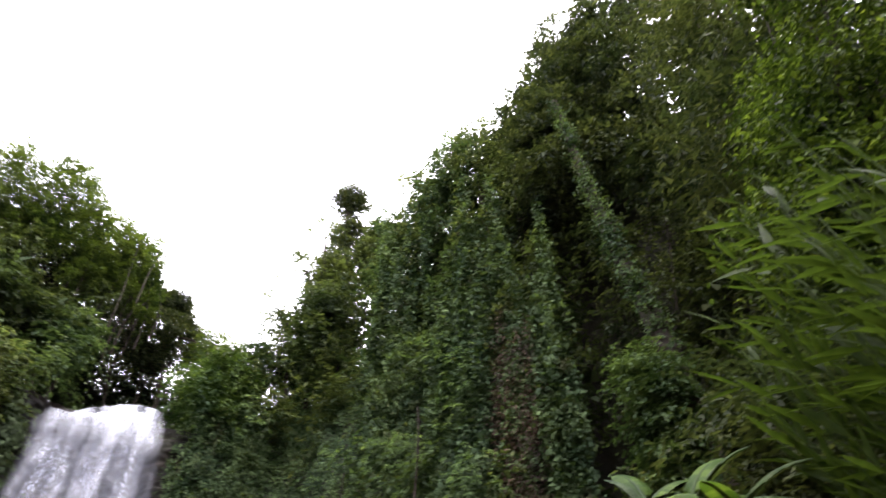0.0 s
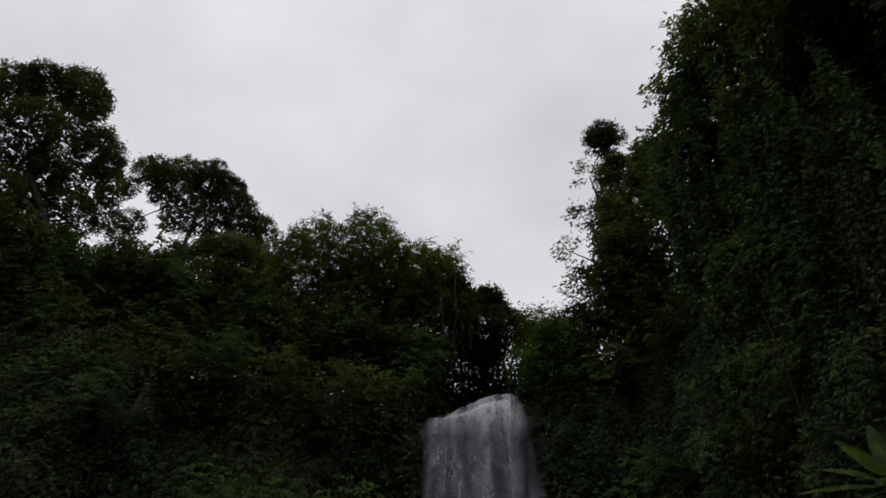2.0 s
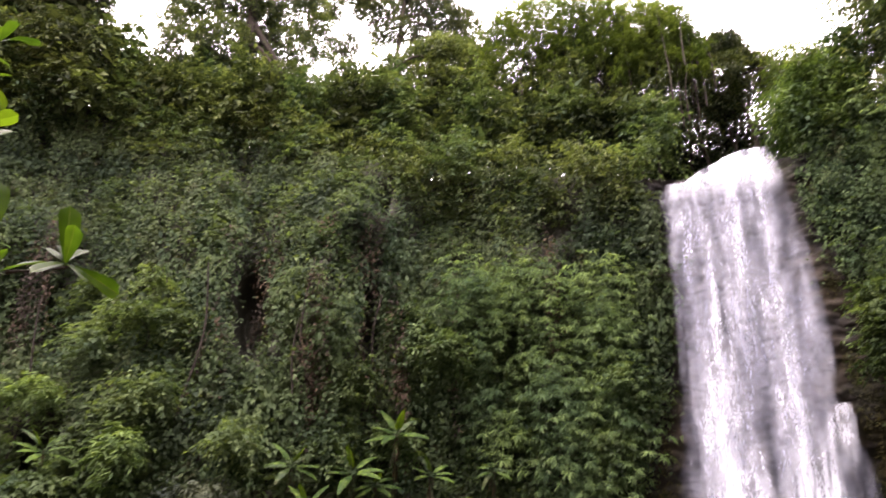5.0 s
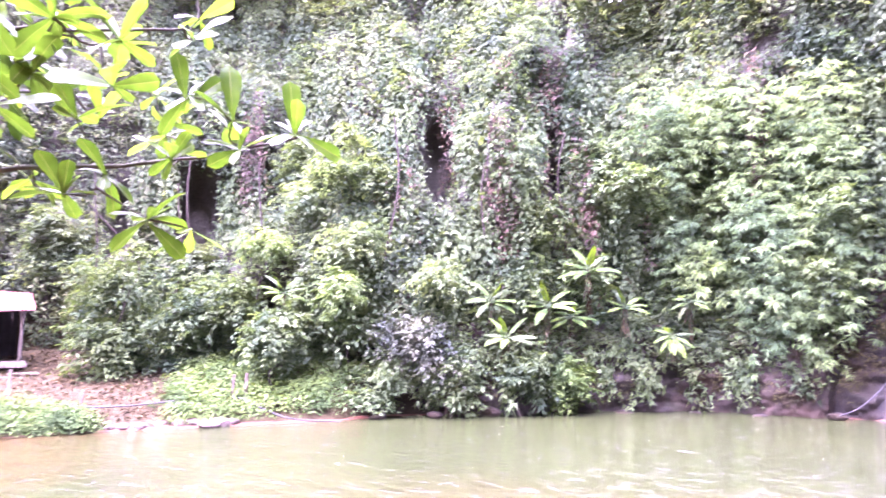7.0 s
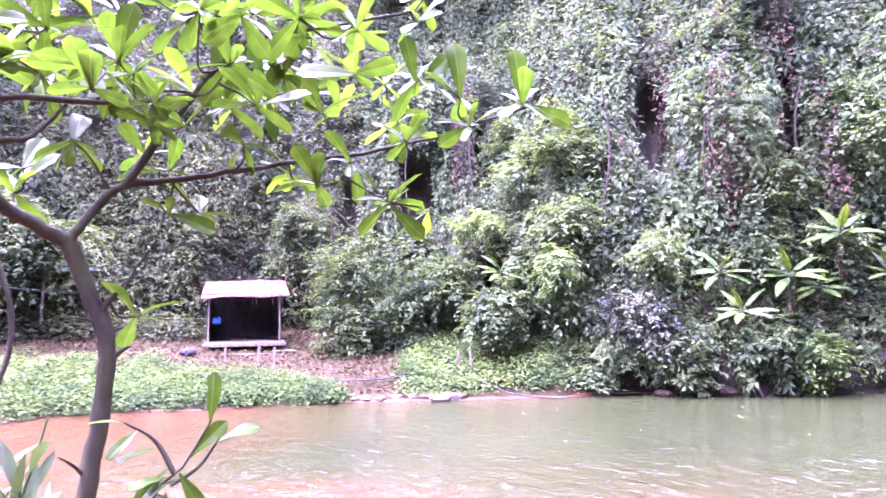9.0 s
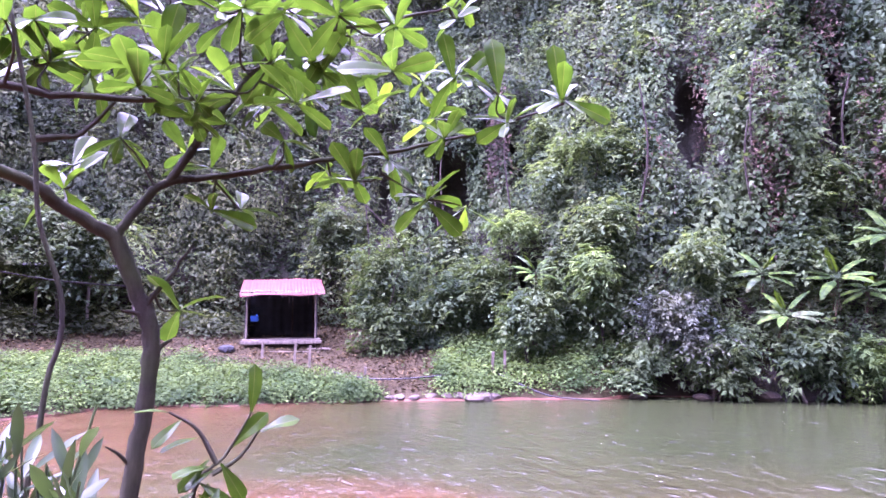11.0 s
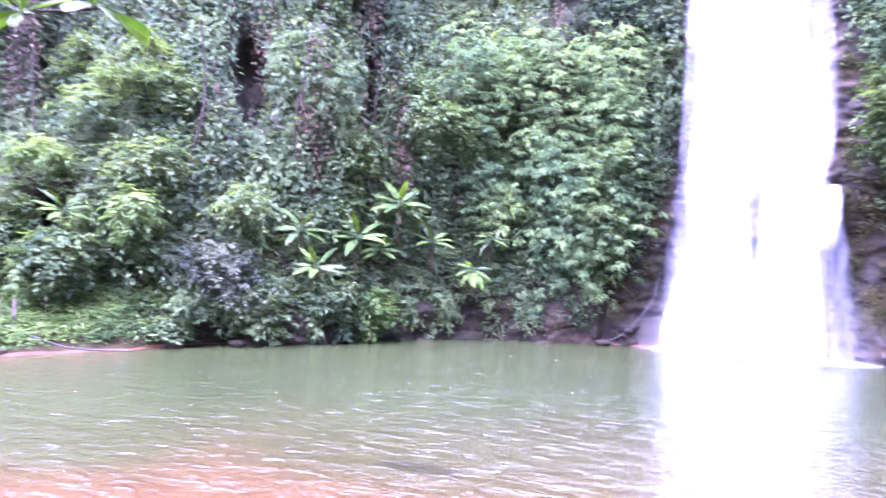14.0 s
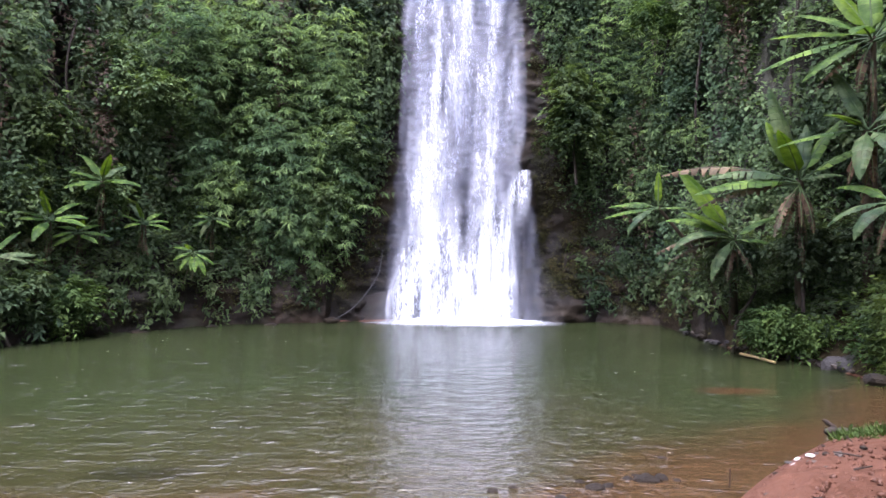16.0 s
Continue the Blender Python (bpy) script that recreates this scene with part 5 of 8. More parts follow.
def strands(name, spots, length, mat, seed, size=0.15, slim=0.75, label="", per=3, sway=0.03, tilt=(0, 0)):
    """Hanging vine strands: each a drooping line clothed with overlapping leaves."""
    rng = np.random.default_rng(seed)
    pos, out = [], []
    for p, ln in zip(spots, length):
        m = max(6, int(ln / 0.07))
        t = np.linspace(0, 1, m)
        drift = np.cumsum(rng.normal(size=(m, 3)) * sway, 0)
        line = np.array(p)[None] + np.stack([tilt[0] * t * ln, tilt[1] * t * ln, -t * ln], -1) + drift * np.array([1, 1, 0])
        pos.append(line)
        out.append(np.repeat(unit(-np.array([[p[0], p[1], 0.0]])), m, 0))
    pos, out = np.concatenate(pos), np.concatenate(out)
    v, f = scatter_leaves(rng, pos, out, per, 0.09, size * 1.1, slim * 1.15, up=0.5, hang=0.9, simple=True)
    return tagged(new(name, mesh_of(name, v, f, mat)), label, "vine", kind="stuff")


def wall_r(a):
    """Distance of the front of the vine-hung tree wall."""
    return float(np.interp(a, [26, 30, 36, 44, 50, 62, 75], [20.5, 19.2, 17.6, 16.0, 15.2, 15.0, 15.0]))


def build_towers():
    """The wall of vine-hung trees on the eastern side."""
    cols = ((28.0, 14, 50.5, 1.7, 30), (31.0, 12, 54.0, 1.7, 34), (34.5, 10, 56.0, 1.7, 36), (38.5, 10, 57.5, 1.7, 36), (42.5, 9, 58.5, 1.7, 36), (46.5, 44, 60.5, 1.5, 18), (50.5, 49, 63.0, 1.5, 16), (55.0, 50, 65.0, 1.6, 16), (60.0, 46, 65.5, 1.7, 18), (66.0, 30, 66.0, 1.8, 24), (72.0, 30, 66.0, 1.8, 22))
    for k, (a, e0, e1, rad, n) in enumerate(cols):
        rng = np.random.default_rng(200 + k)
        r = wall_r(a)
        bl = []
        for i in range(n):
            t = (i + 0.5) / n
            bl.append((sight(a + rng.normal() * 1.7 * (1 - 0.5 * t), e0 + (e1 - e0 - 4.0) * t, r + rad * 0.5 + rng.normal() * 0.5), rad * rng.uniform(0.55, 0.95)))
        for q in np.arange(a - 2.0, a + 2.1, 1.0):
            el = float(np.interp(q, [26, 29, 32.3, 35.9, 38.7, 41, 46.3, 49.8, 50.8, 54.8, 57, 66], [45.5, 50.5, 54.3, 55.9, 56.7, 55.3, 57.8, 58.8, 61.2, 61.8, 63.4, 66]))
            bl.append((sight(q, el - 2.3 + rng.normal() * 0.4, r + rng.uniform(0, 0.8)), rng.uniform(0.55, 0.8)))
            bl.append((sight(q, el - 5.0, r + rng.uniform(0, 0.8)), rng.uniform(0.7, 1.0)))
        # the easternmost trees carry the canopy's shade in their leaf colour
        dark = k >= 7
        tree("vine_draped_tree", "tall tree hung from top to foot with ivy" if not dark else "tall tree leaning over the bank, leaves coloured dark for shade", brow(a, float(top_r(a)) + 0.8), bl, (LEAF_IVY, LEAF_TREE, LEAF_IVY, LEAF_TREE, LEAF_TREE)[k] if k < 5 else LEAF_DARK, 210 + k, 0.19, 1350 if not dark else 1000, 15, 0.15, slim=0.65, girth=0.35, hang=0.8, core=0.78, limbs=False, group="vine-hung tree wall", inner=26)
    rng = np.random.default_rng(77)
    spots, lens = [], []
    for a0 in (25.5, 27.2, 28.6, 30.4, 31.8, 33.8, 35.2, 36.4, 38.4, 39.8, 41.2, 43.2, 44.4, 45.2):
        low, high = rng.uniform(18, 26), rng.uniform(40, 53)
        out = rng.uniform(0.6, 1.3)
        for _ in range(30):
            a, e = a0 + rng.normal() * 0.33, rng.uniform(low, high)
            spots.append(sight(a, e, wall_r(a) - out + rng.normal() * 0.2))
            lens.append(rng.uniform(1.5, 5.0))
    strands("hanging_vines", spots, lens, LEAF_IVY, 78, 0.15, label="long ivy strands hanging down the tree wall")
    spots, lens = [], []
    for _ in range(110):
        a = rng.uniform(37.2, 42)
        spots.append(sight(a, rng.uniform(22, 39), wall_r(a) - 1.1 + rng.normal() * 0.15))
        lens.append(rng.uniform(1.5, 4.0))
    strands("dry_vines", spots, lens, LEAF_WITHERED, 79, 0.11, 0.4, label="brown dry vine stems hanging down the tree wall", per=2)
    # the leaning ivy-clad trunk before the dark hollow
    top, foot = sight(50.2, 56, 14.4), sight(55.8, 33.5, 13.4)
    root = thing("ivy_tree", polar(59.5, 12.9, 2.0), "leaning tree trunk wrapped in ivy before a dark hollow", "tree")
    line = smooth_line([(0, 0, -0.3), foot - root.location, sight(53.9, 41.0, 13.6) - root.location, sight(52.2, 48.0, 13.9) - root.location, top - root.location], 20)
    v, f = tube_arrays(line, np.linspace(0.3, 0.13, 20), 10, 0.06, rng)
    add_mesh("trunk", v, f, BARK, root, smooth=True)
    t = rng.random(430) ** 0.8
    fine_line = smooth_line(line, 200)
    c = fine_line[np.clip((t * 199).astype(int), 0, 199)] + rng.normal(size=(430, 3)) * 0.1 - np.array([math.sin(radians(54)), math.cos(radians(54)), 0]) * 0.18
    v, f = scatter_leaves(rng, c, np.repeat(unit(-np.array([[root.location.x, root.location.y, 0]])), 430, 0), 11, 0.13, 0.12, 0.7, hang=0.8)
    add_mesh("ivy", v, f, LEAF_IVY, root)
    # fills the hollow with dark-coloured leaves in place of its shade
    tree("shade_toned_bush", "leafy growth in the hollow behind the leaning trunk, coloured dark for its shade", polar(57, 15.6, 3.0), mass(48.5, 66, 22, 47, 15.2, 30, 1.0, 72, depth=0.5), LEAF_DARK, 172, 0.17, 1100, 12, 0.25, slim=0.5, hang=0.6, core=0.5, category="shrub", girth=0.1, limbs=False)
    tree("ivy_bush", "ivy-covered bush below the leaning trunk", polar(52.5, 13.4, 2.0), mass(49.5, 58.0, 20, 35.5, 12.8, 19, 0.7, 71, depth=0.4), LEAF_IVY, 171, 0.13, 1000, 15, 0.2, slim=0.65, hang=0.8, core=0.7, category="shrub", girth=0.08, limbs=False)


build_towers()


def build_left_vines():
    rng = np.random.default_rng(87)
    spots, lens = [], []
    for a0, v1, n in tuple((q + 0.3 * math.sin(q * 7), 0.62 + 0.3 * math.sin(q * 3.1), 11) for q in np.arange(-47.0, -19.0, 1.25)) + ((-36.2, 0.62, 26), (-38.8, 0.8, 16), (-33.5, 0.7, 16), (-29, 0.8, 18), (-44, 0.7, 14), (-24, 0.7, 14), (-51, 0.7, 14), (-59, 0.6, 14), (-65, 0.55, 10)):
        for _ in range(n):
            a, v = a0 + rng.normal() * 0.5, min(1.0, v1 * rng.uniform(0.5, 1.15))
            p = face_front(np.array([a]), np.array([v]))[0] + inward_of(np.array([a]))[0] * rng.uniform(0.25, 0.8)
            ln = min(rng.uniform(1.5, 5.0), p[2] - 2.0)
            zs = np.linspace(p[2], p[2] - ln, 5)
            if (hollow(np.full(5, a), zs, np.full(5, math.hypot(p[0], p[1]) + 0.5), 0.9) > 0.6).any() and rng.random() < 0.7:
                continue
            spots.append(p)
            lens.append(ln)
    keep = [i for i, ln in enumerate(lens) if ln > 0.8]
    strands("hanging_vines", [spots[i] for i in keep], [lens[i] for i in keep], LEAF_CLIFF, 88, 0.16, 0.6, label="creeper strands hanging in columns down the cliff", per=2)
    spots, lens = [], []
    for a0, v1 in ((-34.8, 0.66), (-35.4, 0.5), (-39.2, 0.7), (-28.0, 0.6), (-31.6, 0.7), (-43.5, 0.6), (-23.0, 0.7), (-57.5, 0.6), (-14.0, 0.75), (18.0, 0.6), (24.5, 0.6)):
        for _ in range(14):
            a, v = a0 + rng.normal() * 0.5, v1 * rng.uniform(0.6, 1.1)
            p = face_front(np.array([a]), np.array([v]))[0] + inward_of(np.array([a]))[0] * rng.uniform(0.4, 0.9)
            spots.append(p)
            lens.append(min(rng.uniform(2.0, 5.0), p[2] - 2.5))
    keep = [i for i, ln in enumerate(lens) if ln > 0.8]
    strands("dry_vines", [spots[i] for i in keep], [lens[i] for i in keep], LEAF_WITHERED, 89, 0.13, 0.4, label="brown withered creepers hanging down the cliff", per=2)
    spots, lens = [], []
    for a in np.concatenate([rng.uniform(-46, -9.5, 190), rng.uniform(11.5, 24, 80)]):
        z = 1.75 + 0.5 * math.sin(a * 1.7) + rng.normal() * 0.25
        r = float(band_r(np.array([a]), np.array([z]), 3 if a < 0 else 7)[0]) - rng.uniform(0.05, 0.3)
        spots.append(polar(a, r, z))
        lens.append(rng.uniform(0.35, 1.0))
    strands("trailing_plants", spots, lens, LEAF_CLIFF, 86, 0.16, 0.45, label="leafy plants trailing over the rock at the waterline", per=4, sway=0.05)
    for lo, hi, n, key in ((-42, -8, 800, 3), (9.5, 24, 800, 7)):
        a, z = rng.uniform(lo, hi, n), rng.uniform(0.25, 2.45, n)
        keep = fbm(np.stack([a * 0.5, z * 1.3, 0 * a + key], -1), 3) > -0.02
        a, z = a[keep], z[keep]
        r = band_r(a, z, key) - 0.04
        p = np.stack([r * np.sin(np.radians(a)), r * np.cos(np.radians(a)), z], -1)
        v, f = scatter_leaves(rng, p, inward_of(a), 9, 0.09, 0.085, 0.45, hang=0.8, simple=True)
        tagged(new("rock_moss", mesh_of("rock_moss", v, f, LEAF_MOSS)), "moss and small ferns on the rock above the waterline", "moss", kind="stuff")
    n = 2600
    a = np.where(rng.random(n) < 0.68, rng.uniform(8.2, 13, n), rng.uniform(-9, -4.6, n))
    z = rng.uniform(0.8, 11, n)
    keep = fbm(np.stack([a * 0.9, z * 0.8, 0 * a + 2], -1), 3) > -0.03
    a, z = a[keep], z[keep]
    r = rock_r(a, z) - 0.03
    p = np.stack([r * np.sin(np.radians(a)), r * np.cos(np.radians(a)), z], -1)
    v, f = scatter_leaves(rng, p, inward_of(a), 10, 0.1, 0.08, 0.5, hang=0.8, simple=True)
    tagged(new("rock_moss", mesh_of("rock_moss", v, f, LEAF_MOSS)), "olive moss and small ferns on the wet rock beside the fall", "moss", kind="stuff")
    rows = []
    for a0, v0, v1 in ((-36.3, 0.12, 0.55), (-36.9, 0.1, 0.4), (-30.0, 0.2, 0.5), (-62.5, 0.05, 0.4), (-63.3, 0.05, 0.35), (-69.5, 0.0, 0.4), (-56.8, 0.05, 0.4), (-45.2, 0.2, 0.5), (22.0, 0.2, 0.6), (29.0, 0.15, 0.5)):
        t = np.linspace(0, 1, 14)
        aa = a0 + 0.45 * np.sin(t * 5 + a0) + 0.5 * t
        p = face_front(aa, v0 + (v1 - v0) * t)
        r0 = np.hypot(p[:, 0], p[:, 1]).min() - 0.35
        line = np.stack([r0 * np.sin(np.radians(aa)), r0 * np.cos(np.radians(aa)), p[:, 2]], -1)
        v, f = tube_arrays(smooth_line(line, 30), np.linspace(0.04, 0.022, 30), 7, 0.12, rng)
        tagged(add_mesh("liana", v, f, BARK, smooth=True), "thick brown liana hanging down the cliff", "liana", "lianas on the cliff")


build_left_vines()


# ---------------------------------------------------------------- the hut on the far bank
def box(bm, size, at=(0, 0, 0), rot=None, bevel=0.0):
    res = bmesh.ops.create_cube(bm, size=1)
    vs = res["verts"]
    bmesh.ops.scale(bm, vec=size, verts=vs)
    if bevel:
        bmesh.ops.bevel(bm, geom=[e for e in bm.edges if all(v in set(vs) for v in e.verts)], offset=bevel, segments=1, affect="EDGES")
        vs = bm.verts[:]
    if rot is not None:
        bmesh.ops.rotate(bm, cent=(0, 0, 0), matrix=rot, verts=vs)
    bmesh.ops.translate(bm, vec=at, verts=vs)
    return vs


def pole(name, p, q, r, mat, parent, label="", seed=0, sides=8):
    rng = np.random.default_rng(seed)
    p, q = np.array(p, float), np.array(q, float)
    line = smooth_line([p, (p + q) / 2 + rng.normal(size=3) * r * 0.5, q], 7)
    v, f = tube_arrays(line, np.linspace(r, r * 0.85, 7), sides, 0.05, rng)
    n = len(v)
    caps = [[i for i in range(sides)][::-1], [n - sides + i for i in range(sides)]]
    me = bpy.data.meshes.new(name)
    me.from_pydata([tuple(x) for x in v], [], [tuple(int(i) for i in x) for x in f] + caps)
    me.materials.append(mat)
    ob = new(name, me)
    ob.parent = parent
    return tagged(ob, label)


def build_hut():
    a, r, z = -76.2, 21.6, 1.2
    root = thing("hut", polar(a, r, z), "small open-fronted hut with a faded red sheet-metal roof on the bank", "hut")
    root.rotation_euler = (0, 0, radians(-a))
    w, d, hf, hb = 2.36, 1.7, 1.55, 1.86
    for k in range(6):
        bm = bmesh.new()
        box(bm, (w + 0.1, 0.29, 0.05), (0.01 * (k % 3), 0.02 + k * 0.31, 0.035), bevel=0.008)
        part("floor_board", bm, WOOD_POLE, root, "pale weathered floor board")
    bm = bmesh.new()
    box(bm, (w + 0.16, 0.09, 0.11), (0, -0.17, -0.03), bevel=0.015)
    part("sill_beam", bm, WOOD_POLE, root, "pale timber along the front of the floor")
    for x, y, h in ((-w / 2 + 0.1, 0.0, hf), (w / 2 - 0.14, 0.0, hf), (-w / 2 + 0.1, d - 0.06, hb), (w / 2 - 0.14, d - 0.06, hb), (0.35, d - 0.1, hb)):
        pole("post", (x, y, -0.6), (x, y, h), 0.03, BARK if y > 1 else WOOD_POLE, root, seed=int(20 + x * 10))
    # side and back sheets are added; their dark colour is the interior's shade
    for x in (-w / 2 + 0.04, w / 2 - 0.06):
        bm = bmesh.new()
        box(bm, (0.03, d - 0.25, 1.36), (x, d / 2 + 0.14, 0.76))
        part("side_panel", bm, DARK_SHEET, root, "dark side sheet for the shaded inside")
    # the back hangs in shallow folds
    u, q = np.meshgrid(np.linspace(-w / 2, w / 2, 40), np.linspace(0.06, 1.78, 8), indexing="xy")
    g = np.stack([u, d + 0.03 * np.sin(u * 9 + q) + 0.02 * np.sin(u * 23), q], -1).reshape(-1, 3)
    i, j = np.meshgrid(np.arange(7), np.arange(39), indexing="ij")
    f = np.stack([i * 40 + j, i * 40 + j + 1, (i + 1) * 40 + j + 1, (i + 1) * 40 + j], -1).reshape(-1, 4)
    back_sheet = add_mesh("back_panel", g, f, DARK_SHEET, root, "dark back sheet in folds for the shaded inside", True)
    back_sheet.modifiers.new("thick", "SOLIDIFY").thickness = 0.008
    pole("beam", (-w / 2 - 0.12, 0.0, hf + 0.03), (w / 2 + 0.08, 0.0, hf + 0.0), 0.034, WOOD_POLE, root, seed=4)
    for x in (-0.95, -0.2, 0.55, 1.05):
        pole("rafter", (x, -0.22, hf + 0.0), (x, d + 0.15, hb + 0.02), 0.022, BARK, root, seed=int(60 + x * 10))
    # two corrugated sheets, overlapping, sloping down to the front, the eaves bent and rusted
    for k, (x0, x1) in enumerate(((-w / 2 - 0.12, 0.14), (0.04, w / 2 + 0.16))):
        n, m = 46, 10
        u, v = np.meshgrid(np.linspace(x0, x1, n), np.linspace(-0.3 + 0.03 * k, d + 0.25, m), indexing="xy")
        zz = hf + 0.05 + 0.018 * k + (v + 0.05) * (hb - hf + 0.1) / d + 0.016 * np.sin(u * 2 * np.pi / 0.11) + 0.09 * fbm(np.stack([u * 1.5 + k * 7, v * 1.5, 0 * u], -1), 2)
        zz = zz - 0.06 * np.clip(-v / 0.3, 0, 1) * (1 + 0.8 * np.sin(u * 3.1)) - 0.03 * np.abs(u)
        g = np.stack([u, v, zz], -1).reshape(-1, 3)
        i, j = np.meshgrid(np.arange(m - 1), np.arange(n - 1), indexing="ij")
        f = np.stack([i * n + j, i * n + j + 1, (i + 1) * n + j + 1, (i + 1) * n + j], -1).reshape(-1, 4)
        roof = add_mesh("roof_sheet", g, f, ROOF_RED, root, "faded red corrugated metal sheet", True)
        roof.modifiers.new("thick", "SOLIDIFY").thickness = 0.01
    # dry creeper strands over the eaves
    rng = np.random.default_rng(41)
    for k in range(9):
        x = rng.uniform(-w / 2, w / 2)
        ln = rng.uniform(0.1, 0.4) * (1.6 if x < -0.4 else 1)
        v, f = tube_arrays(smooth_line([(x, -0.2, hf + 0.12), (x + 0.02, -0.31, hf + 0.04), (x + rng.normal() * 0.05, -0.3, hf - ln)], 9), np.full(9, 0.007), 5)
        add_mesh("creeper_strand", v, f, BARK, root, "dry creeper hanging over the eaves")
    # a blue can hung on the post
    can = thing("water_can", root.matrix_basis @ Vector((-0.86, 0.32, 0.62)), "blue plastic can hanging inside the hut", "can")
    can.rotation_euler = root.rotation_euler
    bm = bmesh.new()
    box(bm, (0.26, 0.15, 0.2), (0, 0, 0.1), bevel=0.035)
    part("body", bm, BLUE_PLASTIC, can)
    bm = bmesh.new()
    bmesh.ops.create_cone(bm, cap_ends=True, segments=12, radius1=0.03, radius2=0.028, depth=0.06)
    bmesh.ops.translate(bm, vec=(0.07, 0, 0.22), verts=bm.verts)
    part("cap", bm, BLUE_PLASTIC, can)
    v, f = tube_arrays(smooth_line([(-0.09, 0, 0.19), (-0.07, 0, 0.3), (-0.16, -0.1, 0.42), (-0.21, -0.3, 0.46)], 12), np.full(12, 0.006), 6)
    add_mesh("cord", v, f, BLACK_PIPE, can, "cord tied to the post")
    # low heap of planks before the hut
    for k, (x, y, ln, t) in enumerate(((1.15, -0.5, 0.7, 12), (1.3, -0.62, 0.5, -20), (0.4, -0.75, 1.5, 3))):
        q = root.matrix_basis @ Vector((x, y, 0))
        aa, rr = math.degrees(math.atan2(q.x, q.y)), math.hypot(q.x, q.y)
        bm = bmesh.new()
        box(bm, (ln, 0.12, 0.03), (0, 0, 0.03), bevel=0.006)
        ob = part("plank", bm, WOOD_POLE, None)
        ob.location = (q.x, q.y, float(bank_height(aa, rr)))
        ob.rotation_euler = (0, radians(2 * k - 2), radians(-a + t))
        tagged(ob, "weathered plank lying on the slope before the hut", "plank", "planks before the hut")


def bank_height(a, r):
    rf, ff = float(far_shore(a)), float(foot_r(a))
    return float(foot_z(a)) * min(max((r - rf) / max(ff - rf, 0.1), 0), 1) + 0.05


build_hut()


def ground_z(a, r):
    """Height of the far bank at a bearing and distance."""
    rf, ff = float(far_shore(a)), float(foot_r(a))
    s = min(max((r - rf) / max(ff - rf, 0.1), 0), 1)
    steep = 0.45 if -45 < a < 24 else 1.0
    return float(foot_z(a)) * s ** steep + 0.03


def build_stakes():
    for k, (a, r, h) in enumerate(((-77.7, 20.3, 0.5), (-75.0, 19.6, 0.62), (-73.8, 18.9, 0.68), (-69.1, 17.4, 0.42), (-58.0, 17.2, 0.8), (-57.0, 17.4, 0.78))):
        z = ground_z(a, r)
        root = pole("stake", (0, 0, -0.3), (0.03, 0, h), 0.045, WOOD_POLE, None, seed=300 + k)
        root.location = polar(a, r, z)
        tagged(root, "short pale wooden stake driven into the bank", "stake", "stakes on the bank")


build_stakes()


# ---------------------------------------------------------------- banana plants
def banana_leaf(length, width, arch, lift, seed, ragged=0.0, mat=None, name="leaf", parent=None, label="", turn=0.0, at=(0, 0, 0), roll=0.0):
    """A long blade on an arching midrib; wind has torn a ragged one into strips that droop one by one."""
    rng = np.random.default_rng(seed)
    n = 22
    t = np.linspace(0, 1, n)
    ang = radians(lift) - radians(arch) * t ** 1.3
    step = length / (n - 1)
    x = np.concatenate([[0], np.cumsum(np.cos(ang[:-1]) * step)])
    z = np.concatenate([[0], np.cumsum(np.sin(ang[:-1]) * step)])

    def half_width(q):
        body = np.clip((q - 0.1) / 0.16, 0.0, 1) ** 0.6
        tip = np.clip(1 - (np.clip(q - 0.42, 0, 1) / 0.59) ** 2.0, 0.0, 1) ** 0.75
        return width / 2 * np.maximum(body * tip, 0.035 * (q < 0.9))

    cuts = np.unique(np.concatenate([[0.0, 0.1, 1.0], 0.1 + 0.9 * np.linspace(0, 1, 13)]))
    v, f = [], []
    for sgn in (-1, 1):
        sag0 = rng.uniform(0.12, 0.3)
        for i in range(len(cuts) - 1):
            q0, q1 = cuts[i], cuts[i + 1]
            torn = ragged * rng.random()
            sag = sag0 + torn * rng.uniform(0.2, 1.1)
            gap, short = 0.42 * torn * (q1 - q0), 1 - 0.35 * torn * rng.random()
            sweep = 0.05
            base = len(v)
            for u in (0.0, 0.35, 0.7, 1.0):
                for q, g in ((q0, gap), (q1, -gap)):
                    qq = min(1.0, q + g * u + sweep * u * (1 - q))
                    k = int(round(qq * (n - 1)))
                    px, pz = float(np.interp(qq, t, x)), float(np.interp(qq, t, z))
                    up_x, up_z = -math.sin(ang[k]), math.cos(ang[k])
                    hw = float(half_width(np.array(q))) * u * short
                    lift_ = hw * (0.3 * (1 - u) - sag * u)
                    rl = roll * min(1, q * 3)
                    au, asd = lift_ * math.cos(rl) + sgn * hw * math.sin(rl), sgn * hw * math.cos(rl) - lift_ * math.sin(rl)
                    v.append((px + up_x * au, asd, pz + up_z * au))
            for u in range(3):
                q = (base + 2 * u, base + 2 * u + 1, base + 2 * u + 3, base + 2 * u + 2)
                f.append(q if sgn < 0 else q[::-1])
    v, f = np.array(v), np.array(f)
    c, s = math.cos(radians(turn)), math.sin(radians(turn))
    v = np.stack([v[:, 0] * c - v[:, 1] * s, v[:, 0] * s + v[:, 1] * c, v[:, 2]], -1) + np.array(at)
    ob = add_mesh(name, v, f, mat, parent, label, False)
    rib = np.stack([x * c, x * s, z - 0.006], -1) + np.array(at)
    rv, rf_ = tube_arrays(rib[::3], np.linspace(0.024, 0.004, len(rib[::3])), 5)
    add_mesh("midrib", rv, rf_, LEAF_BANANA_PALE, ob)
    return ob


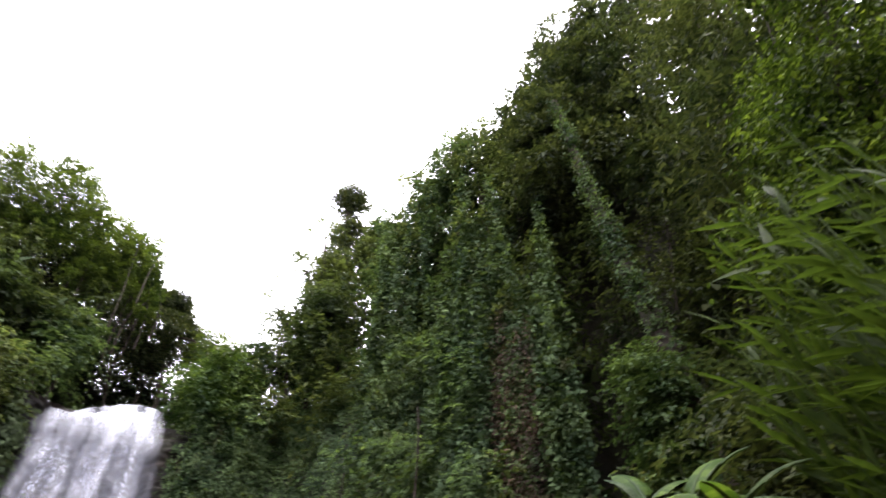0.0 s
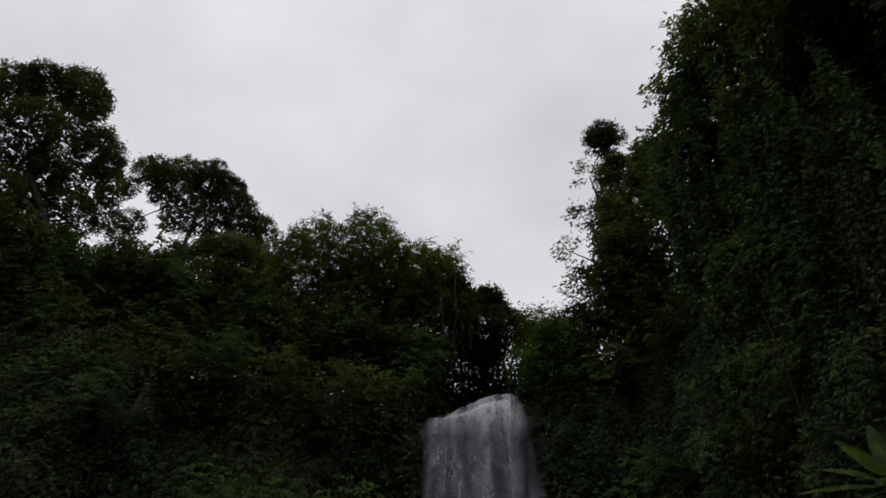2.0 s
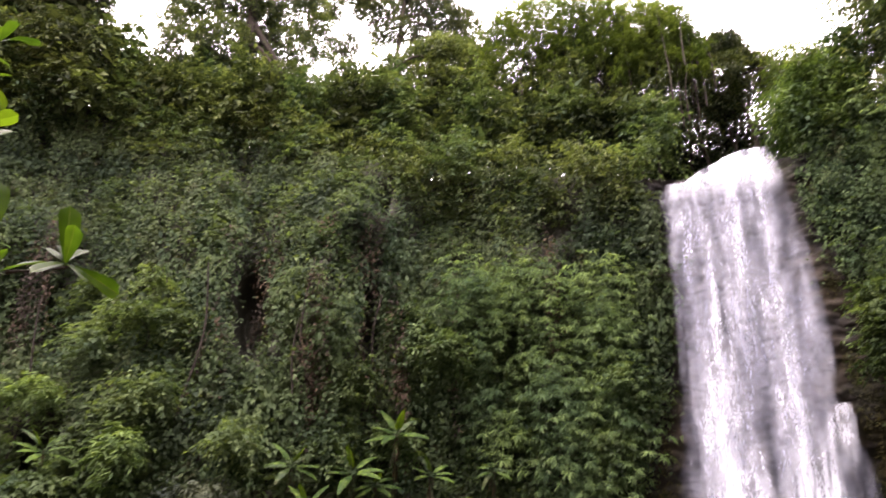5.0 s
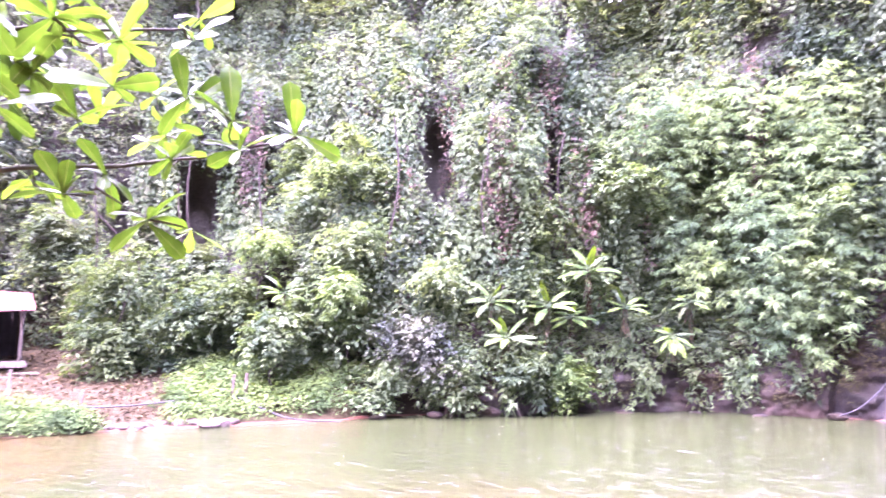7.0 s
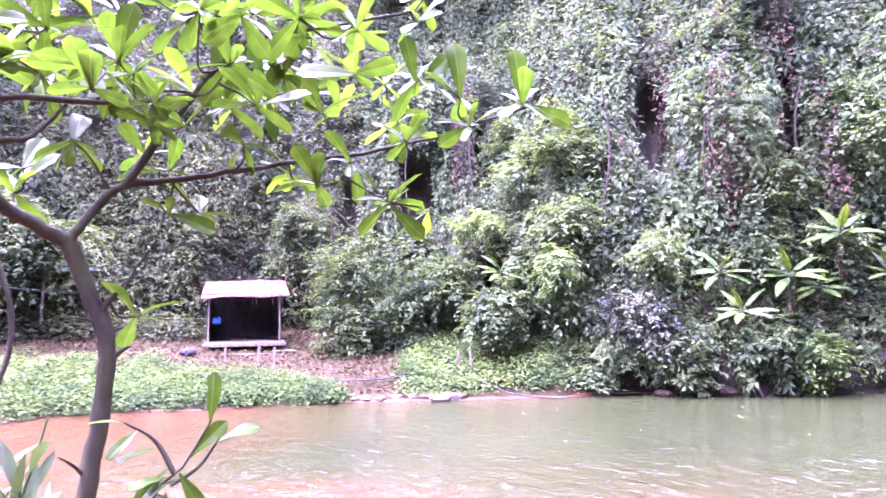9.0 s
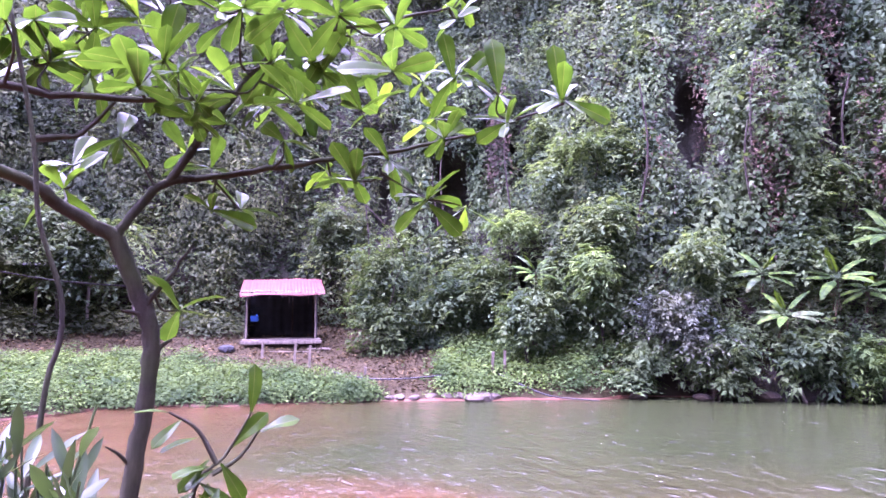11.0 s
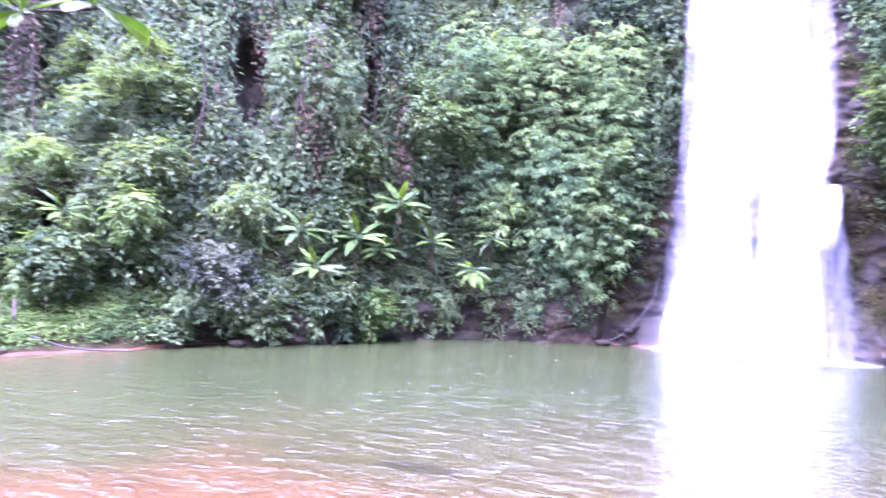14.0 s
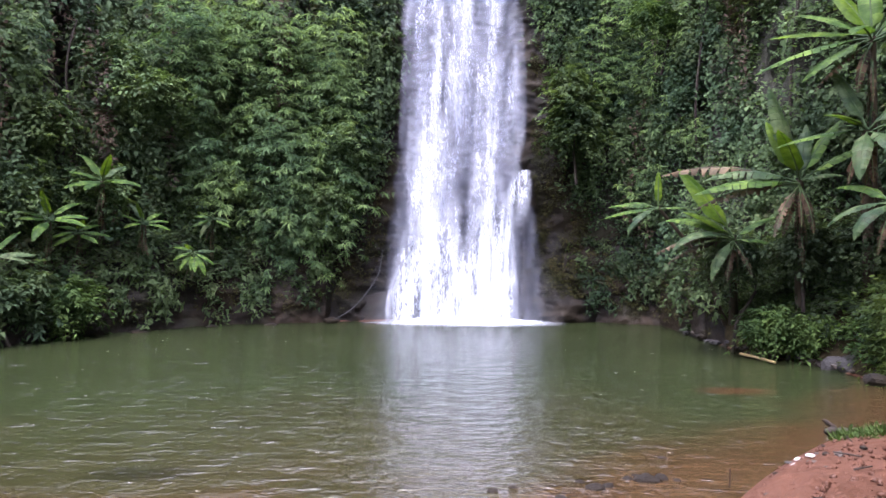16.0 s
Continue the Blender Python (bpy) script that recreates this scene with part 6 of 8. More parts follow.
def banana(label, at, height, leaves, seed, skirt=5, girth=0.11, lean=0.0, group="banana plants on the bank"):
    """leaves: rows of (turn, length, lift, arch, material key)."""
    rng = np.random.default_rng(seed)
    root = thing("banana_plant", at, label, "banana plant", group)
    toward = math.atan2(-at[1], -at[0])
    lx, ly = lean if isinstance(lean, tuple) else (lean * math.cos(toward), lean * math.sin(toward))
    line = smooth_line([(0, 0, -0.4), (lx * 0.4, ly * 0.4, height * 0.5), (lx, ly, height)], 9)
    v, f = tube_arrays(line, np.linspace(girth, girth * 0.6, 9), 10, 0.05, rng)
    add_mesh("stem", v, f, BANANA_STEM, root, "brown sheathed stem", True)
    mats = {"r": LEAF_BANANA, "b": LEAF_BANANA_NEW, "w": LEAF_BANANA, "v": LEAF_BANANA_PALE, "g": LEAF_BANANA, "n": LEAF_BANANA_NEW, "p": LEAF_BANANA_PALE, "d": LEAF_DRY, "h": LEAF_HUSK}
    for k, (turn, ln, lift, arch, key) in enumerate(leaves):
        banana_leaf(ln, ln * {"n": 0.2, "d": 0.17, "h": 0.15, "b": 0.31, "w": 0.42, "v": 0.24, "r": 0.26}.get(key, 0.21), arch, lift, seed * 31 + k, {"g": 0.25, "p": 0.6, "d": 0.95, "h": 0.95, "v": 0.2}.get(key, 0.05), mats[key], "leaf", root, {"d": "dry brown leaf", "h": "dry tan leaf torn to strips", "n": "bright young leaf", "b": "broad bright leaf"}.get(key, ""), turn, (lx, ly, height - 0.01 * k), -0.5 * math.sin(toward - radians(turn)) * (0.6 + 0.5 * rng.random()))
    for k in range(skirt + 3 if skirt else 0):
        turn = rng.uniform(0, 360)
        share = rng.uniform(0.62, 0.97)
        banana_leaf(rng.uniform(0.35, 0.95), rng.uniform(0.08, 0.16), rng.uniform(5, 30), rng.uniform(-84, -62), seed * 57 + k, 0.95, LEAF_DRY if rng.random() < 0.6 else LEAF_HUSK, "dead_leaf", root, "hanging dead leaf", turn, (lx * share, ly * share, height * share))
    return root


def rosette(rng, n, ln, across=0.0, droop=0.0):
    """A whorl of broad leaves: two or three stand up, the rest spread and bend down, one is young and bright."""
    rows = [(across + 270 + rng.uniform(-60, 60), ln * 0.85, rng.uniform(58, 72) - droop, 25, "b")]
    for i in range(n):
        turn = across + (150, 20, 190, -12, 215, 325, 250, 120, 285, 60)[i % 10] + rng.uniform(-14, 14)
        lift = (58, 54, 26, 20, 8, 4, -8, 44, 10, 52)[i % 10] - droop + rng.uniform(-8, 8)
        rows.append((turn, ln * rng.uniform(0.85, 1.12), lift, rng.uniform(25, 55), "r" if rng.random() < 0.88 else "v"))
    return rows


def build_bananas():
    spec = (
        (-34.6, 0.2, 17.9, 1.05, 8, 0, "banana plant with a bright young leaf above the waterline"),
        (-27.6, 6.0, 19.3, 1.25, 9, 0, "tall banana plant with upright leaves and a dead-leaf skirt"),
        (-31.1, 2.9, 18.6, 1.2, 8, 0, "banana plant with a bright upright young leaf"),
        (-24.6, 2.8, 19.5, 0.95, 6, 0, "banana plant with few leaves and a dry brown stem"),
        (-20.85, 0.5, 19.6, 0.95, 9, 34, "low banana plant with drooping green leaves"),
        (-36.1, 3.4, 18.3, 1.1, 7, 5, "banana plant with pale leaves half hidden among shrubs"),
        (-54.2, 3.8, 18.6, 0.95, 7, 0, "small banana plant on the shaded slope"),
        (-19.4, 3.3, 20.0, 0.85, 5, 40, "young banana plant with hanging leaves against the cliff"),
        (-29.2, 2.0, 19.2, 0.9, 6, 22, "dark-leaved banana plant behind the others"),
    )
    for k, (a, el, r, ln, n, droop, label) in enumerate(spec):
        rng = np.random.default_rng(400 + k)
        back = max(0.6, float(far_shore(a)) + 1.0 - r)
        base = polar(a, r + back, max(0.3, ground_z(a, r + back)))
        banana(label, base, sight(a, el, r).z - base.z - 0.1, rosette(rng, n, ln * 0.76, -a, droop), 420 + k, skirt=9 if k in (1, 3) else 3, lean=back, girth=0.1 if k in (1, 3) else 0.07)
    big = (
        (29.3, 6.5, 14.5, 1.5, "large banana plant with broad torn leaves and dead ones hanging", ((168, 2.0, 76, 6, "v"), (142, 1.5, 66, 18, "b"), (245, 1.25, 62, 40, "b"), (75, 1.25, 76, 18, "v"), (35, 1.5, 64, 22, "g"), (5, 1.75, 38, 30, "g"), (345, 0.8, 22, 45, "p"), (180, 2.7, 22, 40, "h"), (187, 1.8, 24, 50, "p"), (196, 2.0, 8, 34, "g"), (190, 2.0, 0, 34, "h"), (172, 1.7, 4, 40, "h"), (232, 1.3, -40, 40, "h"), (275, 0.9, -60, 20, "d"), (300, 1.1, -50, 35, "d"), (215, 1.1, -62, 20, "d"))),
        (24.6, 2.0, 15.2, 2.0, "banana plant leaning out over the pool with browned leaf tips", ((160, 2.0, 58, 14, "b"), (196, 1.2, 42, 35, "b"), (178, 1.5, 34, 45, "g"), (205, 1.5, 22, 85, "v"), (192, 1.7, 6, 45, "h"), (184, 1.5, -6, 40, "h"), (228, 1.1, -35, 45, "v"), (5, 0.8, 8, 40, "g"), (30, 1.1, 45, 40, "g"), (250, 1.0, -55, 30, "d"), (212, 1.0, -48, 30, "d"), (320, 0.9, -45, 30, "d"))),
        (18.8, 4.5, 15.7, 1.6, "slender leaning banana plant with one upright furled leaf", ((95, 0.85, 86, 4, "n"), (178, 1.15, 14, 30, "g"), (190, 1.25, -2, 22, "g"), (214, 1.1, -8, 75, "p"), (5, 0.75, 12, 35, "g"), (165, 0.9, 30, 50, "g"))),
        (34.0, 16.4, 13.9, 1.5, "tall banana plant high on the bank", ((178, 1.7, 18, 22, "n"), (165, 1.5, 42, 30, "r"), (190, 2.0, -2, 30, "g"), (150, 1.5, 66, 25, "b"), (202, 1.4, -18, 35, "g"), (100, 1.5, 78, 18, "r"), (255, 1.2, 20, 70, "r"), (0, 1.6, 30, 50, "g"), (30, 1.5, 55, 40, "r"), (335, 1.4, 10, 55, "g"), (196, 1.3, -30, 30, "d"), (240, 1.1, -50, 40, "d"))),
        (33.7, 9.9, 13.8, 1.5, "banana plant with a broad bright leaf and pale drooping ones", ((145, 1.45, 66, 12, "v"), (222, 0.95, 34, 50, "b"), (186, 1.5, 2, 26, "g"), (25, 1.2, 50, 30, "v"), (262, 1.3, -25, 60, "v"), (300, 1.3, -12, 70, "v"), (0, 1.3, 25, 55, "g"), (235, 1.1, -50, 30, "d"), (285, 1.0, -58, 30, "d"))),
        (35.3, 4.4, 13.1, 1.5, "banana plant with pale drooping leaves low on the bank", ((182, 1.1, 5, 65, "v"), (220, 1.0, -12, 70, "v"), (150, 1.1, 45, 60, "g"), (0, 1.1, 30, 60, "g"), (300, 1.0, -15, 60, "v"), (230, 0.9, -55, 30, "d"))),
    )
    for k, (a, el, r, back, label, leaves) in enumerate(big):
        foot = 24.2 if k == 2 else a
        base, crown = polar(foot, r + back, ground_z(foot, r + back)), sight(a, el, r)
        banana(label, base, crown.z - base.z - 0.1, [(turn - a, *rest) for turn, *rest in leaves], 460 + k, 7 if k != 2 else 0, 0.11 if k != 2 else 0.06, (crown.x - base.x, crown.y - base.y))


build_bananas()


# ---------------------------------------------------------------- the broad-leaved tree beside the camera
def blade_mesh(name, length, width, mat, curl=0.25, n=7, point=1.0):
    t = np.linspace(0, 1, n)
    prof = width / 2 * np.clip(np.sin(np.pi * t ** 1.35) ** 0.6, 0.03, 1)
    if point > 1:
        prof = width / 2 * np.clip(np.sin(np.pi * t ** 0.75) ** point, 0.02, 1)
    z = -curl * length * t ** 2 * 0.5
    v = []
    for i in range(n):
        for s in (-1, -0.5, 0, 0.5, 1):
            v.append((t[i] * length, s * prof[i], z[i] + abs(s) * prof[i] * 0.2 - (abs(s) * 0.12 * prof[i]) * (i % 2)))
    f = [(i * 5 + j, (i + 1) * 5 + j, (i + 1) * 5 + j + 1, i * 5 + j + 1) for i in range(n - 1) for j in range(4)]
    return mesh_of(name, np.array(v), np.array(f), mat, True)


def broad_leaf_mesh(length, width, curl, twist, wave):
    """An obovate leaf: widest past its middle, creased along a pale midrib, its edges waved."""
    n = 10
    t = np.linspace(0, 1, n)
    prof = width / 2 * 1.18 * t ** 0.85 * np.sqrt(np.clip(1 - t ** 5, 0, 1))
    prof[0], prof[-1] = 0.003, 0.001
    v = []
    for i in range(n):
        for s in (-1, -0.55, -0.05, 0.05, 0.55, 1):
            dip = -curl * length * t[i] ** 2 * 0.5
            edge = abs(s) * prof[i] * 0.42 - (abs(s) > 0.9) * prof[i] * 0.16 + wave * prof[i] * math.sin(t[i] * 9 + s * 2) * abs(s)
            y, z = s * prof[i], edge
            c, q = math.cos(twist * t[i]), math.sin(twist * t[i])
            v.append((t[i] * length, y * c - z * q, y * q + z * c + dip))
    f = [(i * 6 + j, (i + 1) * 6 + j, (i + 1) * 6 + j + 1, i * 6 + j + 1) for i in range(n - 1) for j in range(5)]
    me = mesh_of("leaf", np.array(v), np.array(f), LEAF_NEAR, True)
    me.materials.append(LEAF_RIB)
    me.polygons.foreach_set("material_index", np.array([1 if k % 5 == 2 else 0 for k in range(len(f))], np.int32))
    return me


def frame_to(pos, along, normal, s):
    x = Vector(along).normalized()
    z = Vector(normal)
    z = (z - x * z.dot(x)).normalized()
    y = z.cross(x)
    m = Matrix((x * s, y * s, z * s)).transposed().to_4x4()
    m.translation = Vector(pos)
    return m


def hang_leaf(me, parent, base, pos, along, normal, s):
    ob = new("leaf", me)
    ob.parent = parent
    ob.matrix_basis = frame_to(Vector(pos) - base, along, normal, s)
    return ob


def build_near_tree():
    rng = np.random.default_rng(9)
    base = Vector((-2.82, 0.12, 0.25))
    root = thing("broad_leaved_tree", base, "young mossy tree on the bank with big oval bright green leaves", "tree")
    lines = {
        "trunk": ([(-2.83, 0.12, 0.1), (-2.82, 0.13, 0.9), (-2.805, 0.15, 1.532), (-2.803, 0.181, 1.794), (-2.802, 0.202, 2.043), (-2.803, 0.183, 2.163), (-2.806, 0.124, 2.312), (-2.808, 0.063, 2.468)], 0.034, 0.03),
        "limb": ([(-2.808, 0.063, 2.468), (-2.785, -0.11, 2.575), (-2.745, -0.24, 2.662), (-2.677, -0.382, 2.702), (-2.6, -0.7, 2.85)], 0.026, 0.016),
        "branch": ([(-2.808, 0.063, 2.468), (-2.827, 0.099, 2.542), (-2.854, 0.178, 2.657), (-2.869, 0.245, 2.71), (-2.87, 0.479, 2.763), (-2.842, 0.713, 2.819), (-2.8, 0.956, 2.877), (-2.717, 1.216, 2.923), (-2.581, 1.535, 3.02), (-2.3, 1.78, 3.10)], 0.02, 0.005),
        "upper_branch": ([(-2.869, 0.245, 2.71), (-2.841, 0.325, 2.853), (-2.801, 0.403, 2.979), (-2.76, 0.53, 3.166), (-2.715, 0.64, 3.295), (-2.673, 0.725, 3.344), (-2.509, 1.018, 3.397), (-2.393, 1.261, 3.46)], 0.018, 0.005),
        "side_branch": ([(-2.66, -0.45, 2.74), (-2.581, -0.349, 2.915), (-2.607, -0.053, 2.935), (-2.595, 0.277, 2.974), (-2.577, 0.413, 3.017)], 0.016, 0.006),
        "twig": ([(-2.598, -0.207, 2.77), (-2.606, -0.07, 2.803), (-2.608, 0.038, 2.932)], 0.012, 0.005),
        "lower_twig": ([(-2.80, 0.16, 2.2), (-2.778, 0.255, 2.336), (-2.77, 0.328, 2.453)], 0.011, 0.004),
    }
    for nm, (pts, r0, r1) in lines.items():
        line = smooth_line(pts, max(8, len(pts) * 4)) - np.array(base)
        line[1:-1] += rng.normal(size=line[1:-1].shape) * 0.003
        v, f = tube_arrays(line, np.linspace(r0, r1, len(line)), 10, 0.09, rng)
        add_mesh(nm, v, f, BARK_NEAR, root, smooth=True)
    for p, q, r in (((-2.803, 0.183, 2.163), (-2.76, 0.09, 2.2), 0.011), ((-2.805, 0.15, 1.62), (-2.74, 0.06, 1.72), 0.009), ((-2.803, 0.2, 2.02), (-2.79, 0.27, 2.09), 0.014)):
        line = np.array(smooth_line([p, (np.array(p) + np.array(q)) / 2 + np.array([0, 0, 0.012]), q], 6)) - np.array(base)
        v, f = tube_arrays(line, np.linspace(r, r * 0.35, 6), 7, 0.1, rng)
        add_mesh("stub", v, f, BARK_NEAR, root, smooth=True)
    meshes = [broad_leaf_mesh(0.18, w, c, tw, wv) for w, c, tw, wv in ((0.08, 0.1, 0.0, 0.05), (0.074, 0.4, 0.35, 0.1), (0.07, 0.65, -0.4, 0.14), (0.086, 0.25, 0.15, 0.08))]
    tips = [(-2.844, 0.206, 3.195), (-2.79, 0.604, 3.071), (-2.734, 0.822, 3.275), (-2.51, 1.358, 3.224), (-2.416, 1.517, 3.133), (-2.26, 1.737, 3.098), (-2.397, 1.547, 3.006), (-2.568, 1.247, 2.673), (-2.535, 1.313, 2.946), (-2.638, 1.093, 2.843), (-2.682, 0.981, 3.062), (-2.774, 0.672, 2.909), (-2.689, 0.961, 2.75), (-2.824, 0.403, 2.602), (-2.836, 0.296, 2.2), (-2.847, -0.054, 3.103), (-2.849, 0.064, 2.862), (-2.638, 1.092, 3.396), (-2.509, 1.36, 3.482), (-2.818, 0.446, 3.4), (-2.846, -0.079, 3.293)]
    extra = []
    for _ in range(40):
        extra.append(sight(rng.uniform(-97, -66), rng.uniform(15, 31), rng.uniform(2.3, 2.85)))
    back = []
    for _ in range(66):
        back.append(sight(rng.uniform(-100, -60), rng.uniform(9 if rng.random() < 0.3 else 17, 34), rng.uniform(2.9, 3.9)))
    limbs = [np.array(p) for nm in lines for p in smooth_line(lines[nm][0], 20)]
    far_leaves, count = [], 0
    limbs = np.array(limbs)
    order = sorted(range(len(tips + extra + back)), key=lambda i: np.linalg.norm(limbs - np.array((tips + extra + back)[i]), axis=1).min())
    for k in order:
        tip = np.array((tips + extra + back)[k])
        d = np.linalg.norm(limbs - tip, axis=1)
        q = limbs[int(np.argmin(d))]
        if d.min() > 0.05:
            # each twig springs from the nearest wood, so the crown branches on
            mid = (q + tip) / 2 + rng.normal(size=3) * 0.12 * d.min() - np.array([0, 0, 0.12 * d.min()])
            line = smooth_line([q, mid, tip], 8)
            v, f = tube_arrays(line - np.array(base), np.linspace(0.006, 0.003, 8), 5)
            add_mesh("twig", v, f, BARK_NEAR, root, smooth=True)
            limbs = np.vstack([limbs, line[2:]])
        n = rng.integers(4, 8)
        a0 = rng.uniform(0, 360)
        for i in range(n):
            a = radians(a0 + i * 360 / n * 1.1 + rng.uniform(-15, 15))
            lift = rng.uniform(-0.9, 1.5)
            d = np.array([math.cos(a), math.sin(a), lift])
            nrm = np.array([-math.cos(a) * lift, -math.sin(a) * lift, 1.0]) + rng.normal(size=3) * 0.55
            s = rng.uniform(0.55, 1.3)
            if k < len(tips) + len(extra) and count < 300:
                count += 1
                hang_leaf(meshes[rng.integers(4)], root, base, tip - d * 0.01, d, nrm, s)
            else:
                me = meshes[rng.integers(4)]
                co = np.empty(len(me.vertices) * 3)
                me.vertices.foreach_get("co", co)
                m = np.array(frame_to(Vector(tip) - base, d, nrm, s))
                far_leaves.append((co.reshape(-1, 3) @ m[:3, :3].T + m[:3, 3], np.array([q.vertices[:] for q in me.polygons])))
    for tip, d, s in (((-2.42, 1.52, 3.14), (0.0, -0.1, 1), 1.25), ((-2.5, 1.34, 3.2), (0.0, -0.25, 1), 1.0), ((-2.27, 1.74, 3.1), (0.0, -0.12, 1), 1.2), ((-2.78, 0.6, 3.08), (0.05, -0.1, 1), 1.25), ((-2.84, 0.2, 3.2), (0.1, 0.2, 1), 1.2), ((-2.26, 1.78, 3.1), (0.1, 0.9, -0.25), 1.1), ((-2.5, 1.36, 3.2), (0.1, 0.6, 0.6), 1.0), ((-2.57, 1.25, 2.66), (0.1, 0.7, -0.6), 1.0)):
        hang_leaf(meshes[(0, 3)[int(s * 100) % 2]], root, base, tip, d, (1.0, -0.35, 0.12), s * 1.15)
    v, f = joined(far_leaves)
    tagged(add_mesh("leaves", v, f, LEAF_NEAR, root, smooth=True), kind="stuff")


build_near_tree()


# ---------------------------------------------------------------- plants on the banks
def bank_z(a, r):
    rf, ff, zf = far_shore(a), foot_r(a), foot_z(a)
    s = np.clip((r - rf) / np.maximum(ff - rf, 0.1), 0, 1)
    steep = np.where((a > -45) & (a < 24), 0.4, 1.0)
    return zf * s ** steep + 0.03


def mound_leaves(rng, c, rad, leaves, size, slim, flat):
    count = len(c)
    R = rng.uniform(*rad, count)
    which = np.repeat(np.arange(count), leaves)
    k = len(which)
    d = unit(rng.normal(size=(k, 3)) + np.array([0, 0, 0.8]))
    d[:, 2] = np.abs(d[:, 2])
    pos = c[which] + d * (R[which] * rng.uniform(0.75, 1.12, k))[:, None] * np.array([1, 1, flat])
    nrm = unit(d * 0.6 + np.array([0, 0, 0.8]) + rng.normal(size=(k, 3)) * 0.35)
    alo = unit(d + rng.normal(size=(k, 3)) * 0.6)
    ln = size * rng.uniform(0.6, 1.4, k)
    v, f = leaf_arrays(pos, nrm, alo, ln * 1.1, ln * slim * 1.2, simple=True)
    return v, f


def ground_mounds(name, a0, a1, d0, d1, count, mat, seed, size=0.1, slim=0.6, rad=(0.25, 0.5), leaves=90, label="", flat=0.8):
    """Low leafy mounds that mat the ground, d metres back from the waterline."""
    rng = np.random.default_rng(seed)
    a = rng.uniform(a0, a1, count)
    deep = table(a, d1) if isinstance(d1, list) else d1
    r = far_shore(a) + d0 + rng.random(count) * (deep - d0)
    c = np.stack([r * np.sin(np.radians(a)), r * np.cos(np.radians(a)), bank_z(a, r)], -1)
    v, f = mound_leaves(rng, c, rad, leaves, size, slim, flat)
    return tagged(new(name, mesh_of(name, v, f, mat)), label, "ground cover", kind="stuff")


ground_mounds("creeping_groundcover", -98, -83, 0.0, 4.2, 240, LEAF_LIME, 40, 0.07, rad=(0.2, 0.6), leaves=170, label="bright green creeping plants spreading up the bank")
ground_mounds("creeping_groundcover", -90, -68.5, 0.0, [(-90, 3.4), (-78, 2.8), (-72, 1.5), (-68.5, 0.2)], 300, LEAF_LIME, 31, 0.07, rad=(0.2, 0.58), leaves=130, label="bright green creeping plants matting the bank")
ground_mounds("creeping_groundcover", -62.5, -44, 0.3, 4.9, 400, LEAF_LIME, 32, 0.08, rad=(0.25, 0.62), leaves=125, label="bright green creeping plants on the slope")
ground_mounds("bank_scrub", -38, -27, 0.5, 2.0, 40, LEAF_CLIFF, 39, 0.17, 0.4, (0.25, 0.6), 90, label="green scrub among the banana stems")
ground_mounds("bank_scrub", -47, -36, 0.2, 1.4, 60, LEAF_CLIFF, 33, 0.14, 0.45, (0.3, 0.8), 120, label="green scrub at the water's edge")
ground_mounds("bank_scrub", -66, -48, 4.2, 5.6, 70, LEAF_CLIFF, 34, 0.15, 0.5, (0.3, 0.65), 120, label="green scrub at the foot of the cliff")
ground_mounds("bank_scrub", -31, -17, 0.5, 1.6, 60, LEAF_SHADE, 48, 0.15, 0.4, (0.25, 0.55), 100, label="dark scrub between the banana stems")


def band_mounds(a0, a1, z0, z1, count, mat, seed, key, size=0.13, rad=(0.18, 0.42), leaves=80, label=""):
    """Leafy clumps rooted on the rock at the cliff's foot and on the ledge above it."""
    rng = np.random.default_rng(seed)
    a, z = rng.uniform(a0, a1, count), rng.uniform(z0, z1, count)
    r = band_r(a, np.minimum(z, 2.5), key) + np.clip(z - 2.5, 0, 1) * 1.3 - 0.03
    c = np.stack([r * np.sin(np.radians(a)), r * np.cos(np.radians(a)), np.minimum(z, 2.5) + np.clip(z - 2.5, 0, 1) * 0.3], -1)
    v, f = mound_leaves(rng, c, rad, leaves, size, 0.42, 0.9)
    tagged(new("bank_scrub", mesh_of("bank_scrub", v, f, mat)), label, "ground cover", kind="stuff")


band_mounds(-41, -9, 1.45, 3.4, 210, LEAF_SHADE, 141, 3, label="dark leafy undergrowth on the ledge at the cliff's foot")
band_mounds(-37, -16, 1.2, 2.6, 70, LEAF_CLIFF, 142, 3, 0.15, (0.15, 0.4), label="green undergrowth below the banana plants")
band_mounds(12.5, 24, 1.3, 3.2, 90, LEAF_SHADE, 143, 7, 0.11, (0.15, 0.4), label="dark leafy undergrowth above the rock beside the fall")
band_mounds(11, 24, 0.35, 1.9, 110, LEAF_MOSS, 144, 7, 0.07, (0.1, 0.28), 90, label="olive moss and small ferns on the rock")
ground_mounds("bank_scrub", -98, -80, 6.5, 9.5, 70, LEAF_DARK, 35, 0.16, 0.5, (0.4, 1.0), 120, label="dark scrub behind the clearing")
ground_mounds("bank_scrub", 22, 37, 0.5, 2.2, 130, LEAF_SHADE, 36, 0.1, 0.45, (0.2, 0.42), 130, label="green scrub on the bank above the stones")
ground_mounds("bank_scrub", 25, 40, 0.25, 1.9, 170, LEAF_LIME, 37, 0.09, 0.5, (0.15, 0.36), 120, label="light green low plants on the bank")


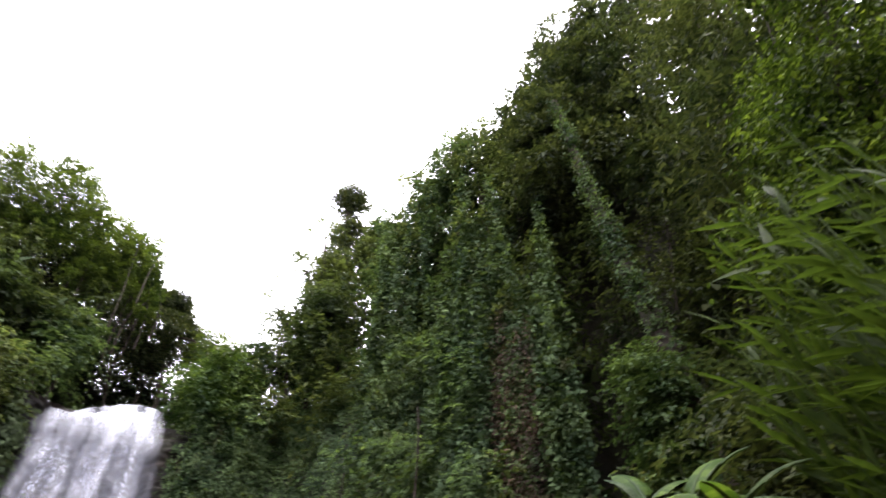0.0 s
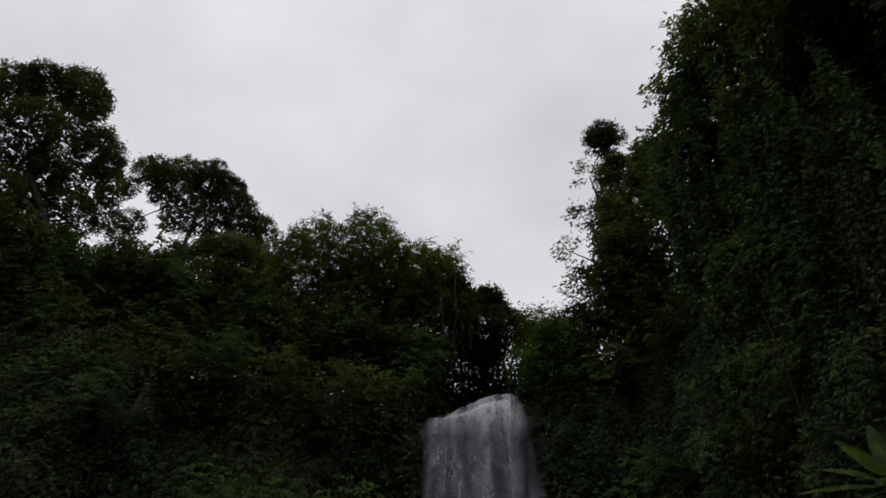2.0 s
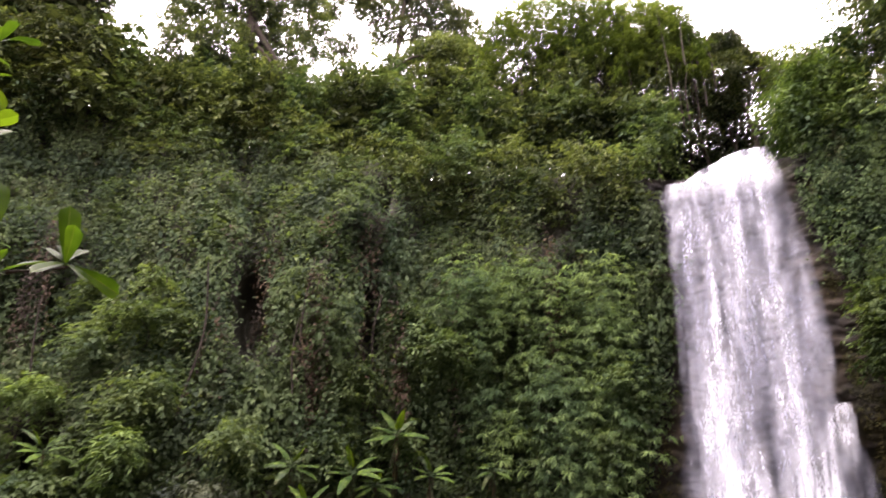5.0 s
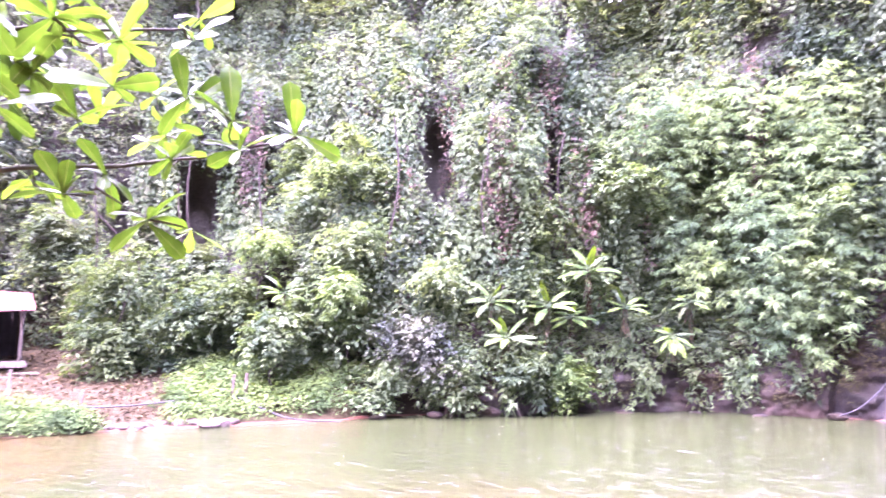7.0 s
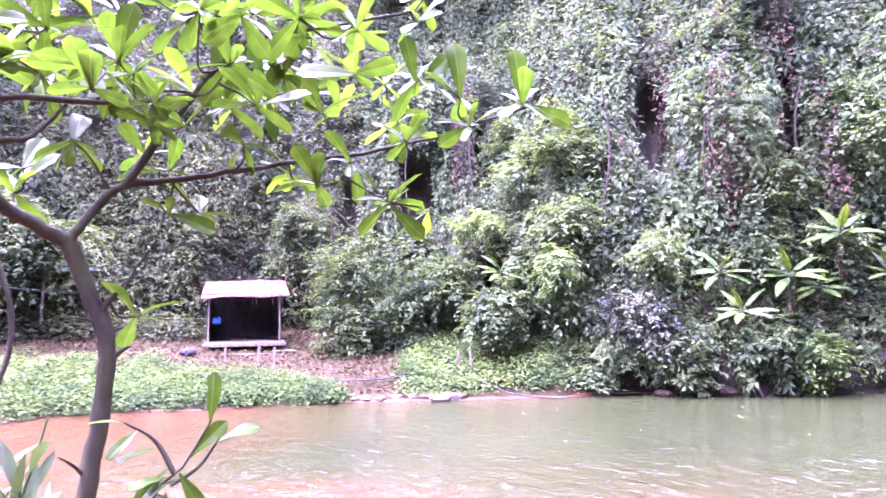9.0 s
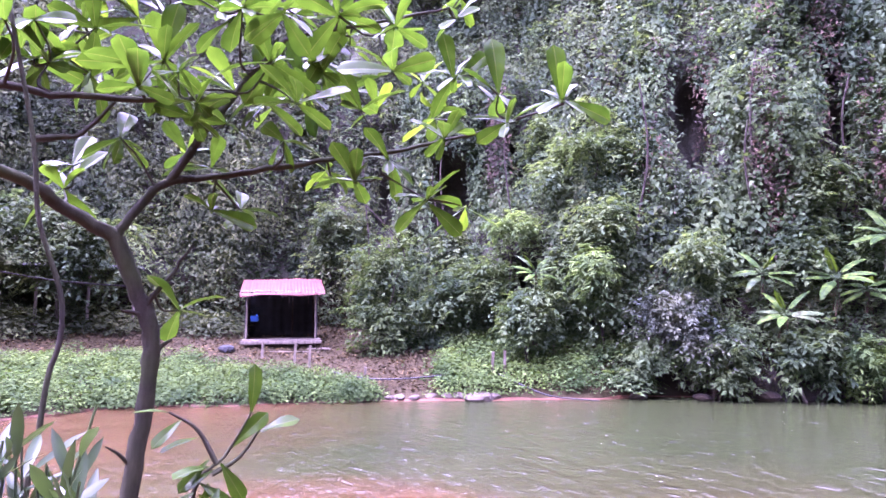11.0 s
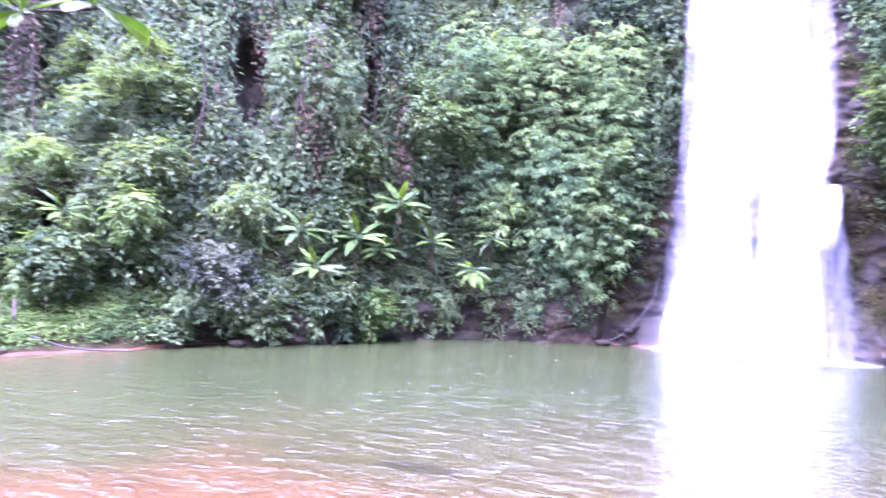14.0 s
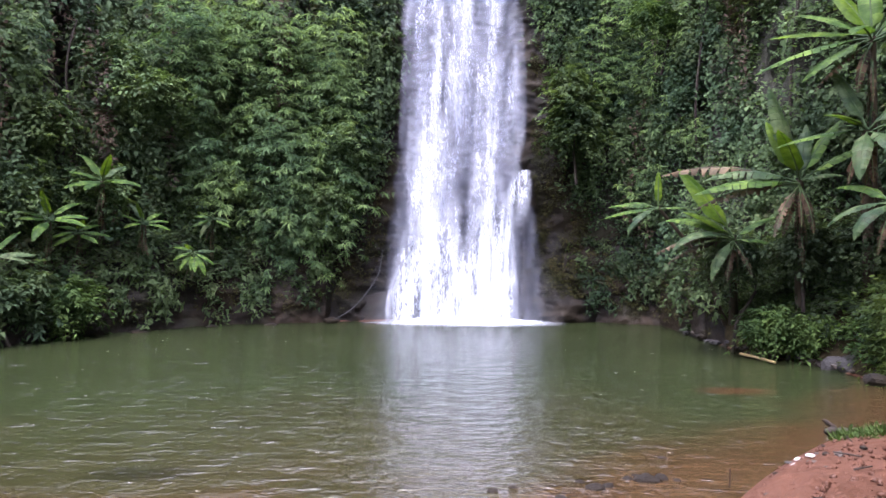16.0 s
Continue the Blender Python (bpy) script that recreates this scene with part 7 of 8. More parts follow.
def build_litter():
    rng = np.random.default_rng(38)
    n = 22000
    a = rng.uniform(-98, -52, n)
    r = far_shore(a) + 0.4 + rng.random(n) * (foot_r(a) - far_shore(a) + 0.6)
    p = np.stack([r * np.sin(np.radians(a)), r * np.cos(np.radians(a)), bank_z(a, r) + 0.03 + rng.random(n) * 0.06], -1)
    nrm = unit(np.array([0, 0, 1.0]) + rng.normal(size=(n, 3)) * 0.35)
    ln = rng.uniform(0.04, 0.15, n)
    v, f = leaf_arrays(p, nrm, rng.normal(size=(n, 3)), ln, ln * 0.45)
    tagged(new("leaf_litter", mesh_of("leaf_litter", v, f, LEAF_LITTER)), "tan and brown dry leaf litter on the slope", "leaf litter", kind="stuff")


build_litter()


def build_shrubs():
    rows = (
        ("shrub", "tall leafy shrub beside the hut", -67.5, 20.8, mass(-71.5, -63.5, -3.5, 7.0, 20.8, 16, 0.75, 81, 0.2, 0.6), LEAF_PALE, 0.15, 900, 0.5),
        ("shrub", "tangled green shrub before the dark hollow", -60, 20.2, mass(-65, -55, -0.6, 5.0, 20.6, 14, 0.75, 82, 0.2, 0.6), LEAF_CLIFF, 0.16, 800, 0.5),
        ("shrub", "large leafy green shrub on the slope", -48.5, 18.6, mass(-53, -44.5, 0.0, 7.5, 19.9, 20, 0.75, 83, 0.35, 0.6), LEAF_PALE, 0.17, 1150, 0.45),
        ("grey_shrub", "grey-leaved shrub among the green ones", -44.5, 17.7, mass(-48.0, -38.6, -3.0, 2.4, 17.4, 15, 0.5, 84, 0.25, 0.3), LEAF_GREY, 0.13, 460, 0.4),
        # two added bushes: one darkens the hollow's lit floor, one covers bare earth
        ("shrub", "dark bush added to darken the lit floor of the hollow in the cliff", -61.5, 23.2, mass(-64.5, -59, 3.6, 7.4, 22.7, 9, 0.6, 101, 0.1, 0.3), LEAF_SHADE, 0.16, 420, 0.5),
        ("shrub", "dark bush added over the bare earth behind the hut", -72, 25.0, mass(-74.5, -69, 4.5, 10.0, 24.3, 12, 0.7, 102, 0.1, 0.3), LEAF_SHADE, 0.16, 520, 0.5),
        ("shrub", "yellow-green bush overhanging the water", -29.5, 18.6, mass(-32.0, -27.2, -6.2, -2.0, 18.7, 10, 0.45, 85, 0.2, 0.3), LEAF_LIME, 0.16, 420, 0.35),
        ("shrub", "green bush at the water's edge", -38.5, 17.6, mass(-41.5, -36.5, -6.0, -0.5, 17.6, 10, 0.5, 86, 0.2, 0.3), LEAF_CLIFF, 0.15, 460, 0.45),
        ("shrub", "light green spray of leaves high on the cliff", 19, 21.2, mass(16.5, 21.5, 18.6, 21.6, 20.6, 7, 0.4, 87, 0, 0.2), LEAF_LIME, 0.19, 230, 0.25),
        ("shrub", "broad-leaved shrub on the cliff beside the fall", 12, 20.9, mass(9.0, 14.5, 9.5, 16.5, 20.9, 10, 0.65, 88, 0.2, 0.3), LEAF_PALE, 0.18, 520, 0.5),
        ("fern_bush", "bright fern-like bush on the bank", 28, 15.7, mass(25.2, 32, -6.8, -3.9, 15.2, 14, 0.34, 89, 0.0, 0.3), LEAF_LIME, 0.12, 700, 0.35),
        ("shrub", "yellow-green bush beside the grey boulders", 35.5, 13.7, mass(33.4, 38.5, -9.2, -1.0, 13.5, 20, 0.4, 90, 0.2, 0.3), LEAF_FEATHER, 0.095, 1000, 0.4),
        ("shrub", "leafy shrub hiding the stems of the banana plants", 24.5, 16.0, mass(21.8, 27.5, -1.8, 1.8, 15.9, 10, 0.5, 94, 0.2, 0.3), LEAF_SHADE, 0.12, 620, 0.45),
        ("shrub", "leafy shrub round the foot of the large banana plant", 29.5, 15.2, mass(27, 32.5, -0.5, 3.2, 15.6, 10, 0.5, 95, 0.2, 0.3), LEAF_SHADE, 0.12, 620, 0.45),
        ("shrub", "bush before the small banana plant on the slope", -54.8, 18.2, mass(-57, -52, -1.8, 2.4, 18.2, 10, 0.5, 96, 0.3, 0.3), LEAF_CLIFF, 0.16, 480, 0.5),
        ("shrub", "trailing bush below the banana plants", -33, 17.9, mass(-36.5, -30.5, -5.2, -1.0, 18.2, 9, 0.45, 98, 0.0, 0.3), LEAF_CLIFF, 0.18, 380, 0.4),
        ("shrub", "shrub under the banana plants", 33, 15.5, mass(30.5, 37, -0.6, 3.0, 15.3, 12, 0.5, 91, 0.1, 0.3), LEAF_SHADE, 0.11, 620, 0.45),
    )
    # added bush that hides the roof edge where it catches light
    rows += (("shrub", "dark bush added to hide the lit edge of the shelter's roof", -93, 23.6, mass(-100, -87, 2.5, 9.0, 23.0, 22, 0.75, 99, 0.0, 0.4), LEAF_SHADE, 0.17, 900, 0.5),)
    for k, (nm, label, a, r, bl, mat, size, tufts, slim) in enumerate(rows):
        z = float(bank_z(np.array(a), np.array(r))) if EYE_Z + r * math.tan(radians(2)) > bl[0][0].z else max(1.0, bl[0][0].z - 1.0)
        tree(nm, label, polar(a, r, z), bl, mat, 500 + k, size, int(tufts * 1.1), 12, 0.16, slim=slim, simple=False, girth=0.05, limbs=False, category="shrub", core=0.5, hang=0.45)


build_shrubs()


# ---------------------------------------------------------------- stones, driftwood and small things along the water
def boulder(at, size, mat, seed, label, squash=0.6, name="boulder", group="", detail=2):
    rng = np.random.default_rng(seed)
    bm = bmesh.new()
    bmesh.ops.create_icosphere(bm, subdivisions=detail, radius=1.0)
    off = rng.uniform(0, 50, 3)
    for v in bm.verts:
        p = np.array(v.co)
        n = float(fbm(p[None] * 1.1 + off, 3)[0])
        cut = min(1.0, 0.92 / max(abs(v.co.x * 0.8 + v.co.z * 0.6), abs(v.co.y), 0.5))
        v.co = Vector(p * (1 + 0.75 * n) * cut)
    bmesh.ops.scale(bm, vec=(size * rng.uniform(0.85, 1.3), size * rng.uniform(0.8, 1.1), size * squash), verts=bm.verts)
    bmesh.ops.rotate(bm, cent=(0, 0, 0), matrix=Matrix.Rotation(rng.uniform(0, 6.28), 3, "Z"), verts=bm.verts)
    ob = part(name, bm, mat, None)
    ob.location = at
    return tagged(ob, label, "stone", group)


def build_stones():
    rng = np.random.default_rng(61)
    for k, a in enumerate((-69.5, -68.2, -67, -66.1, -64.8, -63.4, -62.0, -60.9, -59.6, -58.8, -57.9)):
        s = (0.14, 0.2, 0.12, 0.17, 0.13, 0.16, 0.18, 0.2, 0.24, 0.27, 0.2)[k]
        boulder(polar(a, float(far_shore(a)) + rng.uniform(-0.1, 0.2), 0.06), s, ROCK_MUDDY, 610 + k, "muddy brown stone at the waterline", 0.55, group="stones along the far shore")
    for k in range(8):
        a = -46 + k * 5.2 + rng.uniform(-0.7, 0.7)
        if -4.5 < a < 6:
            continue
        boulder(polar(a, float(far_shore(a)) + rng.uniform(-0.1, 0.35), rng.uniform(-0.1, 0.1)), rng.uniform(0.2, 0.42), ROCK_WET, 640 + k, "dark wet rock at the foot of the cliff", 0.42, group="wet rocks along the cliff's foot")
    for k in range(90):
        a = rng.uniform(20.5, 35.5)
        boulder(polar(a, float(far_shore(a)) + rng.uniform(-0.15, 0.6), rng.uniform(0.0, 0.12)), 0.04 + 0.13 * rng.random() ** 2, (ROCK_GREY, ROCK_WET, ROCK_MUDDY)[k % 3], 680 + k, "broken stone on the shore below the bank", 0.6, group="stones on the eastern shore", detail=1)
    boulder(polar(32.7, 14.35, 0.1), 0.26, ROCK_GREY, 740, "large angular grey boulder on the shore", 0.85)
    boulder(polar(31.6, 14.5, 0.08), 0.28, ROCK_GREY, 741, "flat grey boulder beside the larger one", 0.6)
    boulder(polar(34.3, 13.1, 0.08), 0.22, ROCK_WET, 742, "dark stone at the water's edge", 0.6)
    for k, (x, y, s) in enumerate(((2.0, 6.2, 0.11), (2.18, 6.27, 0.08), (1.84, 6.24, 0.06), (1.45, 6.0, 0.09), (1.6, 6.05, 0.06), (2.05, 6.36, 0.05), (2.4, 6.9, 0.05), (1.95, 6.33, 0.05), (2.3, 6.2, 0.05), (1.1, 5.75, 0.06), (0.5, 5.9, 0.07), (0.7, 6.0, 0.05), (1.35, 6.15, 0.05))):
        boulder((x, y, -0.012), s, ROCK_SUNK, 750 + k, "dark stone just breaking the shallow water", 0.55, group="stones in the shallows")
    for k in range(34):
        a, q = rng.uniform(23, 36), rng.uniform(0.35, 0.99)
        r = float(near_shore(a)) * q
        if r < 5.0:
            continue
        p = polar(a, r, 0.0)
        p.z = shore_z(a, r)
        boulder(p, rng.uniform(0.02, 0.06), (ROCK_MUDDY, ROCK_WET)[k % 2], 780 + k, "small pebble on the red mud", 0.6, "pebble", "pebbles on the beach", 1)


def shore_z(a, r):
    s = r / float(near_shore(a))
    zn = float(np.interp(a, [-180, -125, -60, 0, 60, 180], [1.2, 0.5, 0.32, 0.3, 0.6, 1.2]))
    return zn * (1 - s ** 2.5) + 0.05 * (1 - s)


build_stones()


def build_small_things():
    rng = np.random.default_rng(62)
    # driftwood root on the beach
    root = thing("driftwood", polar(32.2, 9.2, shore_z(32.2, 9.2)), "dark rotten driftwood stump lying on the red beach", "driftwood")
    root.scale = (0.68, 0.68, 0.68)
    for k, (p, q, r) in enumerate((((-0.35, 0, 0.06), (0.32, 0.05, 0.10), 0.075), ((-0.1, 0, 0.08), (-0.32, 0.12, 0.26), 0.04), ((0.1, 0, 0.08), (0.25, -0.2, 0.05), 0.035), ((-0.2, 0, 0.06), (-0.3, -0.2, 0.02), 0.03))):
        line = smooth_line([p, (np.array(p) + np.array(q)) / 2 + rng.normal(size=3) * 0.03, q], 9)
        v, f = tube_arrays(line, r * np.array([0.55, 0.9, 1.1, 0.85, 1.0, 0.8, 0.7, 0.5, 0.12]), 9, 0.22, rng)
        add_mesh("log" if k == 0 else "root", v, f, BARK, root, smooth=True)
    # grass beside it
    n = 420
    a, r = rng.uniform(31.5, 36, n), rng.uniform(8.6, 9.3, n)
    p = np.stack([r * np.sin(np.radians(a)), r * np.cos(np.radians(a)), np.array([shore_z(x, y) for x, y in zip(a, r)])], -1)
    ln = rng.uniform(0.06, 0.16, n)
    v, f = leaf_arrays(p, unit(rng.normal(size=(n, 3)) + np.array([0, -0.6, 0.3])), unit(rng.normal(size=(n, 3)) * 0.5 + np.array([0, 0, 1.0])), ln, ln * 0.16)
    tagged(new("grass", mesh_of("grass", v, f, LEAF_LIME)), "tuft of short green grass on the beach", "grass", kind="stuff")
    # clods and grit over the beach
    n = 900
    a, q = rng.uniform(21, 40, n), rng.uniform(0.5, 0.995, n)
    r = near_shore(a) * q
    c = np.stack([r * np.sin(np.radians(a)), r * np.cos(np.radians(a)), np.array([shore_z(x, y) for x, y in zip(a, r)])], -1)
    sz = 0.008 + 0.035 * rng.random(n) ** 3
    offs = unit(np.array([(1, 0, 0), (-1, 0.2, 0), (0, 1, 0.1), (0.1, -1, 0), (0, 0, 0.8), (0, 0, -0.8)]))
    v = (c[:, None] + offs[None] * sz[:, None, None] * rng.uniform(0.6, 1.4, (n, 6, 1))).reshape(-1, 3)
    tri = np.array([(0, 2, 4), (2, 1, 4), (1, 3, 4), (3, 0, 4), (2, 0, 5), (1, 2, 5), (3, 1, 5), (0, 3, 5)])
    f = (np.arange(n)[:, None, None] * 6 + tri[None]).reshape(-1, 3)
    tagged(new("mud_clods", mesh_of("mud_clods", v, f, RED_MUD)), "small clods and grit on the red beach", "mud", kind="stuff")
    # stick standing in the shallows
    st = pole("stick", (0, 0, -0.3), (0.02, 0.0, 0.17), 0.008, BARK, None, seed=810)
    st.location = (2.72, 6.05, 0.0)
    tagged(st, "thin dark stick standing in the shallow water", "stick")
    for k, (x, y, ang) in enumerate(((3.7, 5.6, 20), (4.6, 7.2, 70), (4.0, 6.3, 140), (5.2, 7.0, 10), (4.4, 5.9, 100))):
        tw = pole("twig", (-0.12, 0, 0.012), (0.12, 0.01, 0.014), 0.008, BARK, None, seed=820 + k)
        aa, rr = math.degrees(math.atan2(x, y)), math.hypot(x, y)
        tw.location, tw.rotation_euler = (x, y, shore_z(aa, rr) + 0.01), (0, 0, radians(ang))
        tagged(tw, "short dark twig lying on the red mud", "twig", "twigs on the beach")
    for k, (a, r, s) in enumerate(((29.2, 7.6, 0.05), (28.6, 7.5, 0.04), (30.1, 7.7, 0.045), (30.4, 7.8, 0.03), (29.0, 7.2, 0.05))):
        bm = bmesh.new()
        bmesh.ops.create_icosphere(bm, subdivisions=1, radius=s)
        for v in bm.verts:
            v.co = v.co * rng.uniform(0.6, 1.3)
        bmesh.ops.scale(bm, vec=(1.2, 1, 0.35), verts=bm.verts)
        ob = part("scrap", bm, PALE_SCRAP if k % 2 == 0 else ROCK_GREY, None)
        ob.location = polar(a, r, shore_z(a, r) + 0.02)
        tagged(ob, "small pale scrap washed up on the mud", "litter", "scraps on the beach")
    pl = pole("bamboo_pole", tuple(polar(25.1, 15.4, 0.06)), tuple(polar(27.6, 14.5, 0.05)), 0.03, BAMBOO_DRY, None, seed=830)
    tagged(pl, "dry yellow bamboo pole lying at the waterline", "bamboo pole")
    # pipes and hoses
    for nm, pts, r, label in (
        ("water_pipe", [sight(-9.3, -5.7, 19.9), sight(-8.0, -5.0, 20.1), sight(-6.6, -3.6, 20.3), sight(-5.4, -1.7, 20.6), sight(-5.0, 0.5, 20.9)], 0.018, "thin black pipe running down the rock into the pool"),
        ("hose", [polar(-57.5, 17.0, 0.55), polar(-55.5, 16.6, 0.32), polar(-53.0, 16.3, 0.1), polar(-49.0, 16.2, 0.03)], 0.02, "black hose running from the bank into the water"),
        ("hose", [polar(-72, 17.8, 0.55), polar(-69, 17.3, 0.42), polar(-66, 17.1, 0.42), polar(-62, 17.2, 0.5)], 0.02, "black hose lying along the bank"),
    ):
        v, f = tube_arrays(smooth_line([tuple(p) for p in pts], 30), np.full(30, r), 6)
        tagged(add_mesh(nm, v, f, BLACK_PIPE), label, "pipe")
    # a black sack beside the hut, and a pale vine hanging near it
    a, r = -80.6, 21.0
    sack = boulder(polar(a, r, float(bank_z(np.array(a), np.array(r))) + 0.1), 0.27, DARK_SHEET, 870, "black sack lying beside the hut", 0.55, "sack")
    tagged(sack, "black sack lying beside the hut", "sack")
    v, f = tube_arrays(smooth_line([(-18.6, 6.9, 5.6)] + [(-18.34, 8.21, 4.1), (-18.42, 8.03, 3.14), (-18.51, 7.83, 2.29), (-18.66, 7.45, 1.7), (-18.98, 6.6, 1.6)], 30), np.linspace(0.022, 0.012, 30), 6, 0.08, rng)
    tagged(add_mesh("liana", v, f, BARK, smooth=True), "pale thin liana hanging beside the hut", "liana", "lianas on the cliff")
    # white flakes on the pool: some foam, some standing in for ripple glints
    n = 130
    a, q = rng.uniform(-58, 24, n), rng.random(n) ** 0.8
    r = near_shore(a) + 1.0 + (far_shore(a) - near_shore(a) - 1.6) * q
    c = np.stack([r * np.sin(np.radians(a)), r * np.cos(np.radians(a)), 0 * a + 0.012], -1)
    s = rng.uniform(0.004, 0.011, n) * (0.6 + 0.4 * r / 12)
    ang = np.linspace(0, 2 * np.pi, 7)[:-1]
    ring = np.stack([np.cos(ang) * 4.5, np.sin(ang) * 0.5, 0 * ang], -1)
    v = (c[:, None] + ring[None] * s[:, None, None] * rng.uniform(0.5, 1.3, (n, 6, 1))).reshape(-1, 3)
    f = np.concatenate([np.arange(n)[:, None] * 6 + np.array(t) for t in ((0, 1, 2), (0, 2, 3), (0, 3, 4), (0, 4, 5))])
    tagged(new("foam_glint_flecks", mesh_of("foam_glint_flecks", v, f, PALE_SCRAP)), "small white flecks on the pool for foam and for glints on the ripples", "foam", kind="stuff")


build_small_things()


def build_shelter():
    """A second, darker shelter under the trees at the western end."""
    a, r = -93.0, 24.0
    z = float(bank_z(np.array(a), np.array(r)))
    root = thing("shelter", polar(a, r, z), "dark open shelter on pale posts under the trees", "shelter")
    root.rotation_euler = (0, 0, radians(-a))
    for x in (-2.0, -0.6, 0.9, 2.2):
        pole("post", (x, 0, -0.4), (x, 0, 2.0), 0.05, BARK_PALE, root, seed=850 + int(x * 10 + 30))
    # roof and back are added dark sheets, painting the shade inside
    bm = bmesh.new()
    box(bm, (4.8, 2.6, 0.06), (0.1, 1.2, 2.12), Matrix.Rotation(radians(6), 3, "X"))
    part("roof", bm, DARK_SHEET, root, "dark unseen roof sheet added for the shaded inside")
    bm = bmesh.new()
    box(bm, (4.6, 0.04, 2.2), (0.1, 2.3, 1.0))
    part("back_panel", bm, DARK_SHEET, root)


build_shelter()


# ---------------------------------------------------------------- plants close to the camera
def blades_plant(name, label, base, stems, mat, seed, leaf=(0.16, 0.03), per=9, category="plant", rise=0.5, point=1.3, lo=0.3, aim=None):
    """Thin stems with narrow blades: each blade a leaf of its own."""
    rng = np.random.default_rng(seed)
    base = Vector(base)
    root = thing(name, base, label, category)
    meshes = [blade_mesh("leaf", leaf[0], leaf[1], mat, c, 6, point) for c in (0.15, 0.5)]
    for k, pts in enumerate(stems):
        line = smooth_line([Vector(p) - base for p in pts], 16)
        v, f = tube_arrays(line, np.linspace(0.009, 0.003, 16), 6)
        add_mesh("stem", v, f, mat, root, smooth=True)
        for i in range(per):
            t = lo + (1 - lo) * (i + rng.random() * 0.6) / per
            q = line[min(15, int(t * 15))]
            d = line[min(15, int(t * 15))] - line[max(0, int(t * 15) - 1)]
            side = rng.normal(size=3)
            al = unit(d) * rise + unit(side) * 0.8
            if aim is not None:
                al = unit(d) * rise + unit(side) * 0.62 + np.array(aim)
            ob = new("leaf", meshes[rng.integers(2)])
            ob.parent = root
            ob.matrix_basis = frame_to(Vector(q), al, np.array([0, 0, 1.0]) + rng.normal(size=3) * 0.4, rng.uniform(0.7, 1.25))
    return root


def build_near_plants():
    rng = np.random.default_rng(63)
    stems = []
    for _ in range(20):
        x, y = -1.95 + rng.normal() * 0.1, -0.12 + rng.normal() * 0.13
        stems.append([(x, y, 0.3), (x + rng.normal() * 0.04, y + rng.normal() * 0.04, 1.1), (x + rng.normal() * 0.1, y + rng.normal() * 0.08, rng.uniform(1.78, 1.93) - 0.5 * (y + 0.1))])
    blades_plant("lance_leaved_shrub", "low shrub with grey-green lance-shaped leaves on the bank", (-1.95, -0.17, 0.3), stems, LEAF_LANCE, 64, (0.15, 0.026), 15, "shrub", rise=1.0, point=1.0, lo=0.66)
    # a leafy sapling in front of the trunk
    base = Vector((-2.0, 0.24, 0.3))
    root = thing("sapling", base, "small sapling with a few broad green leaves at its tip", "sapling")
    for nm, pts in (("stem", [(-2.0, 0.22, 0.3), (-1.998, 0.24, 1.2), (-1.993, 0.26, 1.691), (-1.98, 0.343, 1.809), (-1.968, 0.408, 1.922)]), ("shoot", [(-1.984, 0.321, 1.788), (-1.992, 0.269, 1.882), (-2.0, 0.197, 1.932)]), ("shoot", [(-1.985, 0.31, 1.76), (-1.98, 0.38, 1.80), (-1.97, 0.43, 1.87)])):
        line = smooth_line(pts, 16) - np.array(base)
        v, f = tube_arrays(line, np.linspace(0.008, 0.003, 16), 7)
        add_mesh(nm, v, f, BARK_NEAR, root, smooth=True)
    me = broad_leaf_mesh(0.13, 0.058, 0.35, 0.3, 0.12)
    for k, (p, d, n) in enumerate((((-1.968, 0.405, 1.915), (0, 0.12, 1), (1, 0.2, 0.1)), ((-2.0, 0.2, 1.93), (0.2, -1, 0.25), (0.2, 0.1, 1)), ((-1.995, 0.23, 1.91), (0.4, -0.7, -0.5), (0.7, 0, 0.6)), ((-1.99, 0.27, 1.86), (0.3, -0.9, -0.1), (0.4, 0, 1)), ((-1.985, 0.3, 1.80), (0.3, -0.7, -0.6), (0.8, 0, 0.5)), ((-1.98, 0.33, 1.79), (0.2, 0.5, -0.8), (0.9, 0, 0.3)), ((-1.99, 0.27, 1.72), (0.3, -0.8, -0.35), (0.5, 0, 0.9)), ((-1.97, 0.42, 1.86), (0.1, 0.9, 0.4), (0.3, -0.2, 1)), ((-1.99, 0.28, 1.74), (0.4, 0.7, -0.5), (0.7, 0, 0.6)), ((-1.99, 0.3, 1.78), (0.5, -0.5, 0.1), (0.3, 0.2, 1)), ((-1.985, 0.31, 1.77), (0.5, -0.8, -0.25), (0.5, 0, 1)), ((-1.985, 0.3, 1.74), (0.3, -0.2, -1), (0.9, 0.2, 0.2)), ((-1.975, 0.36, 1.83), (0.2, 0.6, 0.7), (0.8, -0.4, 0.4)), ((-1.99, 0.28, 1.71), (0.5, 0.4, -0.9), (0.9, 0, 0.3)))):
        hang_leaf(me, root, base, p, d, n, rng.uniform(0.65, 1.0) if k else 1.05)
    # a thin bare stem beside the tree
    line = smooth_line([(-2.32, -0.2, 0.3), (-2.30, -0.139, 1.669), (-2.303, -0.122, 1.798), (-2.305, -0.102, 2.006), (-2.306, -0.076, 2.119), (-2.306, -0.082, 2.257), (-2.302, -0.145, 2.465), (-2.301, -0.17, 2.7), (-2.3, -0.25, 3.1)], 40)
    v, f = tube_arrays(line, np.linspace(0.009, 0.006, 40), 8, 0.04, rng)
    tagged(add_mesh("bare_stem", v, f, BARK_NEAR, smooth=True), "thin dark bare stem rising beside the tree", "stem")
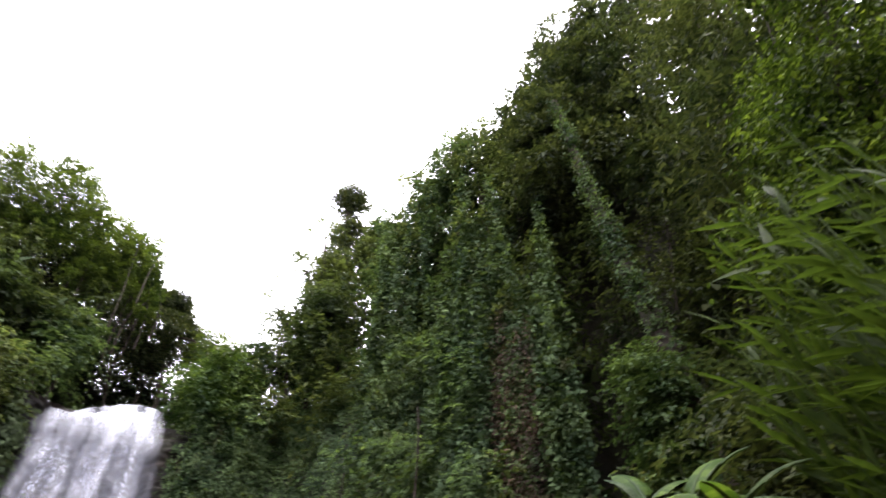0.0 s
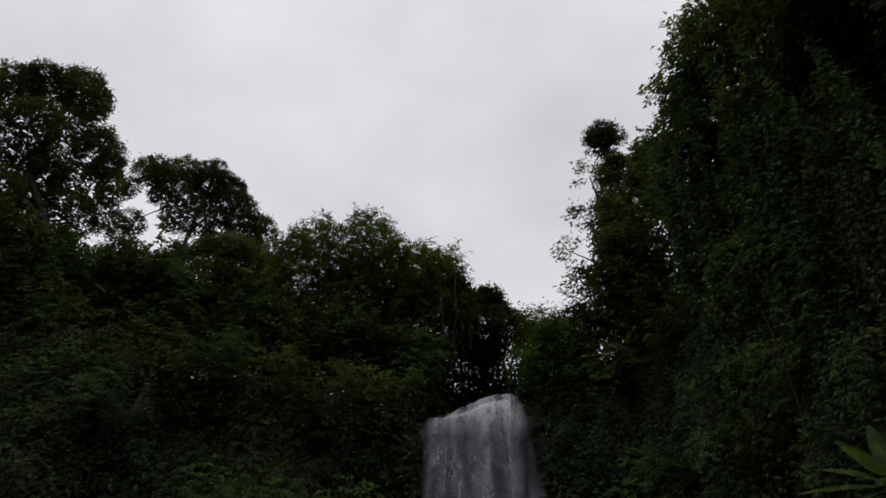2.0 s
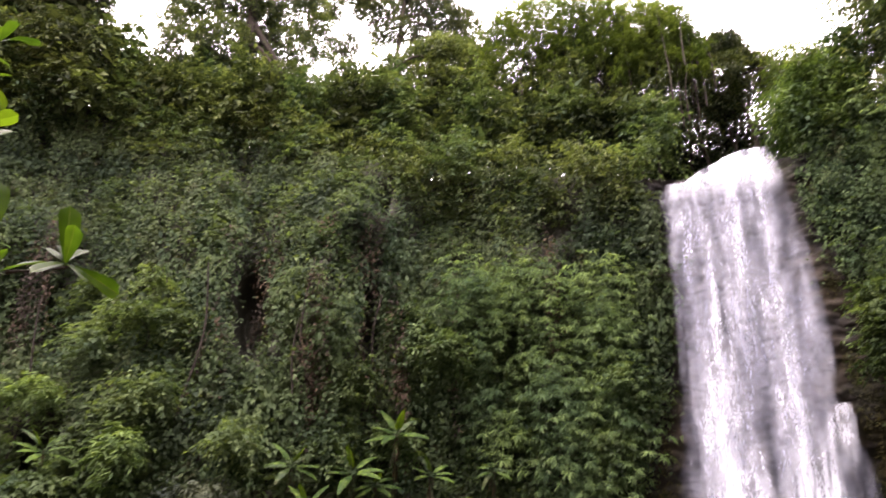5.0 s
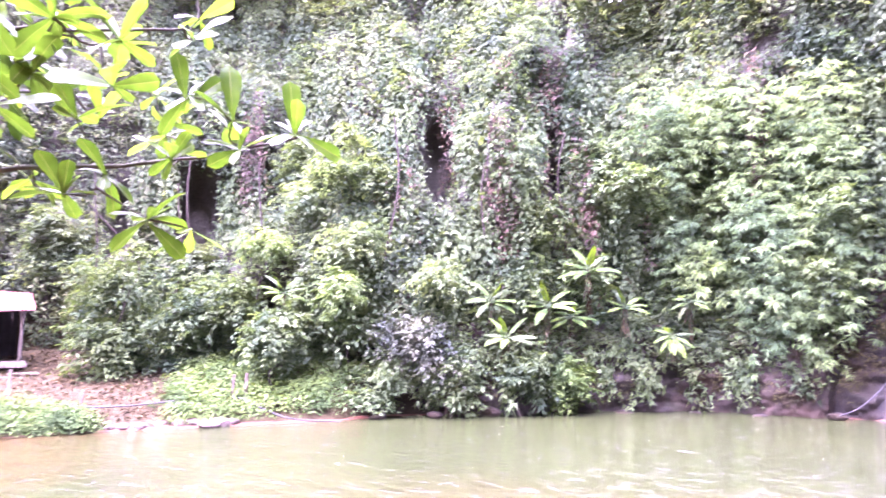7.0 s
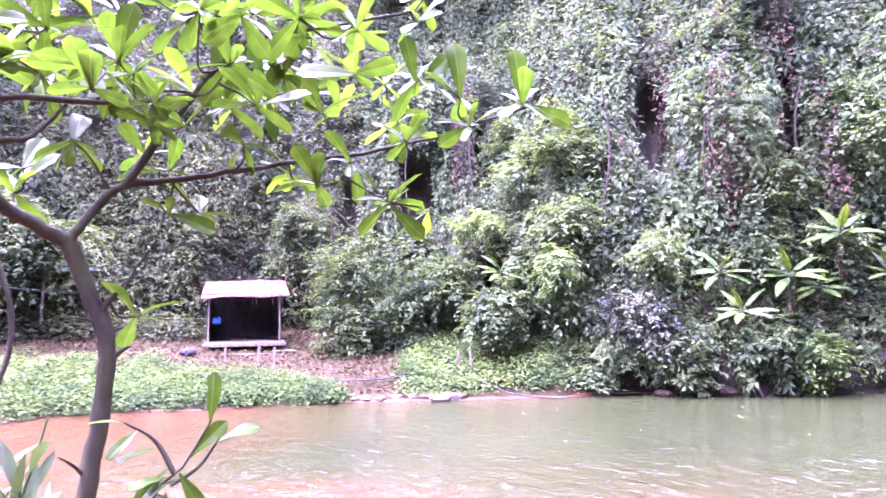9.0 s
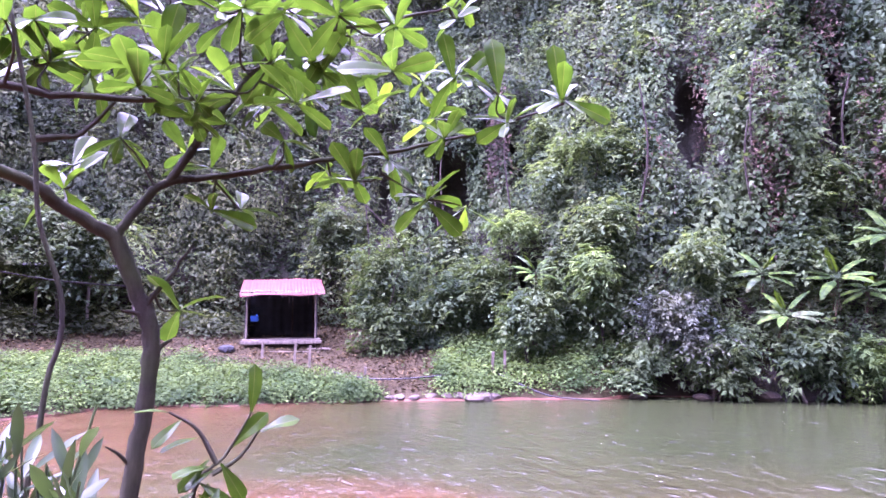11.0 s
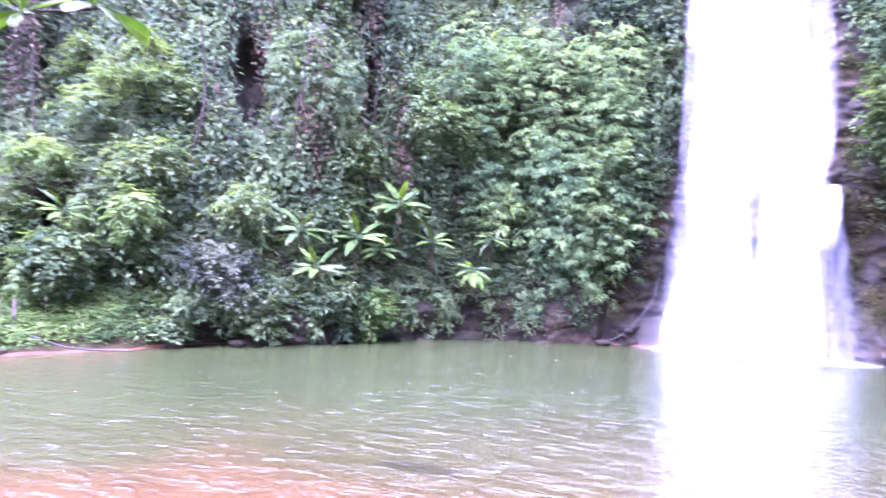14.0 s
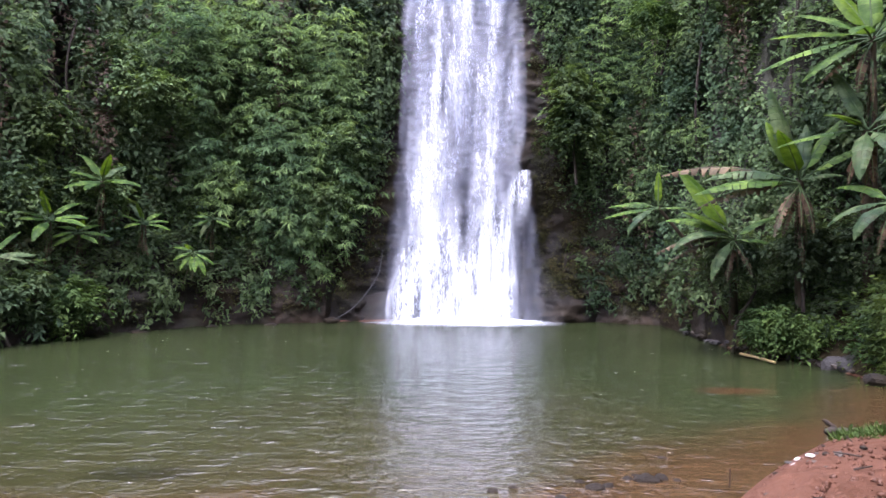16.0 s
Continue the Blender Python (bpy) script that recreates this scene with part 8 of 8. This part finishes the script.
    # a wire tied to the trunk
    v, f = tube_arrays(smooth_line([(-2.806, 0.13, 2.29), (-2.76, -0.1, 2.305), (-2.68, -0.3, 2.335), (-2.5, -0.75, 2.42), (-2.2, -1.4, 2.6)], 24), np.full(24, 0.0025), 6)
    tagged(add_mesh("wire", v, f, BLACK_PIPE), "thin wire tied round the tree's trunk", "wire")
    # reed clump with long pointed blades
    for k in range(9):
        a, r = 72.5 + 2.6 * k + rng.normal() * 0.6, rng.uniform(3.3, 4.4)
        z1 = EYE_Z + r * math.tan(radians(float(np.interp(a, [70, 76, 82, 95], [34, 45, 47, 45])) + rng.normal() * 1.5))
        st = []
        for _ in range(14):
            aa = a + rng.normal() * 2.5
            lean = -rng.uniform(2, 9)
            st.append([polar(aa + 3, r, 0.5), polar(aa + 3 + lean * 0.2, r + rng.normal() * 0.1, z1 * 0.5), polar(aa + lean, r + rng.normal() * 0.2, z1 * rng.uniform(0.5, 1.0))])
        blades_plant("giant_reed", "clump of giant reeds with long pointed bright green blades", polar(a, r, 0.5), st, LEAF_REED, 650 + k, (0.3, 0.046), 16, "reed", 0.3, aim=(-0.36, 0.36, 0.34))
    # broad-leaved ginger-like plants below them
    for k, (a, r, h) in enumerate(((52.5, 4.3, 3.25), (56.5, 4.0, 3.1), (49.5, 4.6, 3.0), (60.5, 3.9, 3.0), (55, 4.9, 3.4))):
        lv = [(rng.uniform(0, 360), rng.uniform(0.4, 0.6), rng.uniform(0, 70), 55, "w" if rng.random() < 0.75 else "v") for _ in range(7)]
        banana("tall broad-leaved plant with glossy paddle leaves", polar(a, r, 0.5), h, lv, 670 + k, 0, 0.03, 0.1, "paddle-leaved plants")
    tree("bright_leaved_tree", "small tree with rounded bright green leaves", polar(84, 8.5, 1.0), mass(65.5, 97, 28, 45, 7.2, 20, 0.8, 92, 0.0, 0.8) + mass(71, 97, 43, 54, 7.2, 14, 0.8, 192, 0.0, 0.8) + mass(78, 97, 52, 64, 7.2, 12, 0.8, 292, 0.0, 0.8), LEAF_REED, 692, 0.1, 2900, 13, 0.15, slim=0.6, girth=0.09, core=0.6, most=8, simple=False)
    # tree and bush in dark leaves: the shade behind the reeds as colour
    tree("shade_tree", "leafy tree closing the view above the reeds, coloured dark for shade", polar(80, 12.0, 1.5), mass(60, 100, 40, 66, 11.0, 34, 1.7, 94), LEAF_DARK, 694, 0.2, 1800, 14, 0.3, girth=0.2, core=0.4, most=5)
    tree("shade_toned_bush", "leafy bush behind the reeds, coloured dark for the shade of the bank", polar(66, 6.0, 0.8), mass(56, 86, 8, 34, 5.6, 30, 0.7, 93, 0.0, 0.4), LEAF_DARK, 693, 0.1, 1500, 13, 0.2, slim=0.45, simple=False, girth=0.08, core=0.5, limbs=False, category="shrub")


build_near_plants()
